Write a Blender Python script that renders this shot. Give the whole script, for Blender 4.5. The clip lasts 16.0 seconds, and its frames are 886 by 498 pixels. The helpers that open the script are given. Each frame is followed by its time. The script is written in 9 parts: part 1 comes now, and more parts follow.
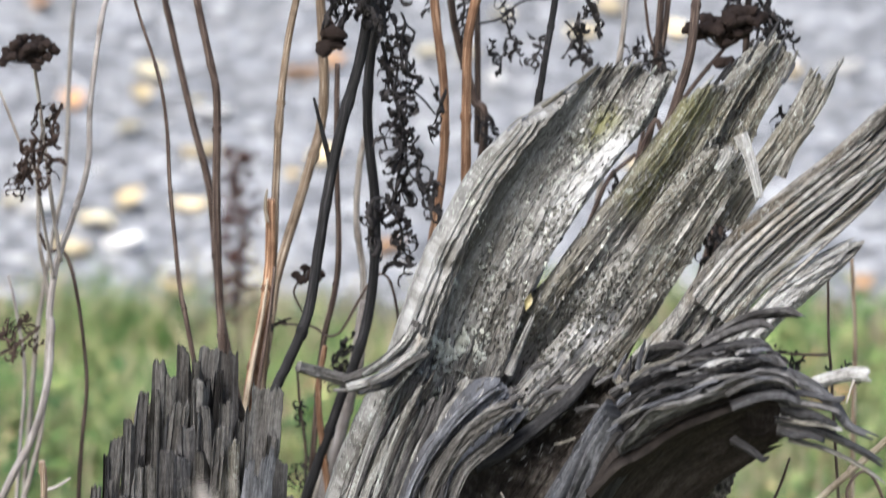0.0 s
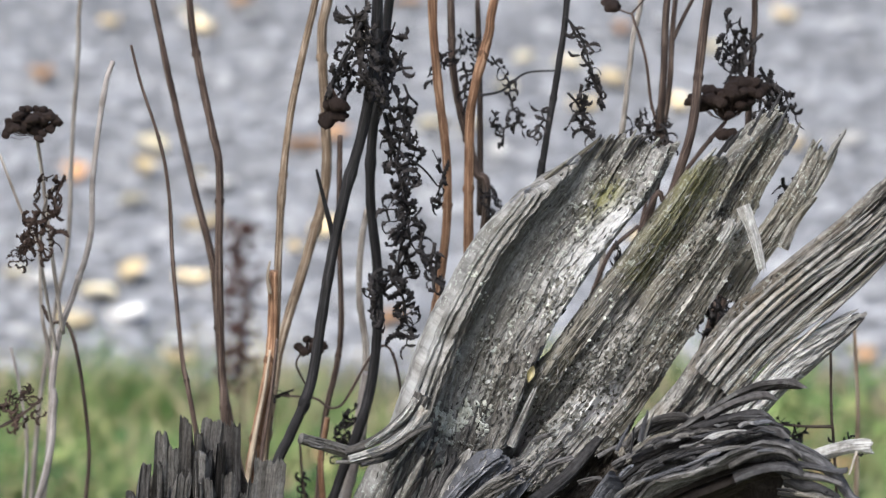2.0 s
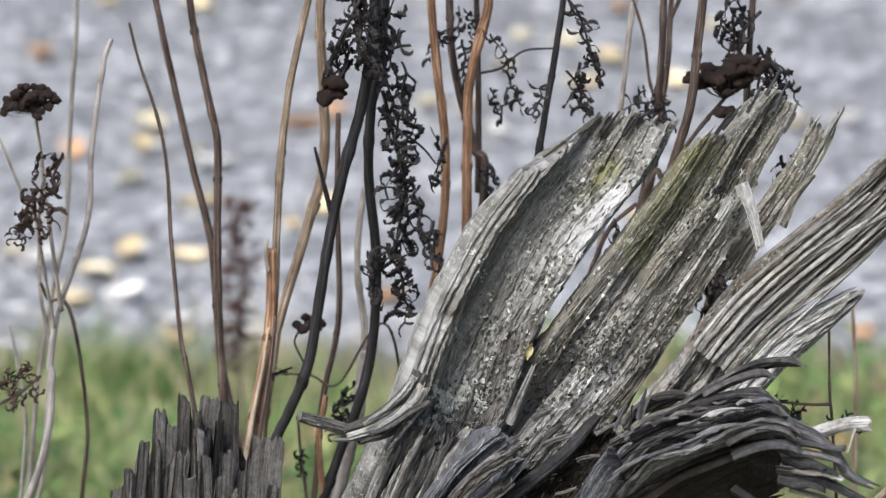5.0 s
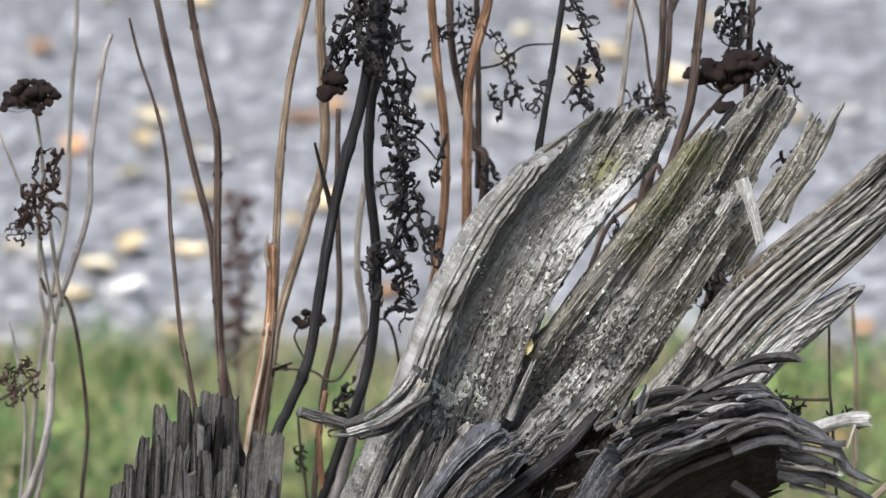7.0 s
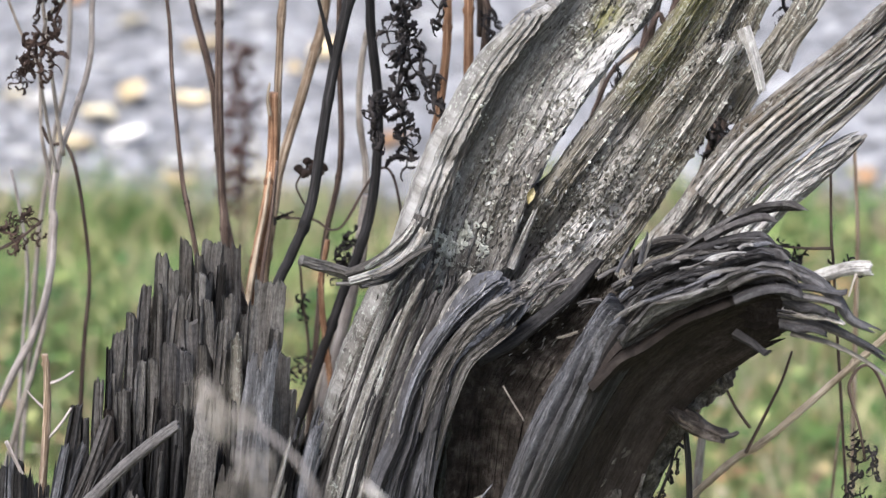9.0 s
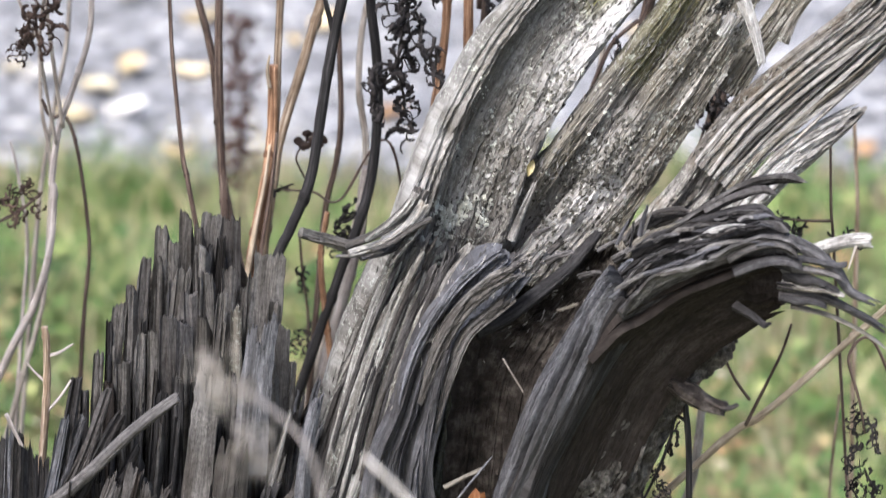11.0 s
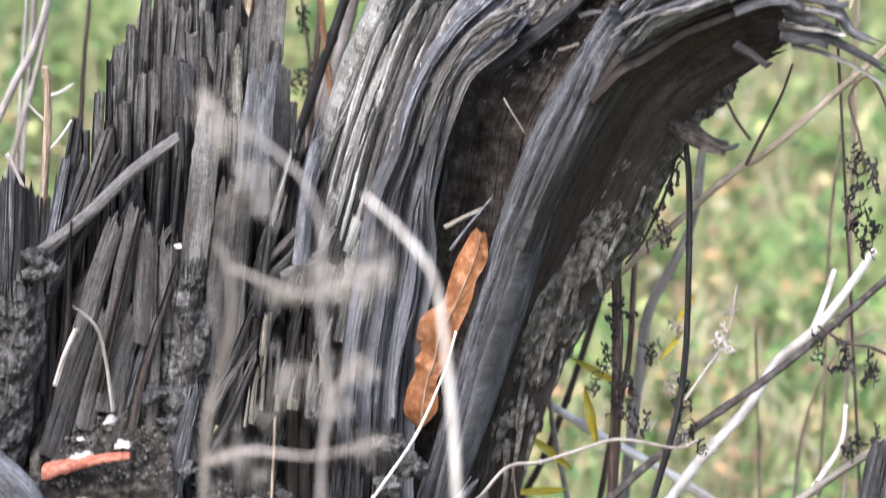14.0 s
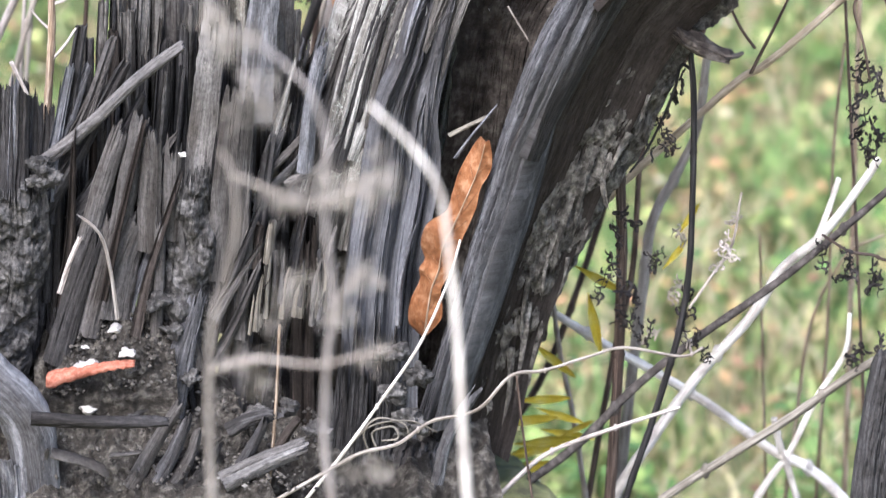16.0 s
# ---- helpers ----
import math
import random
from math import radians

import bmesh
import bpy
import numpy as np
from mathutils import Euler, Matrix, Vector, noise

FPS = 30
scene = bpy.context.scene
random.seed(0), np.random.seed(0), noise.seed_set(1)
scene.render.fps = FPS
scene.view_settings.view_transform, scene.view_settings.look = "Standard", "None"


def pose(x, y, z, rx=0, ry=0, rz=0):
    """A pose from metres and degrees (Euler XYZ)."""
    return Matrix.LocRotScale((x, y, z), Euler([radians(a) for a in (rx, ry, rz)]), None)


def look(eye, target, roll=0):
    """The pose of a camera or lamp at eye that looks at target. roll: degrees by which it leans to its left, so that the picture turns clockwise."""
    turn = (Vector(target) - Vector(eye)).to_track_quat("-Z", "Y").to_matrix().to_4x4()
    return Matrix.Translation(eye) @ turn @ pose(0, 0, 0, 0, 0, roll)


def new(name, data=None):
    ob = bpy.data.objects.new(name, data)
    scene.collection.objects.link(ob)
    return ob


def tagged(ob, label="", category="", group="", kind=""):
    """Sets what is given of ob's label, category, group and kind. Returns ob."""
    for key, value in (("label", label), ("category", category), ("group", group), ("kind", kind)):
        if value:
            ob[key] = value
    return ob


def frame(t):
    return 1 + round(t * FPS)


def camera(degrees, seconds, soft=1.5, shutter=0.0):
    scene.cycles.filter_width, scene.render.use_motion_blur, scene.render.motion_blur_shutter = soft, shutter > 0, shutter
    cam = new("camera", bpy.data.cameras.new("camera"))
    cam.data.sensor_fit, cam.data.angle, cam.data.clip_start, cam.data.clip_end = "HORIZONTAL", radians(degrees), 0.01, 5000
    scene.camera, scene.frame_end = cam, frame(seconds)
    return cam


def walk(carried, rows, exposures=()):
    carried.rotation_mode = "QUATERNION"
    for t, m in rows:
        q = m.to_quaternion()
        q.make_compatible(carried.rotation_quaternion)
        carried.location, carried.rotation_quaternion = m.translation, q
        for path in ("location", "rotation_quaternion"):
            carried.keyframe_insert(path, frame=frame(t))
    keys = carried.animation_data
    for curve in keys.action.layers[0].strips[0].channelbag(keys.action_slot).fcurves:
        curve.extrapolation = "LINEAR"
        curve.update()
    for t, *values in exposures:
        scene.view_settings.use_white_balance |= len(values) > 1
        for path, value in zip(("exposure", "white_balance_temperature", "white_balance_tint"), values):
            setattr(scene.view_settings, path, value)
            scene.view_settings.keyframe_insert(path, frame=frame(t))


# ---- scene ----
# ---- camera: stands on its tripod and tilts down the stump ----
cam = camera(11.0, 16.0, soft=1.3, shutter=0.9)
cam.data.dof.use_dof = True
cam.data.dof.focus_distance = 2.85
cam.data.dof.aperture_fstop = 10.5
walk(cam, [
    (0, pose(0, 0, 1.35, 72.307, 0, -0.034)),
    (0.5, pose(0, 0, 1.35, 72.845, 0, -0.068)),
    (1, pose(0, 0, 1.35, 73.136, 0, -0.046)),
    (1.5, pose(0, 0, 1.35, 73.200, 0, 0.000)),
    (2, pose(0, 0, 1.35, 73.200, 0, -0.001)),
    (2.5, pose(0, 0, 1.35, 73.145, 0, -0.011)),
    (3, pose(0, 0, 1.35, 73.070, 0, 0.011)),
    (3.5, pose(0, 0, 1.35, 72.974, 0, -0.000)),
    (4, pose(0, 0, 1.35, 72.942, 0, -0.023)),
    (6.5, pose(0, 0, 1.35, 72.888, 0, -0.023)),
    (7, pose(0, 0, 1.35, 72.866, 0, -0.023)),
    (7.5, pose(0, 0, 1.35, 72.845, 0, -0.080)),
    (7.7, pose(0, 0, 1.35, 72.790, 0, -0.090)),
    (7.9, pose(0, 0, 1.35, 72.050, 0, -0.115)),
    (8, pose(0, 0, 1.35, 71.865, 0, -0.114)),
    (8.5, pose(0, 0, 1.35, 71.261, 0, -0.022)),
    (8.7, pose(0, 0, 1.35, 71.090, 0, 0.001)),
    (10.8, pose(0, 0, 1.35, 70.750, 0, -0.013)),
    (11, pose(0, 0, 1.35, 70.638, 0, -0.003)),
    (11.5, pose(0, 0, 1.35, 70.276, 0, -0.000)),
    (12, pose(0, 0, 1.35, 69.748, 0, 0.007)),
    (12.5, pose(0, 0, 1.35, 69.099, 0, -0.040)),
    (13, pose(0, 0, 1.35, 68.391, 0, 0.018)),
    (13.5, pose(0, 0, 1.35, 67.906, 0, -0.022)),
    (14, pose(0, 0, 1.35, 67.398, 0, 0.007)),
    (14.5, pose(0, 0, 1.35, 66.893, 0, 0.030)),
    (15, pose(0, 0, 1.35, 66.570, 0, 0.019)),
    (15.5, pose(0, 0, 1.35, 66.430, 0, 0.030)),
    (16, pose(0, 0, 1.35, 66.257, 0, 0.065)),
], exposures=[(0, 1.16, 6070, 10), (1.5, 0.9, 6070, 10), (7.5, 0.9, 6070, 10), (8.0, 0.85, 6070, 10), (8.7, 1.1, 6110, 13), (11, 1.3, 6110, 14), (13, 1.75, 5990, 15), (16, 1.83, 5880, 15)])

# ---- light: bright overcast sky ----
world = bpy.data.worlds.new("overcast_sky")
scene.world = world
world.use_nodes = True
wt = world.node_tree
sky = wt.nodes.new("ShaderNodeTexSky")
sky.sky_type = "NISHITA"
sky.sun_disc = False
sky.sun_elevation = radians(48)
sky.sun_rotation = radians(-150)
sky.dust_density = 4.0
wt.links.new(sky.outputs[0], wt.nodes["Background"].inputs[0])
wt.nodes["Background"].inputs[1].default_value = 0.115

sun_data = bpy.data.lights.new("sun", "SUN")
sun_data.energy = 2.15
sun_data.angle = radians(22)
sun_data.color = (1.0, 0.97, 0.93)
sun = new("sun", sun_data)
sun.matrix_world = look((-0.9, 0.4, 5.0), (0, 2.7, 0.3))


# ---- materials ----
def nodes_of(name):
    m = bpy.data.materials.new(name)
    m.use_nodes = True
    t = m.node_tree
    return m, t, t.nodes["Principled BSDF"]


def node(t, kind, **values):
    n = t.nodes.new(kind)
    for key, value in values.items():
        n.inputs[key.replace("_", " ")].default_value = value
    return n


def ramp(t, src, stops):
    r = t.nodes.new("ShaderNodeValToRGB")
    e = r.color_ramp.elements
    e[0].position, e[0].color = stops[0][0], (*stops[0][1], 1)
    e[1].position, e[1].color = stops[-1][0], (*stops[-1][1], 1)
    for p, c in stops[1:-1]:
        k = e.new(p)
        k.color = (*c, 1)
    t.links.new(src, r.inputs[0])
    return r.outputs[0]


def mixed(t, kind, fac, a, b):
    m = t.nodes.new("ShaderNodeMix")
    m.data_type, m.blend_type = "RGBA", kind
    for sock, v in ((m.inputs[0], fac), (m.inputs[6], a), (m.inputs[7], b)):
        if isinstance(v, (int, float)):
            sock.default_value = v
        elif isinstance(v, tuple):
            sock.default_value = (*v, 1)
        else:
            t.links.new(v, sock)
    return m.outputs[2]


def wood_material(name, dark, mid, pale, stain, stain_amount=0.5, rough=0.85, lichen=0.0, bump=0.5, patches=(), weather=0.5, streak=0.8):
    """Weathered wood with the grain along the second UV axis."""
    m, t, p = nodes_of(name)
    uv = t.nodes.new("ShaderNodeUVMap")
    geo = t.nodes.new("ShaderNodeTexCoord")
    info = t.nodes.new("ShaderNodeObjectInfo")

    def stretched(sx, sy, scale, detail, distort=0.0):
        mp = node(t, "ShaderNodeMapping", Scale=(sx, sy, 1))
        t.links.new(uv.outputs[0], mp.inputs[0])
        n = node(t, "ShaderNodeTexNoise", Scale=scale, Detail=detail, Roughness=0.65, Distortion=distort)
        t.links.new(mp.outputs[0], n.inputs["Vector"])
        return n.outputs[0]

    calm = 0.85 if streak > 0.5 else 1.25
    fine = stretched(900, 42, 1.0, 6, 0.5)
    broad = stretched(230, 10, 1.0, 5, 0.6)
    bleach = stretched(90, 9, 1.0, 6, 1.0)
    crust = stretched(360, 150, 1.0, 9, 0.9)
    flaky = stretched(150, 46, 1.0, 7, 1.4)
    col = ramp(t, fine, [(0.5 - 0.33 * calm, dark), (0.5, mid), (0.5 + 0.36 * calm, pale)])
    tone = ramp(t, broad, [(0.34, (0.5, 0.5, 0.51)), (0.52, (1.0, 1.0, 1.0)), (0.68, (1.2, 1.19, 1.17))])
    col = mixed(t, "MULTIPLY", streak, col, tone)
    bands = stretched(34, 3.5, 1.0, 3, 0.5)
    wide = ramp(t, bands, [(0.36, (0.5, 0.47, 0.43)), (0.5, (1.0, 0.99, 0.97)), (0.64, (1.35, 1.36, 1.36))])
    col = mixed(t, "MULTIPLY", 0.9, col, wide)
    white = ramp(t, bleach, [(0.54, (0, 0, 0)), (0.68, (0.65, 0.65, 0.65))])
    col = mixed(t, "MIX", white, col, pale)
    worn = ramp(t, flaky, [(0.36, (0.52, 0.5, 0.47)), (0.46, (0.95, 0.95, 0.95)), (0.56, (1.0, 1.0, 1.0)), (0.64, (1.4, 1.4, 1.38))])
    col = mixed(t, "MULTIPLY", weather, col, worn)
    pitted = ramp(t, crust, [(0.34, (0.3, 0.29, 0.28)), (0.45, (0.9, 0.9, 0.9)), (0.56, (1.06, 1.06, 1.06)), (0.68, (1.55, 1.55, 1.53))])
    col = mixed(t, "MULTIPLY", weather, col, pitted)
    speck = node(t, "ShaderNodeTexNoise", Scale=420.0, Detail=5.0, Roughness=0.7)
    t.links.new(geo.outputs["Object"], speck.inputs["Vector"])
    grime = ramp(t, speck.outputs[0], [(0.36, (0.5, 0.5, 0.5)), (0.5, (1.0, 1.0, 1.0)), (0.66, (1.22, 1.22, 1.22))])
    col = mixed(t, "MULTIPLY", 0.85 * weather, col, grime)
    blotch = node(t, "ShaderNodeTexNoise", Scale=26.0, Detail=4.0)
    t.links.new(geo.outputs["Object"], blotch.inputs["Vector"])
    mask = ramp(t, blotch.outputs[0], [(0.48, (0, 0, 0)), (0.72, (stain_amount,) * 3)])
    col = mixed(t, "MIX", mask, col, stain)
    if lichen:
        grow = node(t, "ShaderNodeTexNoise", Scale=300.0, Detail=4.0, Roughness=0.65, Distortion=1.2)
        t.links.new(geo.outputs["Object"], grow.inputs["Vector"])
        patch = node(t, "ShaderNodeTexNoise", Scale=16.0, Detail=2.0)
        t.links.new(geo.outputs["Object"], patch.inputs["Vector"])
        a = ramp(t, grow.outputs[0], [(0.56, (0, 0, 0)), (0.61, (1, 1, 1))])
        b = ramp(t, patch.outputs[0], [(0.42, (0, 0, 0)), (0.58, (lichen,) * 3)])
        col = mixed(t, "MIX", mixed(t, "MULTIPLY", 1.0, a, b), col, (0.5, 0.53, 0.47))
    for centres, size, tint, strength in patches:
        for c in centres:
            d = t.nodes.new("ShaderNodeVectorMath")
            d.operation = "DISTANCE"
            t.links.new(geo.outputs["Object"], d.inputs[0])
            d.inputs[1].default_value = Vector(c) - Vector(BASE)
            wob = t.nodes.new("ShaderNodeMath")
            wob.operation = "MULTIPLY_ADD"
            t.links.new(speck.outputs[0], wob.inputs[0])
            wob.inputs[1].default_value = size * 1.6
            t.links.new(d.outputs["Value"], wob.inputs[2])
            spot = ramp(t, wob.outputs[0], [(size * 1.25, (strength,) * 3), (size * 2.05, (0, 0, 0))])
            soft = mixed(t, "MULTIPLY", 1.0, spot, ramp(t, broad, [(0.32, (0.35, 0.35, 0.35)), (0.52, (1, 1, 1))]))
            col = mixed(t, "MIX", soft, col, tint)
    vary = ramp(t, info.outputs["Random"], [(0.0, (0.72, 0.71, 0.7)), (1.0, (1.15, 1.15, 1.16))])
    col = mixed(t, "MULTIPLY", 1.0, col, vary)
    t.links.new(col, p.inputs["Base Color"])
    p.inputs["Roughness"].default_value = rough
    p.inputs["Specular IOR Level"].default_value = 0.12
    b0 = node(t, "ShaderNodeBump", Strength=bump, Distance=0.0012)
    t.links.new(speck.outputs[0], b0.inputs["Height"])
    b3 = node(t, "ShaderNodeBump", Strength=bump * weather * 1.3, Distance=0.003)
    t.links.new(crust, b3.inputs["Height"])
    t.links.new(b0.outputs[0], b3.inputs["Normal"])
    b1 = node(t, "ShaderNodeBump", Strength=bump, Distance=0.0014)
    t.links.new(b3.outputs[0], b1.inputs["Normal"])
    t.links.new(fine, b1.inputs["Height"])
    b2 = node(t, "ShaderNodeBump", Strength=bump, Distance=0.003)
    t.links.new(broad, b2.inputs["Height"])
    t.links.new(b1.outputs[0], b2.inputs["Normal"])
    t.links.new(b2.outputs[0], p.inputs["Normal"])
    return m


def mottled(name, a, b, c, scale=60.0, rough=0.8, bump=0.4, distance=0.002, vary=0.3, trans=0.0):
    m, t, p = nodes_of(name)
    geo = t.nodes.new("ShaderNodeTexCoord")
    info = t.nodes.new("ShaderNodeObjectInfo")
    n = node(t, "ShaderNodeTexNoise", Scale=scale, Detail=6.0, Roughness=0.65)
    t.links.new(geo.outputs["Object"], n.inputs["Vector"])
    n2 = node(t, "ShaderNodeTexNoise", Scale=scale * 0.17, Detail=3.0)
    t.links.new(geo.outputs["Object"], n2.inputs["Vector"])
    col = ramp(t, n.outputs[0], [(0.3, a), (0.5, b), (0.7, c)])
    tone = ramp(t, n2.outputs[0], [(0.3, (0.7, 0.7, 0.7)), (0.7, (1.2, 1.2, 1.2))])
    col = mixed(t, "MULTIPLY", 1.0, col, tone)
    v = ramp(t, info.outputs["Random"], [(0.0, (1 - vary,) * 3), (1.0, (1 + vary,) * 3)])
    col = mixed(t, "MULTIPLY", 1.0, col, v)
    t.links.new(col, p.inputs["Base Color"])
    p.inputs["Roughness"].default_value = rough
    p.inputs["Specular IOR Level"].default_value = 0.18
    bp = node(t, "ShaderNodeBump", Strength=bump, Distance=distance)
    t.links.new(n.outputs[0], bp.inputs["Height"])
    t.links.new(bp.outputs[0], p.inputs["Normal"])
    return m


def island_material(name, stops, rough=0.8, scale=90.0, spec=0.3):
    """Loose pieces joined in one mesh: each piece takes its own colour."""
    m, t, p = nodes_of(name)
    g = t.nodes.new("ShaderNodeNewGeometry")
    geo = t.nodes.new("ShaderNodeTexCoord")
    col = ramp(t, g.outputs["Random Per Island"], stops)
    n = node(t, "ShaderNodeTexNoise", Scale=scale, Detail=4.0)
    t.links.new(geo.outputs["Object"], n.inputs["Vector"])
    tone = ramp(t, n.outputs[0], [(0.3, (0.65, 0.65, 0.65)), (0.7, (1.2, 1.2, 1.2))])
    col = mixed(t, "MULTIPLY", 1.0, col, tone)
    t.links.new(col, p.inputs["Base Color"])
    p.inputs["Roughness"].default_value = rough
    p.inputs["Specular IOR Level"].default_value = spec
    return m


def stem_material(name, a, b, c, rough=0.7):
    """A dry stem: fine streaks and ribs along its length, stained in patches, paler where the skin has worn off."""
    m, t, p = nodes_of(name)
    uv = t.nodes.new("ShaderNodeUVMap")
    geo = t.nodes.new("ShaderNodeTexCoord")
    info = t.nodes.new("ShaderNodeObjectInfo")
    mp = node(t, "ShaderNodeMapping", Scale=(800, 26, 1))
    t.links.new(uv.outputs[0], mp.inputs[0])
    streak = node(t, "ShaderNodeTexNoise", Scale=1.0, Detail=5.0, Roughness=0.6, Distortion=0.4)
    t.links.new(mp.outputs[0], streak.inputs["Vector"])
    patch = node(t, "ShaderNodeTexNoise", Scale=38.0, Detail=5.0, Roughness=0.65)
    t.links.new(geo.outputs["Object"], patch.inputs["Vector"])
    col = ramp(t, streak.outputs[0], [(0.3, a), (0.5, b), (0.68, c)])
    col = mixed(t, "MULTIPLY", 0.9, col, ramp(t, patch.outputs[0], [(0.34, (0.55, 0.52, 0.5)), (0.5, (1.0, 1.0, 1.0)), (0.68, (1.35, 1.36, 1.38))]))
    col = mixed(t, "MULTIPLY", 1.0, col, ramp(t, info.outputs["Random"], [(0.0, (0.75, 0.75, 0.75)), (1.0, (1.25, 1.25, 1.25))]))
    t.links.new(col, p.inputs["Base Color"])
    p.inputs["Roughness"].default_value = rough
    p.inputs["Specular IOR Level"].default_value = 0.3
    bp = node(t, "ShaderNodeBump", Strength=0.6, Distance=0.0012)
    t.links.new(streak.outputs[0], bp.inputs["Height"])
    t.links.new(bp.outputs[0], p.inputs["Normal"])
    return m


BASE = (-0.04, 2.72, 0.0)
ALGAE = (0.19, 0.19, 0.06)
SILVER = wood_material("silvered_wood", (0.08, 0.077, 0.07), (0.325, 0.318, 0.3), (0.64, 0.64, 0.62), (0.13, 0.12, 0.10), 0.6, lichen=0.9, bump=0.55)
RIBWOOD = wood_material("brown_stained_silver_wood", (0.07, 0.064, 0.055), (0.29, 0.28, 0.258), (0.62, 0.61, 0.585), (0.19, 0.145, 0.09), 0.8, lichen=0.6, bump=0.55, weather=0.6)
# left-edge patches put the skylit rim into the colour; dark ones fill the channel
TALLWOOD = wood_material("bleached_slab_wood_lit_rim", (0.055, 0.053, 0.048), (0.245, 0.239, 0.223), (0.57, 0.57, 0.55), (0.12, 0.11, 0.09), 0.7, lichen=0.9, bump=0.55,
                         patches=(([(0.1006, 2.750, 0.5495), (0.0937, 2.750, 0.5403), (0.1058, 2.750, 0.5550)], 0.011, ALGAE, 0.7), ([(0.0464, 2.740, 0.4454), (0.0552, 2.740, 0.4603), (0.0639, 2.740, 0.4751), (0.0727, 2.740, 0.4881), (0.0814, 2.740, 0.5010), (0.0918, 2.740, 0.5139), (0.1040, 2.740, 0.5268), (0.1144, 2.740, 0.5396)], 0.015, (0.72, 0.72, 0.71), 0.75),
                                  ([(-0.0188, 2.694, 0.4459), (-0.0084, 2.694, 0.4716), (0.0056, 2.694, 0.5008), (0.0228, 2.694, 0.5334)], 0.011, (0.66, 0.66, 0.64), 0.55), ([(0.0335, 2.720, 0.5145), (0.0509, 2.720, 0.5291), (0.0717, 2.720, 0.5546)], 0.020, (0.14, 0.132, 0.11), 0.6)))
OLIVE = wood_material("algae_tinged_wood", (0.045, 0.041, 0.034), (0.205, 0.192, 0.163), (0.52, 0.51, 0.47), (0.16, 0.15, 0.10), 0.6, lichen=0.9, bump=0.55,
                      patches=(([(0.1548, 2.745, 0.5564), (0.1616, 2.745, 0.5692), (0.1444, 2.745, 0.5418), (0.1324, 2.745, 0.5253), (0.1203, 2.745, 0.5069)], 0.014, ALGAE, 0.5), ([(0.1756, 2.735, 0.5374), (0.1807, 2.735, 0.5429), (0.0908, 2.735, 0.4172), (0.0996, 2.735, 0.4284)], 0.013, (0.7, 0.69, 0.67), 0.8), ([(0.0770, 2.745, 0.3987), (0.0592, 2.745, 0.3874), (0.0803, 2.745, 0.4288), (0.1050, 2.745, 0.4475), (0.1118, 2.745, 0.4773)], 0.022, (0.5, 0.49, 0.465), 0.6), ([(0.1211, 2.735, 0.4897)], 0.007, (0.012, 0.01, 0.008), 0.95)))
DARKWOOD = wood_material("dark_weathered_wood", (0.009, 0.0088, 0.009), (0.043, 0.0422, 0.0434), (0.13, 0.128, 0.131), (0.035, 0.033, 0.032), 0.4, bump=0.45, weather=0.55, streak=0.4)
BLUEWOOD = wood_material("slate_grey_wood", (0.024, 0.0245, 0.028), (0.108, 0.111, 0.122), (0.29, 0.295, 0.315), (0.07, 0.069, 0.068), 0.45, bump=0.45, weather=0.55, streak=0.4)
# brown kept extra dark to carry the shade under the arch
BROWNWOOD = wood_material("shaded_brown_wood", (0.010, 0.0084, 0.0076), (0.033, 0.0275, 0.0245), (0.075, 0.065, 0.059), (0.011, 0.0095, 0.0085), 0.5, rough=0.75, bump=0.35, weather=0.55, streak=0.4)
COLUMN = wood_material("blue_grey_column_wood", (0.036, 0.038, 0.044), (0.118, 0.123, 0.138), (0.29, 0.30, 0.33), (0.085, 0.088, 0.096), 0.45, bump=0.4, weather=0.4, streak=0.4)
PLATE = wood_material("brown_grey_wood", (0.022, 0.0205, 0.0197), (0.086, 0.082, 0.08), (0.19, 0.184, 0.18), (0.05, 0.045, 0.04), 0.4, bump=0.45, weather=0.55, streak=0.4)
SHARD = wood_material("grey_brown_shard_wood", (0.03, 0.0283, 0.0265), (0.122, 0.117, 0.111), (0.28, 0.272, 0.26), (0.055, 0.05, 0.045), 0.4, bump=0.5, weather=0.6, streak=0.4)
TORN = wood_material("torn_grey_wood", (0.015, 0.0142, 0.0135), (0.06, 0.0575, 0.0555), (0.24, 0.233, 0.225), (0.035, 0.031, 0.028), 0.6, bump=0.6, weather=0.7, streak=0.8)
BARK = mottled("rotten_bark", (0.022, 0.02, 0.0175), (0.13, 0.121, 0.106), (0.36, 0.345, 0.305), 140.0, 0.95, 1.0, 0.006)
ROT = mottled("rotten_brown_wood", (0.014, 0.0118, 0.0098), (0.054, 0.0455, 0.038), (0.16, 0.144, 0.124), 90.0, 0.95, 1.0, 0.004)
LICHEN = mottled("lichen_crust", (0.42, 0.435, 0.37), (0.6, 0.615, 0.54), (0.76, 0.77, 0.70), 400.0, 0.95)
CRUMBLE = mottled("crumbling_grey_rot", (0.015, 0.0142, 0.0135), (0.06, 0.0575, 0.055), (0.17, 0.164, 0.157), 190.0, 0.95, 1.0, 0.004)
DIRT = mottled("dark_humus", (0.012, 0.011, 0.009), (0.045, 0.04, 0.034), (0.16, 0.15, 0.13), 140.0, 0.95, 1.0, 0.006)
STEM_GREY = stem_material("grey_dry_stem", (0.14, 0.12, 0.10), (0.27, 0.24, 0.21), (0.45, 0.42, 0.38))
STEM_ASH = stem_material("ash_grey_stem", (0.2, 0.178, 0.165), (0.32, 0.288, 0.268), (0.5, 0.46, 0.435))
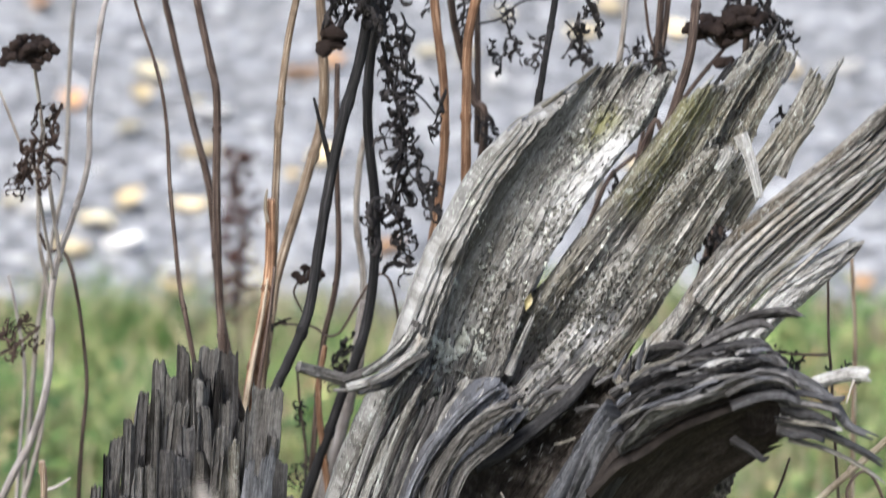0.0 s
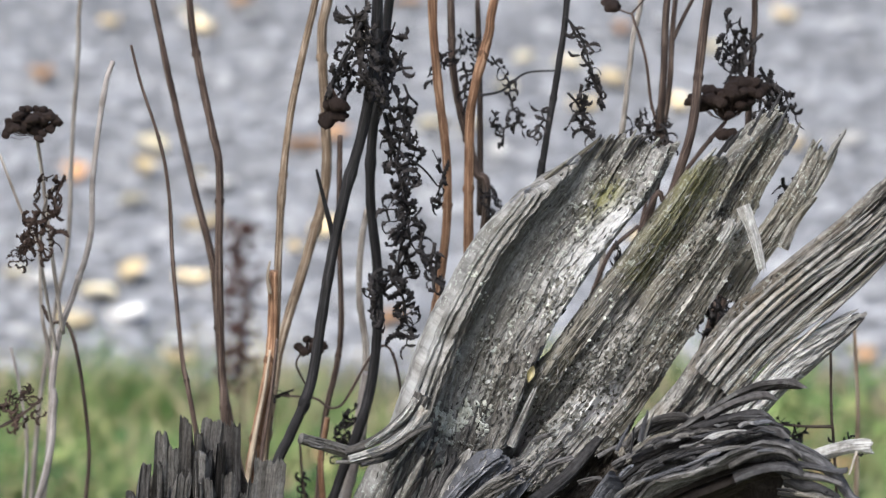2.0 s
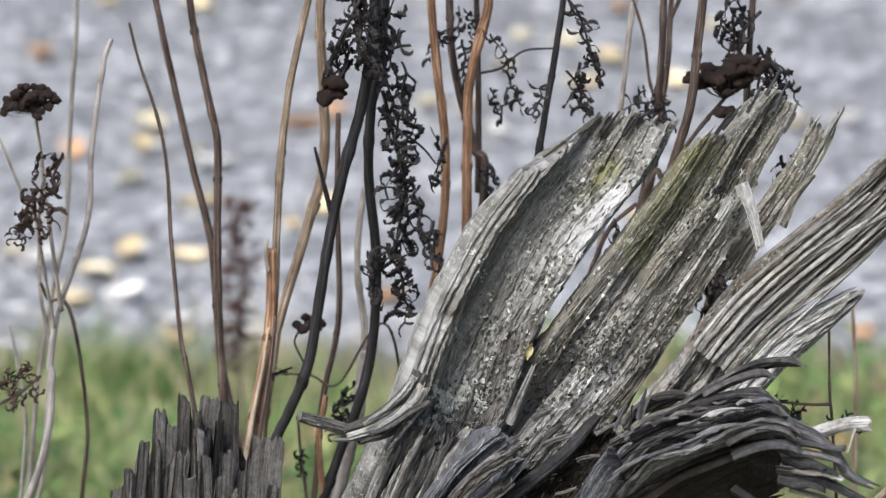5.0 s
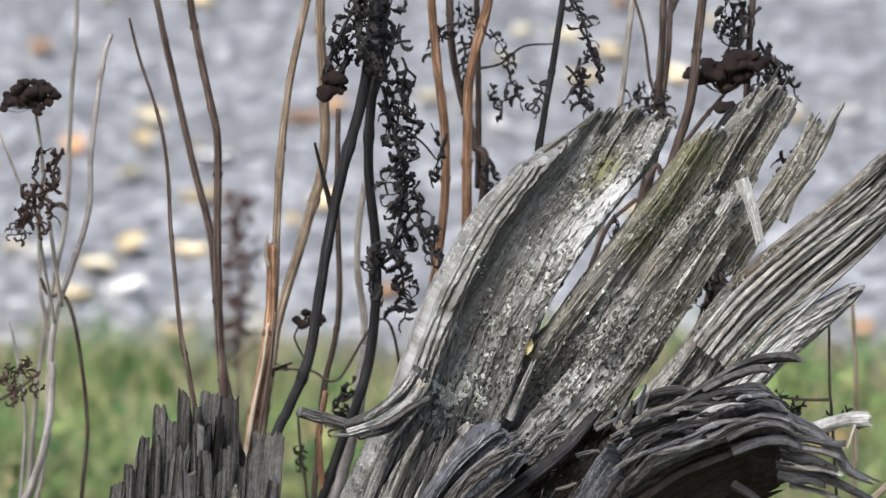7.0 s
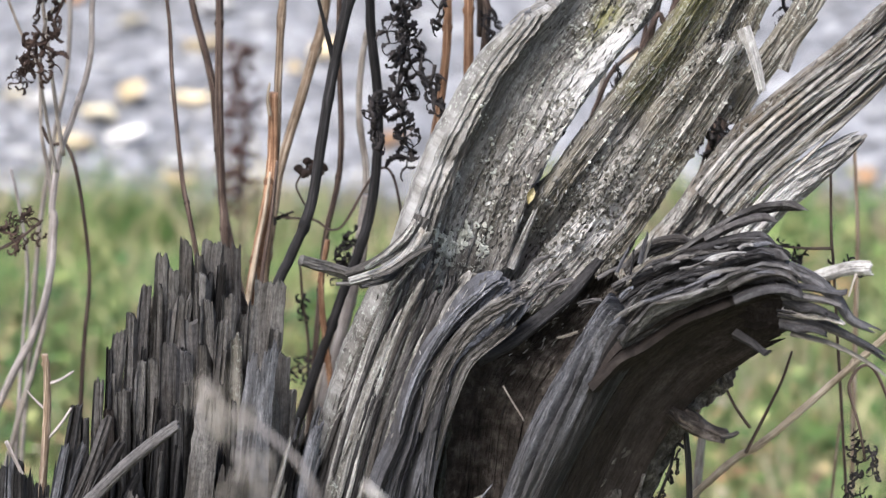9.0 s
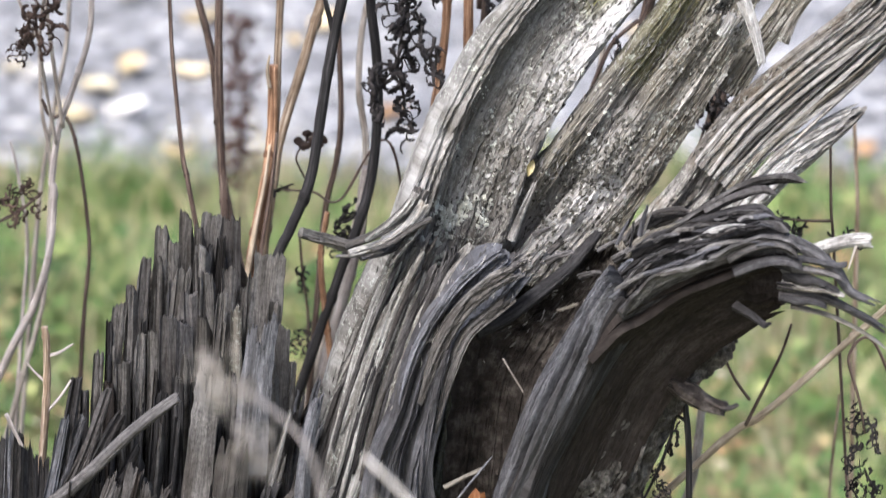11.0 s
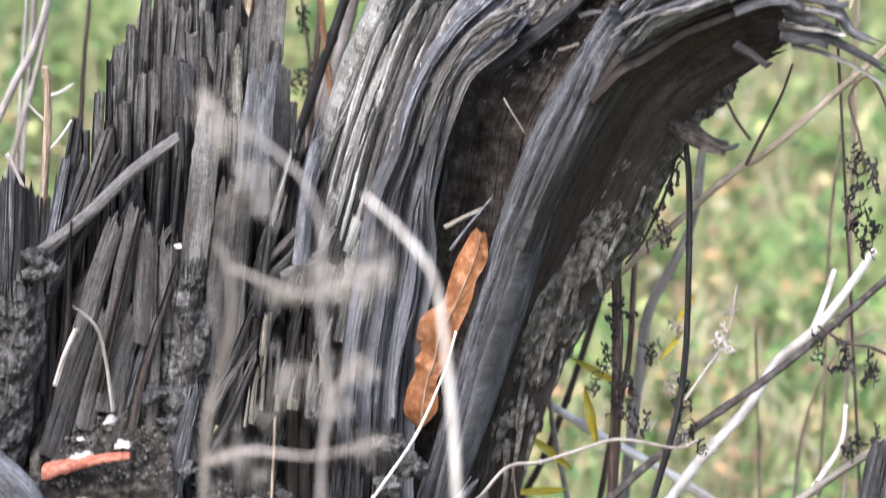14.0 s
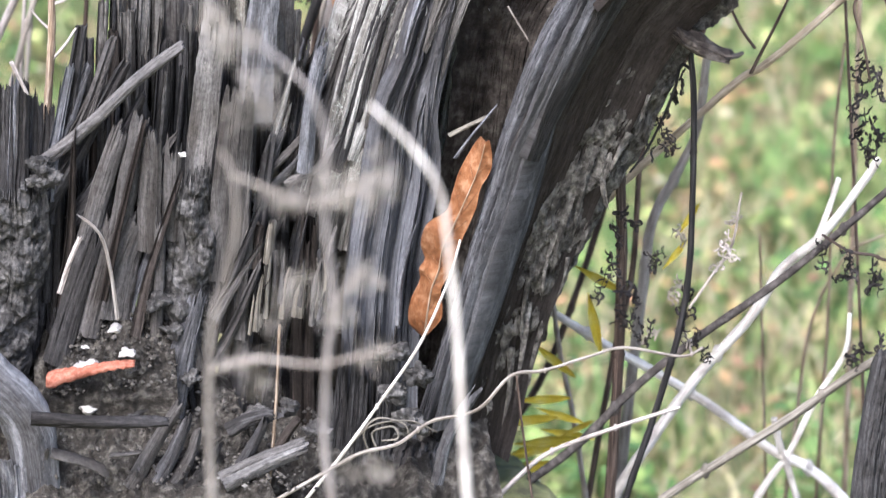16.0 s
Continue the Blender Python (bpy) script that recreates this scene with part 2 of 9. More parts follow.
STEM_PALE = stem_material("bleached_stem", (0.42, 0.38, 0.33), (0.64, 0.60, 0.55), (0.82, 0.8, 0.76))
STEM_BROWN = stem_material("brown_dry_stem", (0.024, 0.016, 0.0135), (0.066, 0.045, 0.036), (0.19, 0.145, 0.115))
STEM_TAN = stem_material("tan_dry_stem", (0.09, 0.06, 0.04), (0.22, 0.16, 0.108), (0.52, 0.44, 0.35))
STEM_STRAW = stem_material("straw_coloured_stem", (0.2, 0.155, 0.11), (0.35, 0.29, 0.21), (0.53, 0.46, 0.37))
STEM_RUST = stem_material("rust_brown_stem", (0.065, 0.033, 0.019), (0.18, 0.098, 0.055), (0.42, 0.27, 0.17))
STEM_BLACK = stem_material("blackened_stem", (0.006, 0.0055, 0.006), (0.014, 0.013, 0.0135), (0.045, 0.043, 0.044))
STEM_TWIG = stem_material("weathered_twig", (0.07, 0.062, 0.05), (0.16, 0.145, 0.12), (0.3, 0.28, 0.24))
LEAF_BLACK = mottled("shrivelled_dark_leaf", (0.008, 0.007, 0.007), (0.02, 0.0175, 0.017), (0.06, 0.053, 0.05), 220.0)
SEED_BROWN = mottled("dark_brown_seed_head", (0.018, 0.011, 0.009), (0.045, 0.03, 0.024), (0.10, 0.07, 0.055), 300.0, 0.95, 1.0, 0.002)
OAK_LEAF = mottled("orange_dead_leaf", (0.088, 0.033, 0.0135), (0.165, 0.071, 0.0305), (0.285, 0.158, 0.09), 130.0, 0.38, 0.5)
BRICK = mottled("red_brick_shard", (0.22, 0.065, 0.038), (0.33, 0.12, 0.078), (0.46, 0.23, 0.165), 260.0, 0.95, 1.0, 0.002)
PALE_STONE = mottled("whitish_stone", (0.24, 0.225, 0.21), (0.36, 0.345, 0.325), (0.5, 0.48, 0.455), 120.0, 0.8)


# ---- building helpers ----
def part(name, mesh_data, material, parent, label=""):
    ob = new(name, mesh_data)
    if material:
        mesh_data.materials.clear()
        mesh_data.materials.append(material)
    ob.parent = parent
    if label:
        ob["label"] = label
    return ob


DYED = {}


def dyed(mesh_data, material):
    """The mesh in that material, shared between all parts that look alike."""
    key = (mesh_data.name, material.name)
    if key not in DYED:
        DYED[key] = mesh_data.copy()
    return DYED[key]


def thing(name, place, label, category, group="", kind=""):
    ob = new(name)
    ob.empty_display_size = 0.02
    ob.location = place
    bpy.context.view_layer.update()
    return tagged(ob, label, category, group, kind)


def spline(points, n):
    """n places along a smooth curve through the points."""
    q = [Vector(p) for p in points]
    q = [q[0] * 2 - q[1]] + q + [q[-1] * 2 - q[-2]]
    seg = len(q) - 3
    made = []
    for i in range(n):
        x = i / (n - 1) * seg
        k = min(int(x), seg - 1)
        u = x - k
        a, b, c, d = q[k:k + 4]
        made.append(0.5 * ((2 * b) + (c - a) * u + (2 * a - 5 * b + 4 * c - d) * u * u + (3 * b - a - 3 * c + d) * u ** 3))
    return made


def mesh_from(name, verts, faces, uvs=None, smooth=True, origin=(0, 0, 0)):
    o = Vector(origin)
    me = bpy.data.meshes.new(name)
    me.from_pydata([Vector(v) - o for v in verts], [], faces)
    if uvs is not None:
        layer = me.uv_layers.new(name="grain")
        idx = np.empty(len(me.loops), dtype=np.int32)
        me.loops.foreach_get("vertex_index", idx)
        layer.data.foreach_set("uv", np.array(uvs, dtype=np.float32)[idx].ravel())
    me.polygons.foreach_set("use_smooth", [smooth] * len(me.polygons))
    me.update()
    return me


N = noise.noise


def strand(w, l, per_metre, breaks, seed):
    """Height of the fibre bundle at breadth w and length l: each bundle stands at its own level and breaks off in steps."""
    k = math.floor(w * per_metre + 0.3 * N((w * 90, l * 6, seed)))
    q = math.floor(l * breaks + 17.3 * math.sin(k * 12.9898 + seed))
    h = math.sin(k * 127.1 + q * 311.7 + seed * 74.7) * 43758.5453
    return h - math.floor(h) - 0.5


def slab_mesh(name, left, right, thick=0.02, bulge=0.006, rag=0.06, strands=14, seed=1.0, cols=80, rows=120,
              ridge=0.0022, crack=0.004, edge=0.012, bumps=(), origin=(0, 0, 0), slant=0.0, lump=0.0, steps=(), ends=None):
    """A split board of old wood between two edges: ridged along its grain, ragged at its far end."""
    fine = 700
    la, rb = spline(left, fine), spline(right, fine)
    length = sum((la[i + 1] - la[i]).length for i in range(fine - 1))
    width = max((la[i] - rb[i]).length for i in range(0, fine, 20))
    rnd = random.Random(seed)
    ridge, crack = ridge * 0.75, crack * 0.85
    teeth = [rnd.random() ** 1.3 for _ in range(strands + 2)]
    front, back, uvs = [], [], []
    tips = []
    for j in range(cols):
        c = j / (cols - 1)
        k = c * strands + 0.35 * N((c * 40, seed, 0))
        tooth = teeth[max(0, min(strands, int(k)))]
        reach = 1 - slant * (1 - c)
        if ends:
            e = min(c + 0.012 * N((c * 60, seed, 4.0)), 0.9999) * (len(ends) - 1)
            e0 = max(int(e), 0)
            reach = ends[e0] + (ends[min(e0 + 1, len(ends) - 1)] - ends[e0]) * max(e - e0, 0)
        tips.append(reach * (1 - rag * (0.6 * tooth + 0.4 * (strand(c, 0, strands * 2.6, 0, seed) + 0.5) + 0.3 * (strand(c, 0, strands * 6.1, 0, seed + 2) + 0.5))))
    for i in range(rows):
        s = i / (rows - 1)
        for j in range(cols):
            c = j / (cols - 1)
            s2 = s * tips[j]
            x = s2 * (fine - 1)
            i0 = min(int(x), fine - 2)
            w = x - i0
            a, b = la[i0].lerp(la[i0 + 1], w), rb[i0].lerp(rb[i0 + 1], w)
            side = 2 * c - 1
            cc = c + edge * side * abs(side) * (N((s2 * length * 30, seed * 3 + (c > 0.5) * 9, 1.0)) + 0.6 * N((s2 * length * 110, seed, 2.0 + (c > 0.5))))
            p = a.lerp(b, cc)
            lo, hi = max(i0 - 8, 0), min(i0 + 8, fine - 1)
            along = (la[hi] + rb[hi]) - (la[lo] + rb[lo])
            nrm = (b - a).cross(along)
            nrm.normalize()
            if nrm.y > 0:
                nrm = -nrm
            wq, lq = c * width, s2 * length
            wq += 0.0025 * N((lq * 14, seed, 5.0))
            r = 0.0032 * N((wq * 24, lq * 3, seed + 2)) * min(1.0, width * 12) + ridge * (1.2 * N((wq * 70, lq * 4, seed)) + 0.7 * N((wq * 190, lq * 7, seed + 3)) + 0.45 * N((wq * 480, lq * 14, seed + 5)))
            r += ridge * (1.1 * strand(wq, lq, 230, 13, seed) + 0.9 * strand(wq, lq, 520, 34, seed + 5) + 0.7 * strand(wq, lq, 1100, 80, seed + 9) + 0.5 * N((p.x * 420, p.z * 420, seed)))
            r += ridge * (0.9 * N((wq * 150, lq * 55, seed + 31)) + 0.7 * N((wq * 340, lq * 150, seed + 37)))
            kk = abs(N((wq * 95, lq * 3.2, seed + 11)))
            open_up = max(0.0, min(1.0, 0.55 + 1.6 * N((wq * 30, lq * 7, seed + 23))))
            r -= crack * open_up * max(0.0, 1 - kk / 0.07)
            kk = abs(N((wq * 240, lq * 6, seed + 17)))
            r -= 0.3 * crack * (1 - 0.7 * open_up) * max(0.0, 1 - kk / 0.09)
            if lump:
                r += lump * (N((p.x * 45, p.z * 45, seed)) + 0.55 * N((p.x * 110, p.z * 110, seed + 1)) + 0.22 * N((p.x * 290, p.z * 290, seed + 2)))
            for c0, ch in steps:
                u = max(0.0, min(1.0, (c - c0 - 0.05 * N((lq * 6, c0 * 40, seed)) - 0.02 * N((lq * 25, c0 * 40, seed))) / 0.025))
                r += ch * u * u * (3 - 2 * u)
            for c0, cw, ch in bumps:
                r += ch * math.exp(-((c - c0) / cw) ** 2)
            taper = min(1.0, (1 - s) * 9 + 0.12)
            h = bulge * (1 - side * side) + r * min(1.0, (1 - abs(side)) * 3.2 + 0.12)
            front.append(p + nrm * h)
            back.append(p - nrm * (thick * (0.25 + 0.75 * math.sqrt(max(0.0, 1 - side * side))) * taper) + nrm * 0.3 * r)
            uvs.append((wq + seed * 0.37, lq + seed * 0.21))
    nv = rows * cols
    faces = []
    for i in range(rows - 1):
        for j in range(cols - 1):
            q = i * cols + j
            faces.append((q, q + 1, q + cols + 1, q + cols))
            faces.append((nv + q, nv + q + cols, nv + q + cols + 1, nv + q + 1))
        for j in (0, cols - 1):
            q = i * cols + j
            faces.append((q, q + cols, nv + q + cols, nv + q) if j == 0 else (q, nv + q, nv + q + cols, q + cols))
    for j in range(cols - 1):
        q = (rows - 1) * cols + j
        faces.append((q, q + 1, nv + q + 1, nv + q))
        faces.append((j, nv + j, nv + j + 1, j + 1))
    me = mesh_from(name, front + back, faces, uvs + uvs, origin=origin)
    me.set_sharp_from_angle(angle=radians(48))
    return me


def strip_edges(points, w0, w1, n=9, twist=0.0, root=1.0):
    """The two edges of a strip about a line, its breadth across the line and upright to the view along y."""
    q = spline(points, n)
    left, right = [], []
    for i, p in enumerate(q):
        d = q[min(i + 1, n - 1)] - q[max(i - 1, 0)]
        d.normalize()
        s = d.cross(Vector((0, 1, 0)))
        s.normalize()
        if twist:
            s = Matrix.Rotation(twist, 3, d) @ s
        w = (w0 + (w1 - w0) * i / (n - 1)) * min(1.0, root + 3.0 * i / (n - 1))
        left.append(p - s * w / 2)
        right.append(p + s * w / 2)
    return left, right


def tube_mesh(name, points, r0, r1, n=24, sides=7, knots=0, seed=0, origin=(0, 0, 0), rough=0.0):
    """A round tapering stem through the points, with swollen nodes."""
    q = spline(points, n)
    verts, faces, uvs = [], [], []
    ref = Vector((0.3, 1, 0.1))
    rnd = random.Random(seed)
    swell = [rnd.uniform(0.1, 0.95) for _ in range(knots)]
    run = 0.0
    for i, p in enumerate(q):
        d = (q[min(i + 1, n - 1)] - q[max(i - 1, 0)]).normalized()
        a = d.cross(ref).normalized()
        b = d.cross(a)
        s = i / (n - 1)
        r = r0 + (r1 - r0) * s
        for k in swell:
            r *= 1 + 0.12 * math.exp(-((s - k) * n / 1.2) ** 2)
        if i:
            run += (p - q[i - 1]).length
        for j in range(sides):
            an = 2 * math.pi * j / sides
            rr = r * (1 + rough * N((an * 2, s * 30, seed)) + 0.6 * rough * math.cos(3 * an + seed + 2 * s))
            verts.append(p + (a * math.cos(an) + b * math.sin(an)) * rr)
            uvs.append((j / sides * 6.28 * r, run))
    for i in range(n - 1):
        for j in range(sides):
            k = (j + 1) % sides
            faces.append((i * sides + j, i * sides + k, (i + 1) * sides + k, (i + 1) * sides + j))
    faces.append(tuple(range(sides))[::-1])
    faces.append(tuple((n - 1) * sides + j for j in range(sides)))
    return mesh_from(name, verts, faces, uvs, origin=origin)


# ---- ground ----
def ground_z(x, y):
    """The stump stands on the lip of a low bank; road and grass lie lower behind it."""
    lip = 2.72 - 0.3 * max(0.0, min(1.0, (x - 0.04) / 0.12))
    u = max(0.0, min(1.0, (y - lip) / 0.7))
    return -0.6 * u * u * (3 - 2 * u)


def lay_ground():
    nx, ny = 160, 200
    xs = np.concatenate([np.linspace(-60, -1.6, 12), np.linspace(-1.5, 1.5, nx), np.linspace(1.6, 60, 12)])
    ys = np.concatenate([np.linspace(-40, 1.4, 10), np.linspace(1.5, 9.0, ny), np.linspace(9.5, 120, 14)])
    verts, faces = [], []
    for y in ys:
        for x in xs:
            z = 0.012 * N((x * 3, y * 3, 0)) + 0.006 * N((x * 14, y * 14, 3)) if y < 5.8 and y > 1.4 else 0.003 * N((x * 9, y * 9, 5))
            verts.append((x, y, z + ground_z(x, y)))
    w = len(xs)
    for i in range(len(ys) - 1):
        for j in range(w - 1):
            faces.append((i * w + j, i * w + j + 1, (i + 1) * w + j + 1, (i + 1) * w + j))
    m, t, p = nodes_of("soil_and_gravel")
    geo = t.nodes.new("ShaderNodeTexCoord")
    sep = t.nodes.new("ShaderNodeSeparateXYZ")
    t.links.new(geo.outputs["Object"], sep.inputs[0])
    wob = node(t, "ShaderNodeTexNoise", Scale=4.0, Detail=5.0)
    t.links.new(geo.outputs["Object"], wob.inputs["Vector"])
    add = t.nodes.new("ShaderNodeMath")
    add.operation = "MULTIPLY_ADD"
    t.links.new(wob.outputs[0], add.inputs[0])
    add.inputs[1].default_value = 0.5
    t.links.new(sep.outputs[1], add.inputs[2])
    rng = node(t, "ShaderNodeMapRange")
    rng.inputs[1].default_value, rng.inputs[2].default_value = 6.0, 6.25
    t.links.new(add.outputs[0], rng.inputs[0])
    stones = node(t, "ShaderNodeTexVoronoi", Scale=60.0)
    t.links.new(geo.outputs["Object"], stones.inputs["Vector"])
    grav = mixed(t, "MULTIPLY", 1.0, ramp(t, stones.outputs["Color"], [(0.0, (0.12, 0.12, 0.122)), (1.0, (0.30, 0.30, 0.30))]),
                 ramp(t, stones.outputs["Distance"], [(0.0, (1, 1, 1)), (0.9, (0.6, 0.6, 0.6))]))
    fine = node(t, "ShaderNodeTexNoise", Scale=45.0, Detail=8.0)
    t.links.new(geo.outputs["Object"], fine.inputs["Vector"])
    soil = ramp(t, fine.outputs[0], [(0.3, (0.06, 0.06, 0.031)), (0.55, (0.145, 0.158, 0.064)), (0.7, (0.24, 0.22, 0.12))])
    drift = node(t, "ShaderNodeTexNoise", Scale=5.0, Detail=3.0)
    t.links.new(geo.outputs["Object"], drift.inputs["Vector"])
    soil = mixed(t, "MULTIPLY", 0.9, soil, ramp(t, drift.outputs[0], [(0.35, (0.55, 0.5, 0.45)), (0.5, (1.0, 1.0, 1.0)), (0.65, (1.35, 1.2, 0.9))]))
    t.links.new(mixed(t, "MIX", rng.outputs[0], soil, grav), p.inputs["Base Color"])
    p.inputs["Roughness"].default_value = 0.9
    bp = node(t, "ShaderNodeBump", Strength=0.7, Distance=0.01)
    t.links.new(fine.outputs[0], bp.inputs["Height"])
    t.links.new(bp.outputs[0], p.inputs["Normal"])
    me = mesh_from("ground", verts, faces)
    me.materials.append(m)
    tagged(new("ground", me), "grassy soil running into a grey gravel road", "ground", kind="structure")


lay_ground()

# ---- the stump ----
stump = thing("tree_stump", BASE, "old hollow tree stump of silver-grey splintered wood", "stump")


def board(name, left, right, mat, label="", **kw):
    return part(name, slab_mesh(name, left, right, origin=BASE, **kw), mat, stump, label)


def splinter(points, w0, w1, mat, thick=0.004, seed=1.0, twist=0.0, name="splinter", root=1.0, **kw):
    l, r = strip_edges(points, w0, w1, twist=twist, root=root)
    opt = dict(thick=thick, bulge=thick * 0.4, rag=0.12, strands=3, cols=12, rows=40, ridge=0.0008, crack=0.001, edge=0.06)
    opt.update(kw)
    return part(name, slab_mesh(name, l, r, origin=BASE, seed=seed, **opt), mat, stump)


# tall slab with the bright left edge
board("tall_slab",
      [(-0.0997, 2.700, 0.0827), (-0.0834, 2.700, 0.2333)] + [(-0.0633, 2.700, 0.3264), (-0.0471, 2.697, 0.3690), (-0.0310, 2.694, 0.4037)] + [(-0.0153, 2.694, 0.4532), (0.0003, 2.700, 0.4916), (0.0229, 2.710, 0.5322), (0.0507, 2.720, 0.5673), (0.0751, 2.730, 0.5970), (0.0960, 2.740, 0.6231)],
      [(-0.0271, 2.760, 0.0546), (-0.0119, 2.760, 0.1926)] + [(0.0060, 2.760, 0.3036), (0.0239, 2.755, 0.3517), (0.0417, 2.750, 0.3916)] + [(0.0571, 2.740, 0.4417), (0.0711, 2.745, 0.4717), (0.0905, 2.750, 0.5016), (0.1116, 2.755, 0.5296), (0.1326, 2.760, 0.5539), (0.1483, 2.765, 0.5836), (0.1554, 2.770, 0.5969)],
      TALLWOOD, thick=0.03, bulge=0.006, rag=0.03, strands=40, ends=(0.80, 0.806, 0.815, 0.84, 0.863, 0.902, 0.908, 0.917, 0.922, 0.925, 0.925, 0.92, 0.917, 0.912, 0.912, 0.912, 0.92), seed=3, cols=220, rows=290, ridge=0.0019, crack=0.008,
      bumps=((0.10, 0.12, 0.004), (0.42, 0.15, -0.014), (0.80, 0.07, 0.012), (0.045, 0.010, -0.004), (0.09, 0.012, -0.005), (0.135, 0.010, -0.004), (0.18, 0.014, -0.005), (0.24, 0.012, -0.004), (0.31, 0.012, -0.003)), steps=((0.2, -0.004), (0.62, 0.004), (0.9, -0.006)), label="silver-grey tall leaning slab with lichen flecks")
# middle slab, olive towards its tip
board("middle_slab",
      [(-0.0537, 2.780, 0.0452), (-0.0342, 2.780, 0.1842)] + [(-0.0140, 2.770, 0.3076), (0.0095, 2.760, 0.3576), (0.0345, 2.750, 0.4029)] + [(0.0569, 2.730, 0.4450), (0.0779, 2.734, 0.4733), (0.1094, 2.739, 0.5144), (0.1337, 2.743, 0.5461), (0.1545, 2.747, 0.5777), (0.1719, 2.751, 0.6019), (0.1875, 2.756, 0.6207), (0.1963, 2.760, 0.6322)],
      [(0.0479, 2.780, 0.0784), (0.0583, 2.780, 0.1843)] + [(0.0822, 2.770, 0.3154), (0.1030, 2.755, 0.3632), (0.1232, 2.740, 0.4139)] + [(0.1346, 2.730, 0.4413), (0.1486, 2.736, 0.4654), (0.1706, 2.741, 0.5006), (0.1894, 2.747, 0.5320), (0.1999, 2.753, 0.5560), (0.2125, 2.759, 0.5763), (0.2197, 2.764, 0.5875), (0.2242, 2.770, 0.5951)],
      OLIVE, thick=0.03, bulge=0.006, rag=0.03, strands=30, ends=(0.746, 0.753, 0.771, 0.778, 0.785, 0.79, 0.788, 0.78, 0.79, 0.96, 0.972, 0.98, 0.99, 0.985, 0.978, 0.97, 0.98), seed=8, cols=200, rows=280, ridge=0.0014, crack=0.008,
      bumps=((0.06, 0.06, 0.006), (0.55, 0.2, -0.004)), steps=((0.24, -0.007), (0.48, 0.006), (0.66, -0.007), (0.85, 0.005)), label="grey-brown leaning slab tinged with green algae")
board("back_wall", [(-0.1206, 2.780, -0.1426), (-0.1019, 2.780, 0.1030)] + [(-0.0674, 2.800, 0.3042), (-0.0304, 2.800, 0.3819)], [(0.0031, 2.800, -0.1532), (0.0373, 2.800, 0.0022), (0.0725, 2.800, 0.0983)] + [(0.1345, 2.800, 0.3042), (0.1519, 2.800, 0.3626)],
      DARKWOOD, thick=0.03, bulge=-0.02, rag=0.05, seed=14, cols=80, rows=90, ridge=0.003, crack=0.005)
# front layer of the middle slab, broken off short, with a fresh pale break
board("front_layer", [(0.0308, 2.742, 0.3657), (0.0538, 2.739, 0.3934), (0.0836, 2.735, 0.4320), (0.1062, 2.732, 0.4666), (0.1285, 2.729, 0.5009), (0.1490, 2.725, 0.5294), (0.1666, 2.722, 0.5522)],
      [(0.0809, 2.742, 0.3582), (0.1037, 2.739, 0.3895), (0.1298, 2.736, 0.4262), (0.1486, 2.733, 0.4589), (0.1691, 2.730, 0.4931), (0.1848, 2.727, 0.5234), (0.1940, 2.724, 0.5443)], OLIVE, "grey-brown outer layer broken off short", thick=0.008, bulge=0.003, rag=0.08, strands=12, seed=83, cols=90, rows=180, ridge=0.0014, crack=0.005, edge=0.03, steps=((0.3, -0.003), (0.62, 0.003)))
board("fresh_break", [(0.1686, 2.716, 0.5358), (0.1726, 2.715, 0.5434), (0.1751, 2.714, 0.5527)], [(0.1763, 2.716, 0.5347), (0.1813, 2.715, 0.5423), (0.1856, 2.714, 0.5498)], SILVER, "pale fresh break", thick=0.004, bulge=0.002, rag=0.3, strands=5, seed=87, cols=30, rows=30, ridge=0.0012, crack=0.001, edge=0.1)
# forked sliver past the middle slab
board("forked_sliver",
      [(0.1713, 2.740, 0.4937), (0.1887, 2.744, 0.5219), (0.2061, 2.748, 0.5464), (0.2183, 2.752, 0.5635), (0.2276, 2.756, 0.5825), (0.2322, 2.760, 0.5971)],
      [(0.1856, 2.740, 0.4863), (0.2029, 2.744, 0.5145), (0.2169, 2.748, 0.5336), (0.2308, 2.752, 0.5526), (0.2430, 2.756, 0.5734), (0.2494, 2.760, 0.5971)],
      OLIVE, thick=0.012, bulge=0.003, rag=0.08, strands=9, ends=(0.93, 0.923, 0.908, 0.898, 0.893, 0.885, 0.881, 0.873, 0.87, 0.863, 0.861, 0.891, 0.917, 0.942, 0.935, 0.928, 0.923), seed=12, cols=60, rows=120, ridge=0.0018, crack=0.003)
splinter([(0.1844, 2.715, 0.5579), (0.1912, 2.708, 0.5402), (0.1971, 2.700, 0.5171)], 0.009, 0.005, SILVER, 0.003, 61, cols=16)
splinter([(0.2109, 2.735, 0.5246), (0.2192, 2.735, 0.5429), (0.2328, 2.735, 0.5611)], 0.008, 0.003, OLIVE, 0.003, 63)
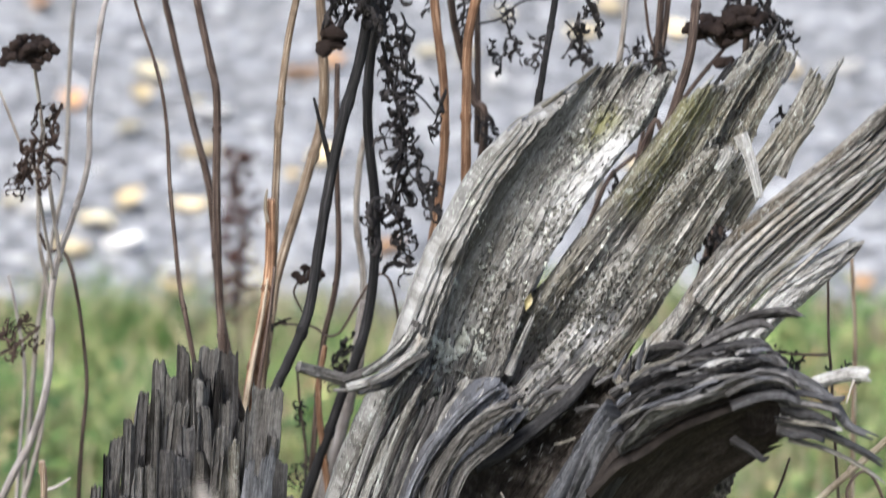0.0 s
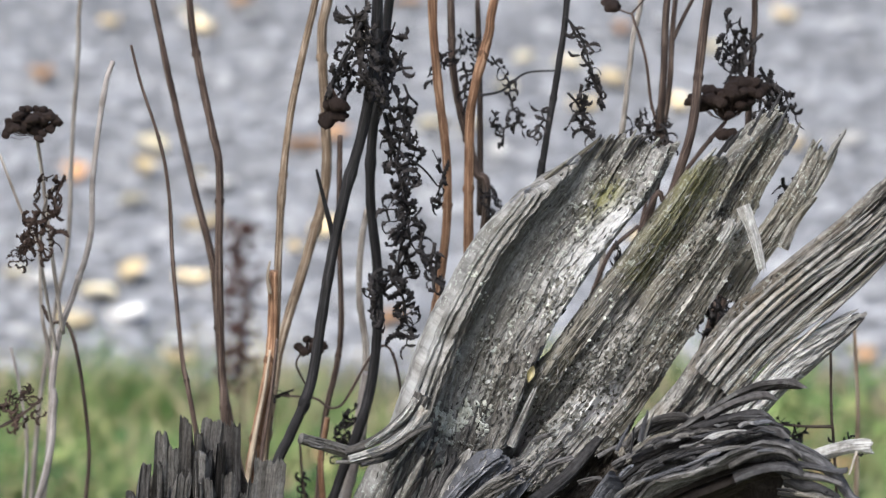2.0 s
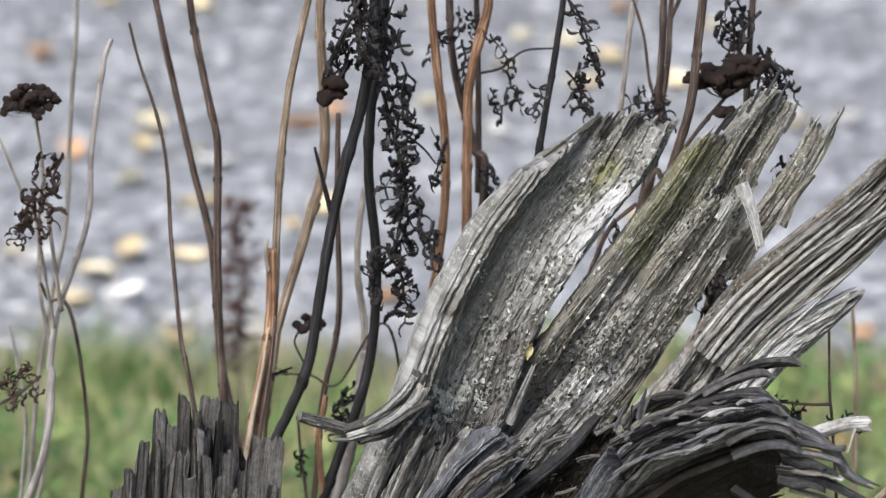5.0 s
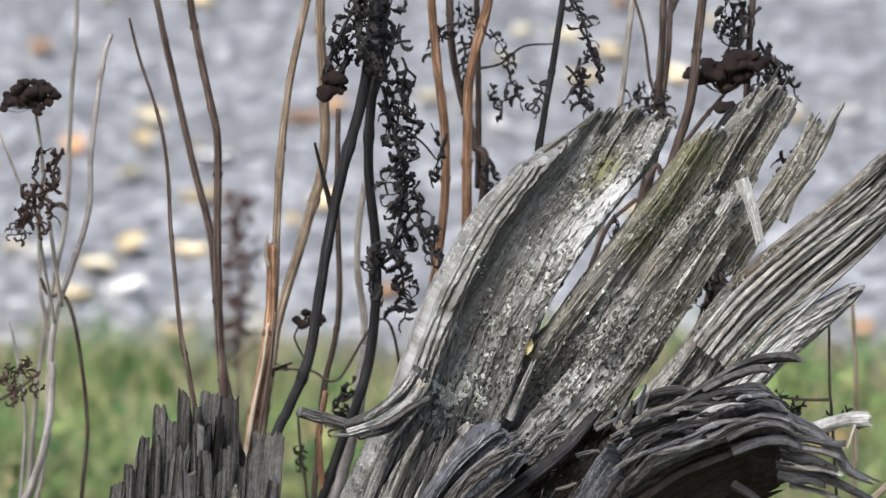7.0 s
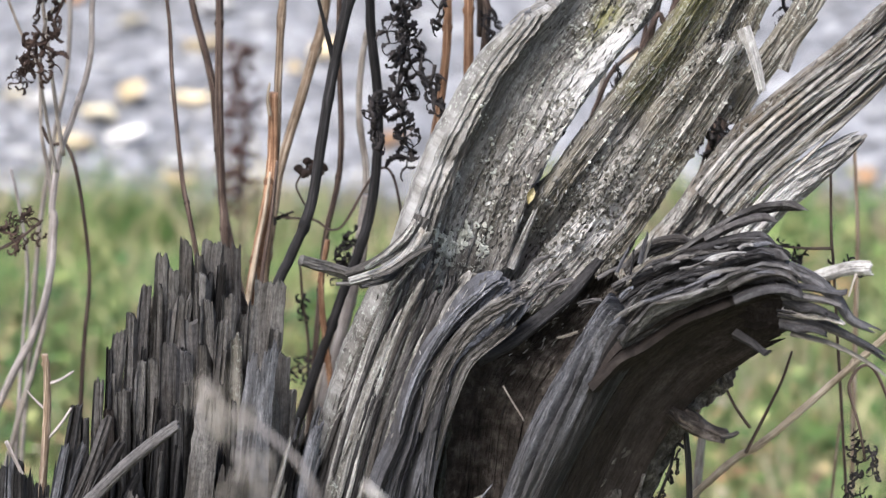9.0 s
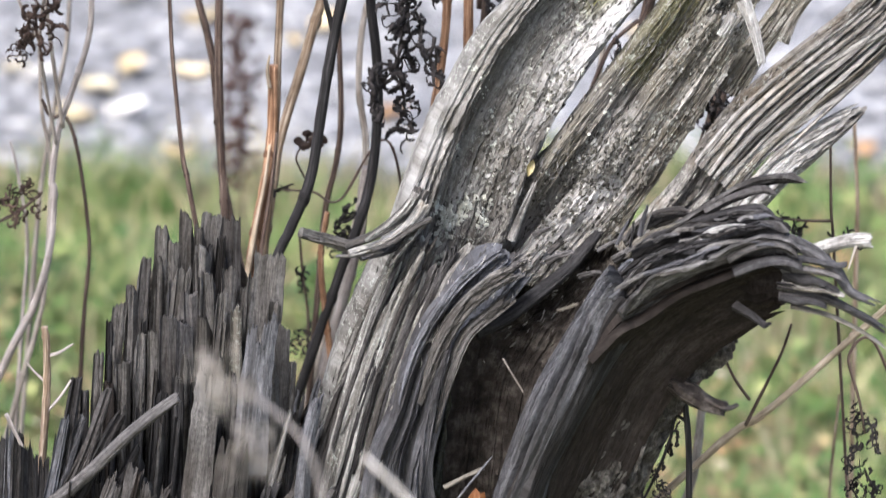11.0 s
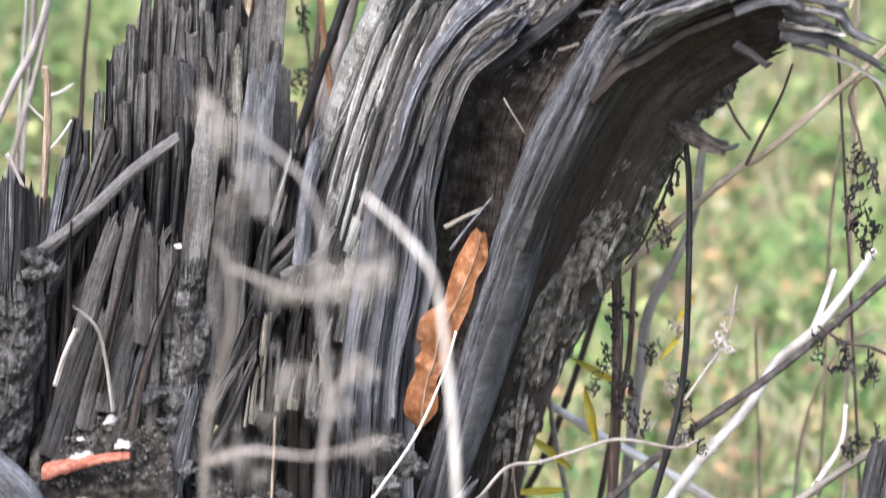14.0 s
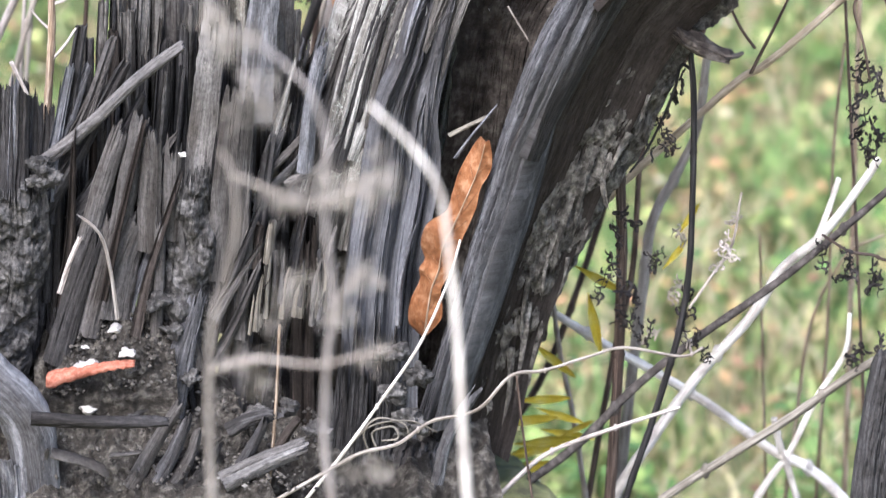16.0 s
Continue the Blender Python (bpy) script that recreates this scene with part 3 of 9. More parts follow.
# long slab that runs out to the right
board("right_slab",
      [(0.0911, 2.720, 0.3644), (0.1146, 2.700, 0.4090)] + [(0.1416, 2.694, 0.4459), (0.1622, 2.697, 0.4761), (0.1828, 2.700, 0.5007), (0.2139, 2.705, 0.5264), (0.2450, 2.710, 0.5503), (0.2718, 2.715, 0.5759), (0.3033, 2.720, 0.6051)],
      [(0.1338, 2.720, 0.3644), (0.1568, 2.700, 0.4090)] + [(0.1803, 2.694, 0.4312), (0.1957, 2.697, 0.4578), (0.2163, 2.700, 0.4788), (0.2423, 2.705, 0.5009), (0.2700, 2.710, 0.5231), (0.2975, 2.715, 0.5506), (0.3249, 2.720, 0.5799)],
      RIBWOOD, thick=0.02, bulge=0.006, rag=0.18, strands=22, seed=21, cols=160, rows=260, ridge=0.0026, crack=0.005,
      bumps=((0.1, 0.1, 0.003), (0.3, 0.03, -0.003), (0.45, 0.03, -0.003), (0.62, 0.03, -0.003), (0.8, 0.03, -0.003)), steps=((0.22, -0.003), (0.5, 0.003), (0.7, -0.003)), label="bleached grey slab split into long ribs")
board("lower_sliver",
      [(0.1657, 2.682, 0.4279), (0.1863, 2.684, 0.4491), (0.2086, 2.687, 0.4732), (0.2276, 2.689, 0.4848), (0.2449, 2.692, 0.4935), (0.2605, 2.694, 0.5008)],
      [(0.1901, 2.682, 0.4242), (0.2107, 2.684, 0.4473), (0.2245, 2.687, 0.4586), (0.2383, 2.689, 0.4713), (0.2521, 2.692, 0.4840), (0.2630, 2.694, 0.4971)],
      SILVER, thick=0.01, bulge=0.004, rag=0.22, strands=9, seed=25, cols=60, rows=110, ridge=0.0024, crack=0.004)
splinter([(0.1617, 2.685, 0.4672), (0.1925, 2.687, 0.4956), (0.2336, 2.690, 0.5239), (0.2705, 2.692, 0.5449), (0.2952, 2.694, 0.5586)], 0.008, 0.003, SILVER, 0.004, 64, cols=16, rows=80)
splinter([(0.1723, 2.683, 0.4495), (0.2032, 2.686, 0.4779), (0.2307, 2.688, 0.4953), (0.2547, 2.691, 0.5126)], 0.007, 0.002, SILVER, 0.004, 65, cols=16, rows=80)
for k, (u, dy) in enumerate([(0.04 + 0.052 * q, -0.001 - 0.0016 * (q % 3)) for q in range(18)]):
    lo_line, hi_line = [(0.1548, 2.685, 0.4636), (0.1787, 2.688, 0.4954), (0.2129, 2.691, 0.5271), (0.2436, 2.694, 0.5514), (0.2702, 2.697, 0.5739)], [(0.1830, 2.685, 0.4397), (0.2054, 2.688, 0.4644), (0.2345, 2.691, 0.4908), (0.2619, 2.694, 0.5153), (0.2890, 2.697, 0.5433)]
    cut = (0, 5) if k % 3 else (0, 4)
    line = [Vector(a).lerp(Vector(b), u + 0.03 * math.sin(k * 3 + q)) + Vector((0, dy, 0)) for q, (a, b) in enumerate(zip(lo_line, hi_line))][cut[0]:cut[1]]
    splinter(line, 0.0034 + 0.0014 * math.sin(k * 5), 0.0014, (RIBWOOD, SILVER, RIBWOOD, SILVER, OLIVE)[k % 5], 0.003, 850 + k, name="split_rib", cols=16, rows=90, rag=0.22, strands=4, ridge=0.001, crack=0.002, twist=0.3 * math.sin(k * 4))
# slate-grey column in front
board("front_column",
      [(-0.0739, 2.646, -0.0210), (-0.0693, 2.648, 0.0833), (-0.0644, 2.650, 0.1614), (-0.0554, 2.652, 0.2264)] + [(-0.0456, 2.652, 0.2821), (-0.0332, 2.653, 0.3117), (-0.0226, 2.655, 0.3467), (-0.0115, 2.656, 0.3703), (0.0000, 2.658, 0.3853), (0.0104, 2.659, 0.4007), (0.0232, 2.661, 0.4130), (0.0357, 2.662, 0.4191)],
      [(-0.0209, 2.646, -0.0210), (-0.0188, 2.650, 0.1023), (-0.0151, 2.654, 0.1674), (-0.0044, 2.658, 0.2354)] + [(-0.0060, 2.656, 0.2729), (0.0018, 2.657, 0.3102), (0.0070, 2.658, 0.3323), (0.0122, 2.659, 0.3506), (0.0185, 2.661, 0.3613), (0.0296, 2.662, 0.3683), (0.0418, 2.663, 0.3790), (0.0556, 2.664, 0.3964)],
      COLUMN, thick=0.035, bulge=0.005, rag=0.05, strands=18, seed=31, cols=160, rows=240, ridge=0.0012, crack=0.008,
      bumps=((0.12, 0.08, 0.006), (0.3, 0.05, -0.004), (0.58, 0.05, -0.009), (0.75, 0.06, 0.005)), steps=((0.4, -0.004), (0.82, -0.005)), label="slate-grey upright column of bare wood with a bent broken head")
for k, line in enumerate((
        [(-0.0139, 2.644, 0.3191), (-0.0034, 2.646, 0.3521), (0.0104, 2.647, 0.3774), (0.0294, 2.648, 0.3960), (0.0494, 2.650, 0.4076)],
        [(-0.0045, 2.645, 0.3000), (0.0042, 2.647, 0.3367), (0.0146, 2.649, 0.3621), (0.0302, 2.650, 0.3770), (0.0461, 2.652, 0.3896)],
        [(-0.0268, 2.646, 0.3183), (-0.0174, 2.647, 0.3513), (-0.0034, 2.649, 0.3774), (0.0121, 2.651, 0.3975), (0.0301, 2.652, 0.4139)],
        [(-0.0140, 2.640, 0.2567), (-0.0105, 2.642, 0.2937), (-0.0035, 2.644, 0.3303), (0.0052, 2.646, 0.3593)])):
    splinter(line, (0.010, 0.007, 0.005, 0.006)[k], (0.013, 0.008, 0.006, 0.004)[k], (SHARD, SHARD, BLUEWOOD, BLUEWOOD)[k], 0.004, 90 + k, name="bent_layer", root=0.2, bulge=0.001, cols=30, rows=80, rag=0.14, strands=8,
             ridge=0.0016, crack=0.004, twist=(0.3, -0.2, 0.2, 0.1)[k])
splinter([(0.0210, 2.668, 0.3578), (0.0403, 2.674, 0.3659), (0.0596, 2.681, 0.3781), (0.0771, 2.687, 0.3910), (0.0894, 2.694, 0.4036), (0.0993, 2.700, 0.4151)], 0.010, 0.0055, DARKWOOD, 0.012, 36, name="curled_rib", cols=30, rows=70, ridge=0.0006, crack=0.001, bulge=0.004, rag=0.05)
# upright strips between the column and the tall slab
for k, (line, w, mat) in enumerate((
        ([(-0.0651, 2.664, 0.2849), (-0.0562, 2.668, 0.3211), (-0.0437, 2.672, 0.3645), (-0.0296, 2.676, 0.4002), (-0.0209, 2.680, 0.4191)], 0.011, TALLWOOD),
        ([(-0.0564, 2.664, 0.2811), (-0.0456, 2.669, 0.3206), (-0.0332, 2.675, 0.3635), (-0.0199, 2.680, 0.3969)], 0.01, DARKWOOD),
        ([(-0.0475, 2.664, 0.2849), (-0.0368, 2.668, 0.3211), (-0.0262, 2.672, 0.3570), (-0.0139, 2.676, 0.3928), (-0.0073, 2.680, 0.4069)], 0.011, TALLWOOD),
        ([(-0.0397, 2.664, 0.2924), (-0.0298, 2.668, 0.3286), (-0.0199, 2.672, 0.3608), (-0.0087, 2.676, 0.3891), (-0.0024, 2.680, 0.4025)], 0.008, PLATE),
        ([(-0.0333, 2.664, 0.3076), (-0.0245, 2.668, 0.3398), (-0.0140, 2.672, 0.3682), (-0.0035, 2.676, 0.3928), (0.0011, 2.680, 0.4080)], 0.009, TORN),
        ([(-0.0157, 2.664, 0.3526), (-0.0052, 2.669, 0.3804), (0.0035, 2.675, 0.4007), (0.0073, 2.680, 0.4165)], 0.011, TORN),
        ([(-0.0045, 2.664, 0.3712), (0.0052, 2.669, 0.3915), (0.0140, 2.675, 0.4044), (0.0199, 2.680, 0.4173)], 0.01, TALLWOOD),
        ([(0.0052, 2.664, 0.3786), (0.0157, 2.672, 0.3972), (0.0269, 2.680, 0.4114)], 0.01, TALLWOOD),
        ([(-0.0618, 2.664, 0.2621), (-0.0510, 2.669, 0.3017), (-0.0411, 2.675, 0.3336), (-0.0333, 2.680, 0.3503)], 0.008, TALLWOOD),
        ([(-0.0706, 2.664, 0.2620), (-0.0634, 2.669, 0.2979), (-0.0509, 2.675, 0.3411), (-0.0396, 2.680, 0.3728)], 0.01, PLATE),
        ([(0.0192, 2.664, 0.3749), (0.0296, 2.669, 0.3907), (0.0418, 2.675, 0.4025), (0.0489, 2.680, 0.4055)], 0.008, PLATE),
        ([(-0.0512, 2.664, 0.2544), (-0.0423, 2.669, 0.2865), (-0.0334, 2.675, 0.3110), (-0.0278, 2.680, 0.3278)], 0.01, TALLWOOD),
        ([(-0.0761, 2.664, 0.2468), (-0.0689, 2.672, 0.2817), (-0.0589, 2.680, 0.3164)], 0.008, DARKWOOD))):
    line = [Vector(line[0]) * 2.2 - Vector(line[1]) * 1.2] + line
    splinter(line, w, w * 0.7, mat, 0.008, 730 + k, name="upright_strip", cols=26, rows=80, rag=0.26, strands=5, ridge=0.0012, crack=0.003, twist=0.35 * math.sin(k * 2.3), root=0.6)
strip_rnd = random.Random(23)
outer, inner = spline([(-0.0796, 2.664, 0.2468), (-0.0687, 2.667, 0.2874), (-0.0562, 2.670, 0.3277), (-0.0420, 2.674, 0.3677), (-0.0279, 2.677, 0.4018), (-0.0174, 2.680, 0.4246)], 40), spline([(-0.0424, 2.664, 0.2544), (-0.0334, 2.667, 0.2987), (-0.0235, 2.670, 0.3352), (-0.0115, 2.674, 0.3677), (0.0018, 2.677, 0.3925), (0.0157, 2.680, 0.4136)], 40)
for k in range(34):
    f, a0 = strip_rnd.random(), strip_rnd.uniform(0.0, 0.55)
    a1 = min(1.0, a0 + strip_rnd.uniform(0.25, 0.5))
    line = [outer[int(39 * (a0 + (a1 - a0) * q / 4))].lerp(inner[int(39 * (a0 + (a1 - a0) * q / 4))], f) + Vector((0, -0.007, 0)) for q in range(5)]
    splinter(line, strip_rnd.uniform(0.002, 0.005), strip_rnd.uniform(0.001, 0.003), strip_rnd.choice((TALLWOOD, SILVER, SHARD, DARKWOOD, TORN)), 0.003, 760 + k, name="upright_strip", cols=12, rows=44, rag=0.25, strands=3,
             ridge=0.0008, crack=0.0015, twist=strip_rnd.uniform(-0.6, 0.6), root=0.4)
# dark board set into the gap behind the column to stand for its shade
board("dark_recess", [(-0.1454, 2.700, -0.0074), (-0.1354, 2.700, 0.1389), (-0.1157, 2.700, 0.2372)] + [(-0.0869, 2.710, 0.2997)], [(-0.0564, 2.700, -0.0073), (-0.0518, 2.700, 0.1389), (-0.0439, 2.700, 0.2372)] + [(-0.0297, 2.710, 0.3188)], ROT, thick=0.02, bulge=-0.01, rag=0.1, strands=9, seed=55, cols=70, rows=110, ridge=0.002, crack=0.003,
      edge=0.05, lump=0.005, label="dark brown board standing for shade behind the column")
board("column_shoulder",
      [(-0.1016, 2.682, 0.1707)] + [(-0.0774, 2.682, 0.2878), (-0.0612, 2.683, 0.3289), (-0.0469, 2.685, 0.3621), (-0.0328, 2.687, 0.3952), (-0.0187, 2.688, 0.4206)], [(-0.0547, 2.676, 0.1733)] + [(-0.0348, 2.676, 0.2978), (-0.0294, 2.679, 0.3344), (-0.0188, 2.682, 0.3632), (-0.0082, 2.685, 0.3920), (0.0023, 2.688, 0.4169)],
      SILVER, thick=0.02, bulge=0.006, rag=0.14, strands=16, seed=37, cols=100, rows=150, ridge=0.003, crack=0.007)
chip_rnd = random.Random(61)
for k in range(6):
    p = Vector([(0.0472, 2.667, 0.4037)][0]).lerp(Vector([(0.1165, 2.673, 0.4347)][0]), chip_rnd.random()) + Vector((chip_rnd.gauss(0, 0.007), chip_rnd.uniform(-0.008, 0.008), chip_rnd.gauss(0, 0.007)))
    d = Vector((chip_rnd.uniform(0.4, 1.0), chip_rnd.uniform(-0.3, 0.1), chip_rnd.uniform(0.2, 0.9))).normalized() * chip_rnd.uniform(0.007, 0.017)
    splinter([p - d * 0.6, p, p + d * 0.5 + Vector((0.002, -0.001, 0)), p + d + Vector((0.004, -0.003, -0.001))], chip_rnd.uniform(0.003, 0.007), chip_rnd.uniform(0.001, 0.003), chip_rnd.choice((PLATE, PLATE, DARKWOOD)), 0.002, 870 + k,
             name="wood_chip", cols=14, rows=30, rag=0.6, lump=0.001, strands=4, twist=chip_rnd.uniform(-0.7, 0.7))
# splinter that sticks out to the left, and its torn root
splinter([(-0.0862, 2.652, 0.4281), (-0.0710, 2.662, 0.4202), (-0.0504, 2.672, 0.4097)], 0.0066, 0.0085, SHARD, 0.004, 66, cols=20, rag=0.05, rows=60, ridge=0.0018, crack=0.004, lump=0.0015)
splinter([(-0.0600, 2.664, 0.4148), (-0.0416, 2.669, 0.4211), (-0.0278, 2.674, 0.4297), (-0.0174, 2.679, 0.4390), (-0.0115, 2.684, 0.4472)], 0.004, 0.011, SHARD, 0.006, 67, cols=20, rag=0.05, rows=60, ridge=0.0018, crack=0.004, lump=0.0015)
splinter([(-0.0571, 2.660, 0.4121), (-0.0399, 2.665, 0.4159), (-0.0253, 2.670, 0.4226), (-0.0163, 2.675, 0.4308), (-0.0101, 2.680, 0.4401)], 0.004, 0.009, RIBWOOD, 0.005, 68, cols=20, rag=0.05, rows=60, ridge=0.0018, crack=0.004, lump=0.0015)
splinter([(-0.0503, 2.664, 0.4074), (-0.0330, 2.671, 0.4102), (-0.0209, 2.677, 0.4182), (-0.0115, 2.684, 0.4262)], 0.003, 0.007, DARKWOOD, 0.005, 69, cols=20, rag=0.05, rows=60, ridge=0.0018, crack=0.004, lump=0.0015)
splinter([(-0.0655, 2.662, 0.4096), (-0.0503, 2.665, 0.4093), (-0.0364, 2.668, 0.4112)], 0.0022, 0.003, SHARD, 0.002, 70, cols=20, rag=0.05, rows=60, ridge=0.0018, crack=0.004, lump=0.0015)
splinter([(-0.0467, 2.658, 0.4213), (-0.0329, 2.665, 0.4292), (-0.0218, 2.671, 0.4386), (-0.0163, 2.678, 0.4466)], 0.002, 0.005, SILVER, 0.003, 71, cols=20, rag=0.05, rows=60, ridge=0.0018, crack=0.004, lump=0.0015)
splinter([(-0.0432, 2.656, 0.4154), (-0.0294, 2.663, 0.4196), (-0.0173, 2.669, 0.4261), (-0.0069, 2.676, 0.4290)], 0.002, 0.004, SHARD, 0.003, 72, cols=20, rag=0.05, rows=60, ridge=0.0018, crack=0.004, lump=0.0015)
splinter([(-0.0330, 2.664, 0.4026), (-0.0253, 2.670, 0.4116), (-0.0163, 2.676, 0.4216), (-0.0080, 2.682, 0.4295)], 0.003, 0.006, TALLWOOD, 0.004, 73, cols=20, rag=0.05, rows=60, ridge=0.0018, crack=0.004, lump=0.0015)
splinter([(0.0425, 2.700, 0.4069), (0.0494, 2.700, 0.4254), (0.0587, 2.700, 0.4476)], 0.006, 0.003, SILVER, 0.004, 70)
splinter([(0.0696, 2.640, 0.3824), (0.0765, 2.640, 0.3842), (0.0833, 2.640, 0.3868)], 0.0015, 0.002, STEM_TWIG, 0.0015, 71)
splinter([(0.0371, 2.652, 0.3465), (0.0423, 2.652, 0.3371), (0.0511, 2.652, 0.3222)], 0.0012, 0.001, STEM_GREY, 0.001, 72)
splinter([(0.0007, 2.634, 0.2680), (0.0147, 2.634, 0.2756), (0.0269, 2.634, 0.2820)], 0.003, 0.0025, STEM_TWIG, 0.002, 73)
splinter([(0.0042, 2.631, 0.2541), (0.0147, 2.631, 0.2692), (0.0320, 2.631, 0.2918)], 0.002, 0.0012, BLUEWOOD, 0.0015, 74)
# arch: lit flank, underside with its shade put into the colour, bark side
board("arch_flank",
      [(-0.0224, 2.634, 0.0661), (-0.0008, 2.634, 0.1373), (0.0140, 2.634, 0.1918), (0.0203, 2.634, 0.2149), (0.0306, 2.634, 0.2606)] + [(0.0472, 2.628, 0.3164), (0.0642, 2.627, 0.3545), (0.0811, 2.625, 0.3844), (0.0925, 2.623, 0.4061), (0.1035, 2.622, 0.4223)],
      [(-0.0008, 2.622, 0.0719), (0.0141, 2.620, 0.1358), (0.0266, 2.619, 0.1869), (0.0393, 2.618, 0.2296), (0.0546, 2.616, 0.2794)] + [(0.0693, 2.610, 0.3198), (0.0878, 2.610, 0.3603), (0.0967, 2.610, 0.3874), (0.1034, 2.610, 0.4001), (0.1101, 2.610, 0.4092)],
      BLUEWOOD, thick=0.03, bulge=0.008, rag=0.05, strands=8, seed=41, cols=100, rows=220, ridge=0.0012, crack=0.005,
      bumps=((0.60, 0.06, -0.009), (0.8, 0.08, 0.003)), label="smooth grey flank of the arching root")
board("arch_band", [(0.0487, 2.615, 0.2595), (0.0599, 2.614, 0.2938), (0.0741, 2.612, 0.3241), (0.0892, 2.611, 0.3622), (0.0991, 2.609, 0.3869), (0.1091, 2.608, 0.4034)], [(0.0557, 2.641, 0.2512), (0.0694, 2.639, 0.2821), (0.0863, 2.637, 0.3158), (0.1041, 2.634, 0.3488), (0.1187, 2.632, 0.3716), (0.1314, 2.630, 0.3852)], DARKWOOD, "brown-grey band along the arching root", thick=0.02, bulge=0.004, rag=0.06, strands=6, seed=43, cols=60, rows=130, ridge=0.0004, crack=0.002)
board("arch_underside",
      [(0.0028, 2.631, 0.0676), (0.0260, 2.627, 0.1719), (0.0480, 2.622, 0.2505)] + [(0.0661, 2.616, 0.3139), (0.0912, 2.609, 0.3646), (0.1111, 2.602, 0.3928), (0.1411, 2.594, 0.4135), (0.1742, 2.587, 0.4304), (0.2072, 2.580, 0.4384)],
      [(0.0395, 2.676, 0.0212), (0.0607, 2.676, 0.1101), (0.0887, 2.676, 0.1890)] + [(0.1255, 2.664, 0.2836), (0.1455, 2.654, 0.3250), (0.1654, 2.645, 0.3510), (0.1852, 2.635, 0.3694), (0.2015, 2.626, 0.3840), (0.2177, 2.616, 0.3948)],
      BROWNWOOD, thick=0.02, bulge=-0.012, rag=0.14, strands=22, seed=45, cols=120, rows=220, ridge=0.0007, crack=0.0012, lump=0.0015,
      label="brown hollow underside of the arching root, shade painted in")
board("bark_side",
      [(-0.0229, 2.664, -0.0303), (-0.0008, 2.664, 0.0676), (0.0207, 2.664, 0.1433), (0.0412, 2.664, 0.1942), (0.0699, 2.664, 0.2521), (0.1026, 2.664, 0.3090)] + [(0.1387, 2.664, 0.3400), (0.1656, 2.652, 0.3632)],
      [(0.0141, 2.700, -0.0489), (0.0378, 2.699, 0.0345), (0.0594, 2.698, 0.1001), (0.0806, 2.696, 0.1525), (0.1087, 2.695, 0.2081), (0.1398, 2.694, 0.2706)] + [(0.1612, 2.688, 0.3272), (0.1873, 2.664, 0.3550)],
      BARK, thick=0.04, bulge=0.012, rag=0.05, strands=10, seed=49, cols=110, rows=220, ridge=0.003, crack=0.004, edge=0.08, lump=0.006, label="crumbling dark bark")
# rotten lining of the hollow between column and arch
board("rotten_lining", [(-0.0266, 2.688, 0.0234), (-0.0190, 2.688, 0.1443), (-0.0045, 2.688, 0.2228)] + [(0.0058, 2.682, 0.3106), (0.0164, 2.687, 0.3466), (0.0410, 2.691, 0.3637), (0.0726, 2.696, 0.3882), (0.0936, 2.700, 0.4090)], [(0.0394, 2.676, 0.0294), (0.0388, 2.676, 0.1498), (0.0490, 2.676, 0.2279)] + [(0.0622, 2.676, 0.3129), (0.0796, 2.682, 0.3483), (0.0936, 2.688, 0.3685), (0.1077, 2.694, 0.3888), (0.1112, 2.700, 0.4053)],
      ROT, thick=0.02, bulge=-0.015, rag=0.06, strands=12, seed=53, cols=90, rows=150, ridge=0.0018, crack=0.003, edge=0.05, lump=0.004, label="dark brown rotten lining of the hollow")
# shreds hanging from the bark
shred_rnd = random.Random(41)
for top, low in zip([(0.0895, 2.667, 0.2372), (0.0790, 2.667, 0.2179), (0.0967, 2.667, 0.2295), (0.0611, 2.667, 0.2295), (0.0704, 2.667, 0.1947), (0.0545, 2.667, 0.1712), (0.0760, 2.667, 0.1712), (0.1140, 2.667, 0.2564), (0.1275, 2.667, 0.2906), (0.0511, 2.667, 0.1398), (0.0602, 2.667, 0.1240), (0.0405, 2.667, 0.1080)],
                    [(0.0758, 2.664, 0.1765), (0.0635, 2.664, 0.1569), (0.1023, 2.664, 0.2037), (0.0526, 2.664, 0.1726), (0.0582, 2.664, 0.1411), (0.0459, 2.664, 0.1094), (0.0672, 2.664, 0.1411), (0.1002, 2.664, 0.2269), (0.1173, 2.664, 0.2614), (0.0425, 2.664, 0.0775), (0.0515, 2.664, 0.0775), (0.0335, 2.664, 0.0493)]):
    a, c = Vector(top), Vector(low)
    splinter([a, a.lerp(c, 0.5) + Vector((shred_rnd.uniform(-0.003, 0.003), -0.004, 0)), c + Vector((0, -0.006, 0))], shred_rnd.uniform(0.003, 0.006), 0.001, BARK, 0.002, 800 + shred_rnd.randint(0, 99),
             name="bark_shred", cols=12, rows=26, rag=0.4, lump=0.003, twist=shred_rnd.uniform(-0.6, 0.6))
board("crown_core", [(0.1068, 2.668, 0.3994), (0.1299, 2.662, 0.4193), (0.1536, 2.655, 0.4307), (0.1772, 2.649, 0.4376), (0.2008, 2.642, 0.4398), (0.2124, 2.636, 0.4377)],
      [(0.1090, 2.660, 0.3671), (0.1268, 2.654, 0.3766), (0.1505, 2.649, 0.3897), (0.1777, 2.643, 0.4001), (0.1978, 2.638, 0.4065), (0.2128, 2.632, 0.4122)], DARKWOOD, "dark core of the torn crown", thick=0.015, bulge=0.003, rag=0.1, strands=8, seed=97, cols=60, rows=80, ridge=0.001, crack=0.003)
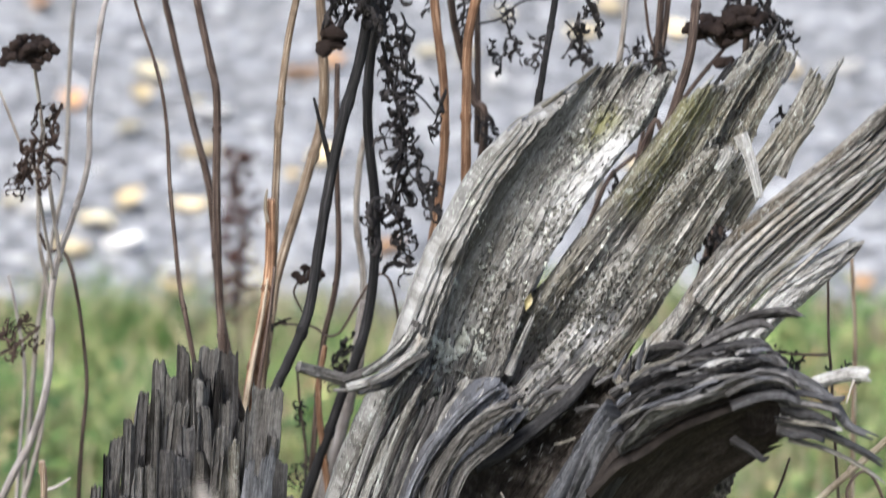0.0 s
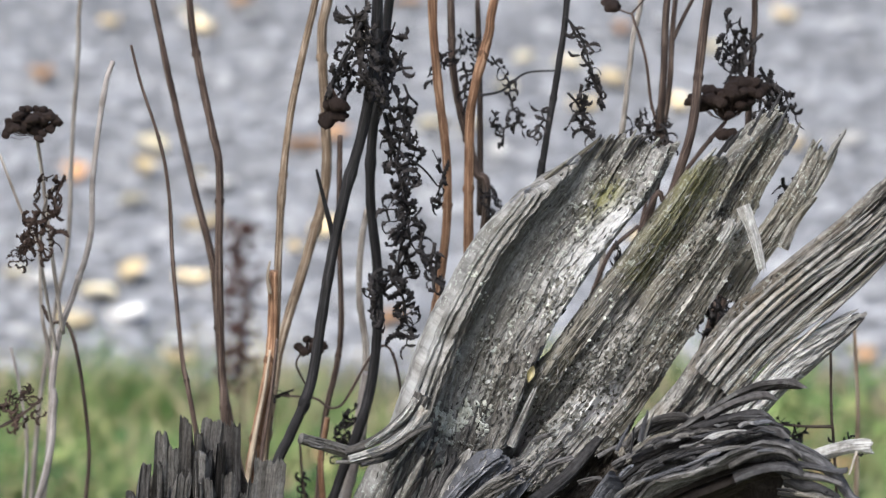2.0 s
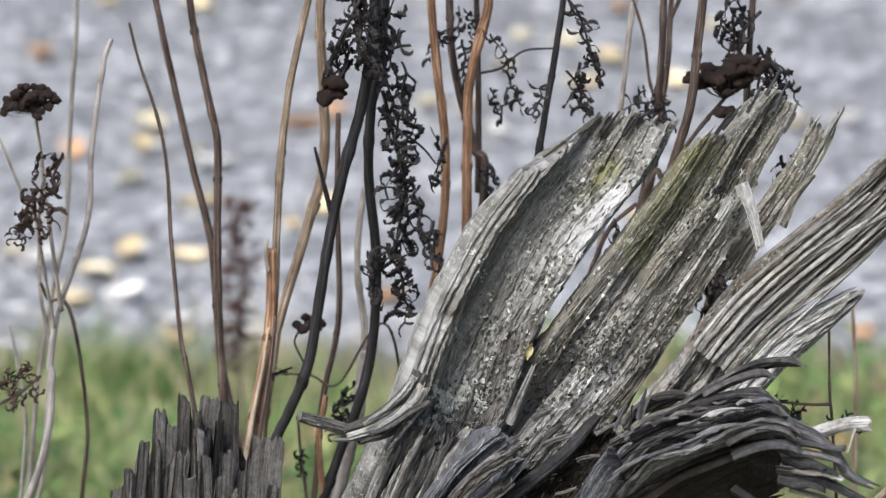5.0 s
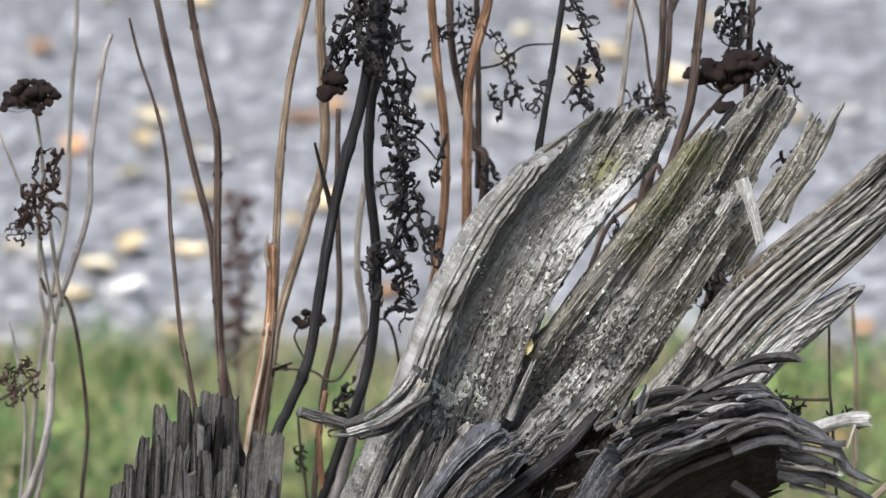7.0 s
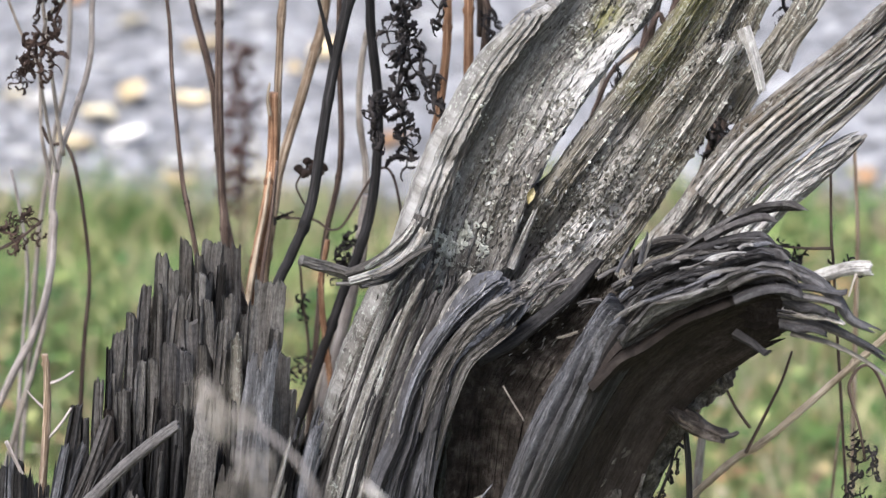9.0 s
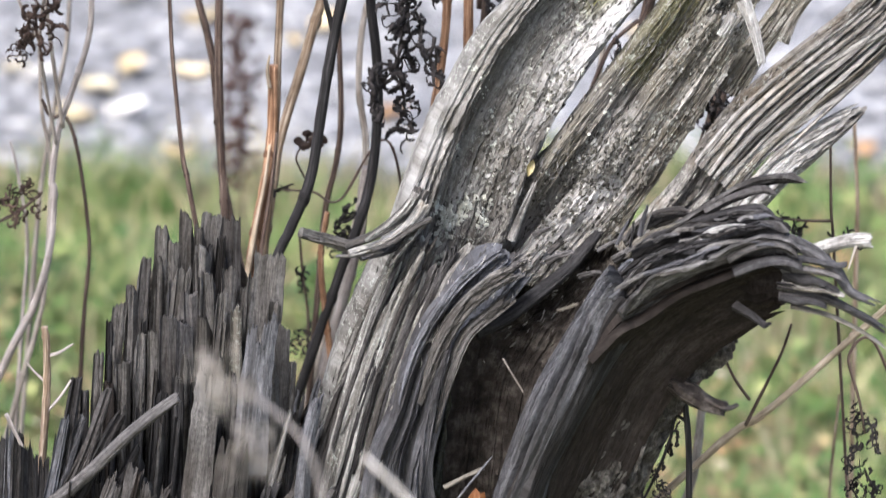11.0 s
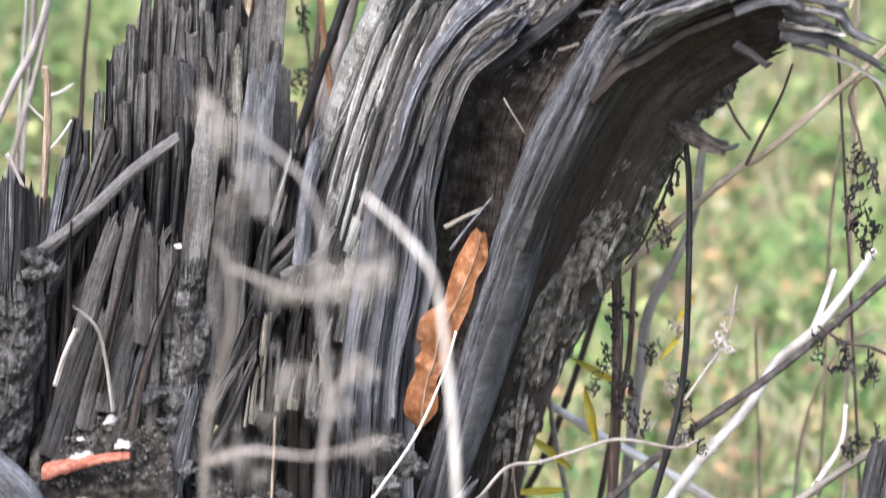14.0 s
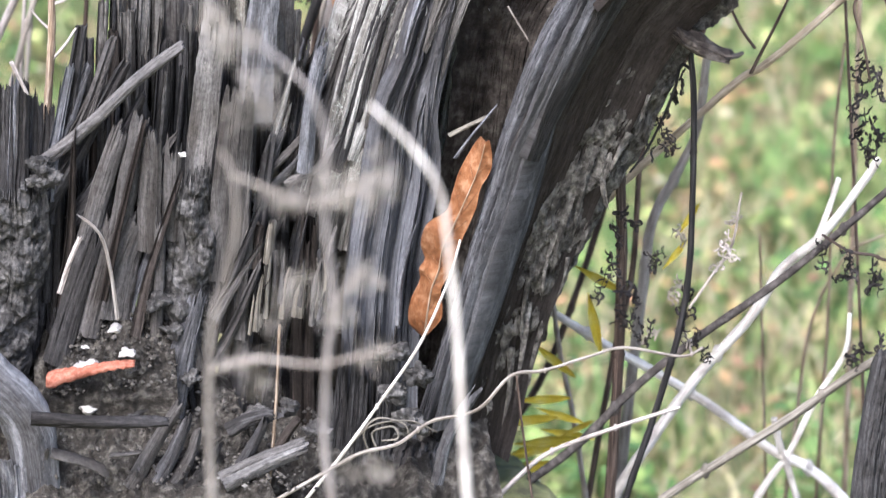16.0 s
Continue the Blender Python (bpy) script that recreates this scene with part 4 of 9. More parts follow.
# torn layers over the crown of the arch, each broken off in its own place
for k, (upper, lower, mat, thick, rag) in enumerate((
        ([(0.1072, 2.592, 0.3976), (0.1154, 2.589, 0.4115), (0.1286, 2.585, 0.4246), (0.1503, 2.582, 0.4326), (0.1701, 2.578, 0.4428), (0.1882, 2.575, 0.4515), (0.2031, 2.571, 0.4516), (0.2158, 2.568, 0.4450)],
         [(0.1090, 2.608, 0.3856), (0.1207, 2.605, 0.3923), (0.1406, 2.601, 0.4081), (0.1606, 2.598, 0.4186), (0.1804, 2.594, 0.4278), (0.1969, 2.591, 0.4333), (0.2068, 2.587, 0.4338), (0.2133, 2.584, 0.4329)], TORN, 0.005, 0.1),
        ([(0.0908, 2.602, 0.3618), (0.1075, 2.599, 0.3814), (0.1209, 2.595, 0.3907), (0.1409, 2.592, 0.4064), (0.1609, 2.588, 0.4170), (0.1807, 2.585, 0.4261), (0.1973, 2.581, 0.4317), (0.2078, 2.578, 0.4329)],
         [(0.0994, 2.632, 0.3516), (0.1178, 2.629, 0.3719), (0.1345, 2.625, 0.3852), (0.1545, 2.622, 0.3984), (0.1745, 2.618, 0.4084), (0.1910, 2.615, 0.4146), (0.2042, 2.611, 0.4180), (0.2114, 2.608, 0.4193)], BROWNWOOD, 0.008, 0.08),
        ([(0.1025, 2.614, 0.3997), (0.1108, 2.611, 0.4117), (0.1240, 2.608, 0.4280), (0.1408, 2.605, 0.4333), (0.1541, 2.602, 0.4344)],
         [(0.1059, 2.620, 0.3921), (0.1159, 2.617, 0.4034), (0.1292, 2.614, 0.4178), (0.1425, 2.611, 0.4254), (0.1542, 2.608, 0.4283)], TORN, 0.004, 0.25),
        ([(0.1033, 2.642, 0.4141), (0.1253, 2.639, 0.4279), (0.1489, 2.636, 0.4426), (0.1690, 2.633, 0.4580), (0.1874, 2.631, 0.4680), (0.2058, 2.628, 0.4714), (0.2227, 2.625, 0.4677)],
         [(0.1067, 2.650, 0.4086), (0.1271, 2.647, 0.4195), (0.1507, 2.644, 0.4353), (0.1724, 2.641, 0.4508), (0.1891, 2.639, 0.4611), (0.2075, 2.636, 0.4657), (0.2219, 2.633, 0.4652)], TORN, 0.004, 0.08),
        ([(0.1148, 2.630, 0.4220), (0.1350, 2.627, 0.4339), (0.1551, 2.624, 0.4447), (0.1752, 2.621, 0.4522), (0.1919, 2.618, 0.4558), (0.2037, 2.615, 0.4525)],
         [(0.1165, 2.638, 0.4154), (0.1367, 2.635, 0.4274), (0.1568, 2.632, 0.4375), (0.1753, 2.629, 0.4443), (0.1920, 2.626, 0.4489), (0.2047, 2.623, 0.4478)], DARKWOOD, 0.005, 0.2),
        ([(0.1509, 2.602, 0.4394), (0.1615, 2.601, 0.4482), (0.1742, 2.599, 0.4515), (0.1849, 2.598, 0.4509)],
         [(0.1515, 2.604, 0.4376), (0.1621, 2.603, 0.4453), (0.1741, 2.601, 0.4482), (0.1842, 2.600, 0.4491)], SILVER, 0.002, 0.2),
        ([(0.1412, 2.608, 0.4294), (0.1612, 2.605, 0.4386), (0.1778, 2.601, 0.4452), (0.1944, 2.597, 0.4510), (0.2083, 2.594, 0.4494)],
         [(0.1428, 2.620, 0.4251), (0.1612, 2.617, 0.4321), (0.1785, 2.613, 0.4387), (0.1950, 2.609, 0.4453), (0.2090, 2.606, 0.4447)], TORN, 0.005, 0.15),
        ([(0.1105, 2.655, 0.4216), (0.1222, 2.650, 0.4372), (0.1390, 2.645, 0.4454), (0.1559, 2.640, 0.4457)],
         [(0.1123, 2.661, 0.4157), (0.1257, 2.656, 0.4295), (0.1425, 2.651, 0.4385), (0.1576, 2.646, 0.4417)], TORN, 0.004, 0.3),
        ([(0.1119, 2.642, 0.4159), (0.1252, 2.637, 0.4321), (0.1454, 2.633, 0.4403), (0.1689, 2.628, 0.4455)],
         [(0.1132, 2.648, 0.4123), (0.1269, 2.643, 0.4270), (0.1461, 2.639, 0.4352), (0.1689, 2.634, 0.4419)], OLIVE, 0.003, 0.3),
        ([(0.1704, 2.578, 0.4350), (0.1834, 2.573, 0.4445), (0.1998, 2.569, 0.4483), (0.2123, 2.564, 0.4421)],
         [(0.1720, 2.592, 0.4322), (0.1850, 2.587, 0.4395), (0.1997, 2.583, 0.4433), (0.2110, 2.578, 0.4378)], TORN, 0.004, 0.2),
        ([(0.1737, 2.574, 0.4279), (0.1884, 2.569, 0.4356), (0.2031, 2.565, 0.4383), (0.2163, 2.560, 0.4354)],
         [(0.1746, 2.590, 0.4250), (0.1893, 2.585, 0.4317), (0.2037, 2.581, 0.4344), (0.2155, 2.576, 0.4318)], DARKWOOD, 0.004, 0.25),
        ([(0.1242, 2.610, 0.4218), (0.1376, 2.609, 0.4306), (0.1527, 2.607, 0.4361), (0.1644, 2.606, 0.4394)],
         [(0.1248, 2.614, 0.4193), (0.1382, 2.613, 0.4273), (0.1533, 2.611, 0.4329), (0.1644, 2.610, 0.4369)], DARKWOOD, 0.003, 0.35),
        ([(0.1586, 2.628, 0.4491), (0.1753, 2.625, 0.4597), (0.1903, 2.623, 0.4653), (0.2038, 2.620, 0.4640)],
         [(0.1593, 2.634, 0.4462), (0.1759, 2.631, 0.4561), (0.1906, 2.629, 0.4617), (0.2033, 2.626, 0.4615)], PLATE, 0.003, 0.25))):
    board("torn_layer", upper, lower, mat, thick=thick, bulge=0.0012, rag=rag + 0.08, strands=9, seed=100 + 3 * k, cols=48, rows=120, ridge=0.0013, crack=0.004, edge=0.14, steps=((0.35, -0.0015), (0.7, 0.0015)))
rib_rnd = random.Random(77)
CROWN_LOW = [(0.0985, 2.598, 0.4063), (0.1167, 2.593, 0.4206), (0.1400, 2.588, 0.4295), (0.1665, 2.584, 0.4409), (0.1895, 2.579, 0.4490), (0.2095, 2.574, 0.4442)]
CROWN_HIGH = [(0.1066, 2.640, 0.4185), (0.1250, 2.635, 0.4348), (0.1485, 2.630, 0.4473), (0.1720, 2.625, 0.4544), (0.1920, 2.620, 0.4579), (0.2087, 2.615, 0.4543)]
lo, hi = spline(CROWN_LOW, 60), spline(CROWN_HIGH, 60)
for k in range(44):
    f = rib_rnd.random()
    a0 = rib_rnd.uniform(0.0, 0.78)
    a1 = min(1.0, a0 + rib_rnd.uniform(0.08, 0.26))
    line = [lo[int(59 * (a0 + (a1 - a0) * q / 4))].lerp(hi[int(59 * (a0 + (a1 - a0) * q / 4))], f + 0.03 * math.sin(q * 1.3 + k)) + Vector((0, -0.009, 0)) for q in range(5)]
    splinter(line, rib_rnd.uniform(0.0014, 0.0042), rib_rnd.uniform(0.0005, 0.002), rib_rnd.choice((DARKWOOD, DARKWOOD, TORN, TORN, SHARD, BLUEWOOD)),
             0.0025, 200 + k, name="torn_layer", root=0.4, bulge=0.0005, cols=12, rows=40, rag=0.3, strands=3, ridge=0.0008, crack=0.0012, twist=rib_rnd.uniform(-0.9, 0.4))
# frayed right end
for k, (line, w0, w1, mat) in enumerate((
        ([(0.2049, 2.582, 0.4478), (0.2198, 2.577, 0.4425), (0.2348, 2.572, 0.4307), (0.2431, 2.567, 0.4200), (0.2637, 2.562, 0.4133)], 0.01, 0.004, DARKWOOD),
        ([(0.2020, 2.582, 0.4300), (0.2166, 2.575, 0.4317), (0.2312, 2.569, 0.4305), (0.2398, 2.562, 0.4286)], 0.006, 0.002, PLATE),
        ([(0.2038, 2.582, 0.4243), (0.2199, 2.572, 0.4264), (0.2359, 2.562, 0.4222)], 0.006, 0.002, DARKWOOD),
        ([(0.2023, 2.582, 0.4178), (0.2238, 2.575, 0.4160), (0.2402, 2.569, 0.4105), (0.2642, 2.562, 0.3994)], 0.006, 0.002, BLUEWOOD),
        ([(0.2007, 2.582, 0.4135), (0.2272, 2.575, 0.4124), (0.2471, 2.569, 0.4048), (0.2663, 2.562, 0.3944)], 0.005, 0.0015, PLATE),
        ([(0.2077, 2.582, 0.4064), (0.2309, 2.575, 0.4023), (0.2508, 2.569, 0.3940), (0.2691, 2.562, 0.3829)], 0.003, 0.001, OLIVE),
        ([(0.2028, 2.582, 0.4371), (0.2181, 2.575, 0.4377), (0.2327, 2.569, 0.4365), (0.2404, 2.562, 0.4400)], 0.005, 0.002, DARKWOOD),
        ([(0.2022, 2.582, 0.4207), (0.2152, 2.575, 0.4202), (0.2265, 2.569, 0.4212), (0.2394, 2.562, 0.4194)], 0.005, 0.002, OLIVE),
        ([(0.1739, 2.582, 0.4067), (0.1837, 2.575, 0.4030), (0.1901, 2.569, 0.3998), (0.1936, 2.562, 0.4008)], 0.006, 0.002, DARKWOOD),
        ([(0.2037, 2.582, 0.4271), (0.2134, 2.575, 0.4245), (0.2213, 2.569, 0.4262), (0.2292, 2.562, 0.4251)], 0.007, 0.003, DARKWOOD),
        ([(0.2014, 2.582, 0.4121), (0.2121, 2.575, 0.4117), (0.2200, 2.569, 0.4134), (0.2289, 2.562, 0.4122)], 0.006, 0.002, DARKWOOD))):
    splinter(line, w0, w1, mat, 0.005, 150 + k, name="fibre", cols=14, rows=50, rag=0.15)
splinter([(0.2164, 2.596, 0.4343), (0.2310, 2.591, 0.4412), (0.2438, 2.585, 0.4467), (0.2561, 2.580, 0.4485)], 0.008, 0.009, SILVER, 0.005, 160, cols=20, rag=0.08)
splinter([(0.2410, 2.574, 0.4329), (0.2431, 2.574, 0.4407), (0.2455, 2.574, 0.4485)], 0.001, 0.0015, STEM_PALE, 0.001, 161)
board("bark_flap", [(0.1431, 2.655, 0.3354), (0.1560, 2.651, 0.3285), (0.1663, 2.646, 0.3220), (0.1766, 2.642, 0.3199)], [(0.1381, 2.655, 0.3261), (0.1502, 2.651, 0.3165), (0.1623, 2.646, 0.3137), (0.1754, 2.642, 0.3117)], ROT, "dark rotten hanging root end", thick=0.012, bulge=0.006, rag=0.15, strands=4, seed=162, cols=40, rows=60, lump=0.004, edge=0.12)
splinter([(0.1706, 2.640, 0.3177), (0.1779, 2.640, 0.3185), (0.1827, 2.640, 0.3214)], 0.004, 0.002, PLATE, 0.003, 163, name="bark_flap", cols=14, lump=0.001)


# broken wall of upright shards
def shard(x0, v0, x1, v1, w, mat, seed, thick=0.010, rag=0.09):
    lean = random.Random(seed).uniform(-0.002, 0.002)
    line = [Vector(v0).lerp(Vector(v1), q / 3) + Vector((lean * math.sin(q * 1.5), 0, 0)) for q in range(4)]
    return splinter(line, w * x0, w * x1, mat, thick, seed, name="shard", cols=22, rows=60, rag=rag, strands=4, ridge=0.0006, crack=0.0016, bulge=0.0015,
                    steps=((0.45 + 0.2 * lean / 0.002, -0.003),),
                    twist=random.Random(seed + 1).uniform(-0.5, 0.5))


for k, (a, b, w, m) in enumerate((
        ((-0.1762, 2.700, 0.4177), (-0.1844, 2.704, 0.2873), 0.0097, DARKWOOD),
        ((-0.1857, 2.698, 0.3983), (-0.1922, 2.702, 0.2804), 0.0078, PLATE),
        ((-0.1588, 2.706, 0.4267), (-0.1690, 2.710, 0.3041), 0.0084, OLIVE),
        ((-0.1445, 2.700, 0.4258), (-0.1508, 2.704, 0.3064), 0.0130, DARKWOOD),
        ((-0.1319, 2.699, 0.4247), (-0.1355, 2.703, 0.3068), 0.0117, PLATE),
        ((-0.1951, 2.696, 0.3796), (-0.2016, 2.700, 0.2735), 0.0065, DARKWOOD),
        ((-0.2026, 2.694, 0.3699), (-0.2080, 2.698, 0.2666), 0.0072, PLATE),
        ((-0.2082, 2.693, 0.3579), (-0.2139, 2.697, 0.2593), 0.0058, DARKWOOD),
        ((-0.2155, 2.690, 0.3390), (-0.2203, 2.694, 0.2528), 0.0065, DARKWOOD),
        ((-0.2293, 2.688, 0.3217), (-0.2334, 2.692, 0.2382), 0.0072, PLATE),
        ((-0.2241, 2.687, 0.3130), (-0.2278, 2.691, 0.2309), 0.0052, DARKWOOD),
        ((-0.1678, 2.697, 0.4087), (-0.1740, 2.701, 0.2961), 0.0072, DARKWOOD),
        ((-0.1517, 2.694, 0.4197), (-0.1566, 2.698, 0.3049), 0.0052, BLUEWOOD),
        ((-0.1380, 2.690, 0.4145), (-0.1415, 2.694, 0.3064), 0.0058, DARKWOOD),
        ((-0.1498, 2.686, 0.4092), (-0.1539, 2.690, 0.3118), 0.0065, PLATE),
        ((-0.1611, 2.684, 0.3958), (-0.1687, 2.688, 0.2783), 0.0084, DARKWOOD),
        ((-0.1541, 2.680, 0.3839), (-0.1592, 2.684, 0.2799), 0.0078, PLATE),
        ((-0.1443, 2.682, 0.3928), (-0.1485, 2.686, 0.2867), 0.0065, DARKWOOD),
        ((-0.1331, 2.684, 0.3973), (-0.1367, 2.688, 0.2783), 0.0078, DARKWOOD),
        ((-0.1690, 2.676, 0.3667), (-0.1759, 2.680, 0.2508), 0.0110, PLATE),
        ((-0.1791, 2.678, 0.3570), (-0.1855, 2.682, 0.2423), 0.0078, DARKWOOD),
        ((-0.1878, 2.680, 0.3525), (-0.1949, 2.684, 0.2415), 0.0065, DARKWOOD),
        ((-0.1583, 2.672, 0.3630), (-0.1636, 2.676, 0.2525), 0.0084, DARKWOOD),
        ((-0.1497, 2.670, 0.3700), (-0.1543, 2.674, 0.2533), 0.0084, PLATE),
        ((-0.1368, 2.668, 0.3845), (-0.1425, 2.672, 0.2694), 0.0084, PLATE),
        ((-0.1263, 2.666, 0.3800), (-0.1348, 2.670, 0.2626), 0.0078, OLIVE),
        ((-0.1053, 2.674, 0.4127), (-0.1201, 2.678, 0.2670), 0.0163, PLATE),
        ((-0.1154, 2.678, 0.3942), (-0.1247, 2.682, 0.2577), 0.0110, DARKWOOD),
        ((-0.0999, 2.662, 0.3689), (-0.1092, 2.666, 0.2566), 0.0149, PLATE),
        ((-0.0933, 2.664, 0.3406), (-0.1018, 2.668, 0.2327), 0.0084, BLUEWOOD),
        ((-0.1978, 2.676, 0.3360), (-0.2043, 2.680, 0.2277), 0.0078, DARKWOOD),
        ((-0.2069, 2.672, 0.3263), (-0.2134, 2.676, 0.2217), 0.0072, PLATE),
        ((-0.1749, 2.664, 0.3218), (-0.1819, 2.668, 0.2096), 0.0097, PLATE),
        ((-0.1633, 2.662, 0.3338), (-0.1703, 2.666, 0.2105), 0.0084, DARKWOOD),
        ((-0.1519, 2.660, 0.3234), (-0.1597, 2.664, 0.2036), 0.0110, PLATE),
        ((-0.1395, 2.662, 0.3338), (-0.1469, 2.666, 0.2104), 0.0078, DARKWOOD),
        ((-0.1293, 2.660, 0.3121), (-0.1364, 2.664, 0.1958), 0.0084, DARKWOOD),
        ((-0.1185, 2.658, 0.3241), (-0.1263, 2.662, 0.1967), 0.0097, PLATE),
        ((-0.1083, 2.660, 0.3121), (-0.1164, 2.664, 0.1958), 0.0078, DARKWOOD),
        ((-0.1893, 2.666, 0.3098), (-0.1972, 2.670, 0.2010), 0.0072, DARKWOOD),
        ((-0.2182, 2.668, 0.2863), (-0.2256, 2.672, 0.1846), 0.0078, DARKWOOD),
        ((-0.2327, 2.672, 0.2847), (-0.2388, 2.676, 0.1828), 0.0072, DARKWOOD),
        ((-0.2420, 2.674, 0.2724), (-0.2476, 2.678, 0.1820), 0.0058, PLATE))):
    b = Vector(b) + (Vector(b) - Vector(a)) * 0.4
    stub = random.Random(900 + k)
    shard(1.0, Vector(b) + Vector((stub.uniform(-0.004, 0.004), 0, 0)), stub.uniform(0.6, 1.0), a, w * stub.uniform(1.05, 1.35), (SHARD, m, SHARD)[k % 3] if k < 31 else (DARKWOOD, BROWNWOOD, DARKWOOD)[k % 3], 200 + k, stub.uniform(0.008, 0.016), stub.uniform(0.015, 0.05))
    c = Vector(a) + Vector((stub.uniform(-0.5, 0.5) * w, -0.007, -stub.uniform(0.015, 0.05)))
    d = Vector(b) + Vector((stub.uniform(-0.4, 0.4) * w, -0.007, 0))
    shard(1.0, d, 0.85, c, w * stub.uniform(0.35, 0.7), DARKWOOD if k % 2 else SHARD, 600 + k, 0.008, 0.03)
# dark sheet that fills the gaps between the shards
board("wall_backing", [(-0.2586, 2.716, 0.1336), (-0.2381, 2.716, 0.2127), (-0.2106, 2.716, 0.2979), (-0.1931, 2.716, 0.3551), (-0.1807, 2.716, 0.3852)], [(-0.0871, 2.716, 0.1335), (-0.0935, 2.716, 0.2126), (-0.1033, 2.716, 0.2979), (-0.1167, 2.716, 0.3550), (-0.1269, 2.716, 0.3889)], ROT, "dark brown backing sheet behind the shards", thick=0.02, bulge=0.004, rag=0.06, strands=14, seed=261, cols=70, rows=90, ridge=0.001, crack=0.002, lump=0.003)
# far left plates and the fan of splinters in front
for k, (a, b, w, m) in enumerate(zip(
        [(-0.2727, 2.640, 0.3088), (-0.2655, 2.639, 0.3147), (-0.2569, 2.638, 0.3095), (-0.2519, 2.637, 0.3005), (-0.2450, 2.636, 0.2953), (-0.2359, 2.635, 0.3069), (-0.2242, 2.634, 0.3444), (-0.2180, 2.634, 0.3188), (-0.2094, 2.633, 0.3117), (-0.2017, 2.632, 0.3362), (-0.1916, 2.631, 0.3236), (-0.1835, 2.630, 0.3016), (-0.2315, 2.629, 0.3206), (-0.2595, 2.628, 0.3098)],
        [(-0.2823, 2.634, 0.0917), (-0.2748, 2.634, 0.0999), (-0.2639, 2.633, 0.1041), (-0.2590, 2.633, 0.1397), (-0.2548, 2.632, 0.1555), (-0.2494, 2.632, 0.2099), (-0.2376, 2.631, 0.2445), (-0.2442, 2.631, 0.2560), (-0.2370, 2.630, 0.2600), (-0.2299, 2.630, 0.2640), (-0.2562, 2.629, 0.2109), (-0.2350, 2.629, 0.2111), (-0.2485, 2.628, 0.2266), (-0.2677, 2.628, 0.1807)],
        (0.014, 0.012, 0.014, 0.010, 0.010, 0.008, 0.009, 0.007, 0.006, 0.007, 0.010, 0.009, 0.008, 0.010),
        (DARKWOOD, BLUEWOOD, DARKWOOD, DARKWOOD, DARKWOOD, DARKWOOD, DARKWOOD, BLUEWOOD, PLATE, PLATE, DARKWOOD, DARKWOOD, BLUEWOOD, DARKWOOD))):
    shard(1.1, b, 0.6, a, w, m, 320 + k, 0.008)
splinter([(-0.2490, 2.625, 0.2547), (-0.2219, 2.622, 0.2785), (-0.1895, 2.619, 0.3115), (-0.1594, 2.616, 0.3368)], 0.0085, 0.007, PLATE, 0.005, 350, name="fallen_stick", cols=18, rag=0.03)
splinter([(-0.2669, 2.619, 0.3226), (-0.2621, 2.619, 0.3115), (-0.2573, 2.619, 0.3003)], 0.0025, 0.002, STEM_ASH, 0.002, 351)
for k, (a, b, w, m) in enumerate(zip(
        [(-0.1919, 2.640, 0.2712), (-0.1779, 2.638, 0.2681), (-0.2141, 2.637, 0.2231), (-0.1624, 2.635, 0.1698), (-0.1796, 2.633, 0.2549), (-0.1244, 2.632, 0.3083), (-0.1421, 2.630, 0.2865), (-0.2033, 2.629, 0.2113), (-0.2263, 2.627, 0.2043), (-0.1515, 2.625, 0.1587), (-0.1655, 2.624, 0.1594), (-0.1704, 2.622, 0.2484)],
        [(-0.2166, 2.634, 0.1312), (-0.1920, 2.632, 0.1162), (-0.2459, 2.631, 0.1012), (-0.1805, 2.629, 0.0663), (-0.1795, 2.627, 0.1028), (-0.1396, 2.626, 0.1350), (-0.1479, 2.624, 0.1592), (-0.2309, 2.623, 0.1051), (-0.2521, 2.621, 0.1059), (-0.1742, 2.619, 0.0830), (-0.1618, 2.618, 0.0758), (-0.1608, 2.616, 0.1161)],
        (0.014, 0.016, 0.013, 0.016, 0.009, 0.030, 0.014, 0.014, 0.012, 0.012, 0.010, 0.016),
        (PLATE, PLATE, DARKWOOD, BLUEWOOD, BLUEWOOD, PLATE, DARKWOOD, PLATE, DARKWOOD, BLUEWOOD, DARKWOOD, PLATE))):
    shard(1.1, b, 0.35, a, w * 0.8, m, 360 + k, 0.008, 0.25)
fan_rnd = random.Random(15)
for k in range(14):
    low = Vector([(-0.2615, 2.622, 0.1446)][0]).lerp(Vector([(-0.1414, 2.622, 0.1211)][0]), fan_rnd.random()) + Vector((0, fan_rnd.uniform(-0.015, 0.02), fan_rnd.uniform(-0.02, 0.05)))
    tall = fan_rnd.uniform(0.05, 0.13)
    shard(0.8, low, 0.25, low + Vector((tall * fan_rnd.uniform(0.1, 0.55), fan_rnd.uniform(-0.005, 0.01), tall)), fan_rnd.uniform(0.005, 0.010), fan_rnd.choice((DARKWOOD, PLATE, PLATE, BLUEWOOD, BROWNWOOD)), 620 + k, 0.004, 0.2)
fill_rnd = random.Random(5)
for k in range(46):
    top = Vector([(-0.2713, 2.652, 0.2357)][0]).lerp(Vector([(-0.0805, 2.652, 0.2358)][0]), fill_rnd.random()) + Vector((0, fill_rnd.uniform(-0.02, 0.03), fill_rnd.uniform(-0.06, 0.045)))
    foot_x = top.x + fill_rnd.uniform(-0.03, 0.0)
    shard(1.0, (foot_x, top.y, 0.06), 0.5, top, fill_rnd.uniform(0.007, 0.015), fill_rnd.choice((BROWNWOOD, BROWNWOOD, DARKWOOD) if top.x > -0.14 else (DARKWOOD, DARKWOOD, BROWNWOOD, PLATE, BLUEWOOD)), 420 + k)
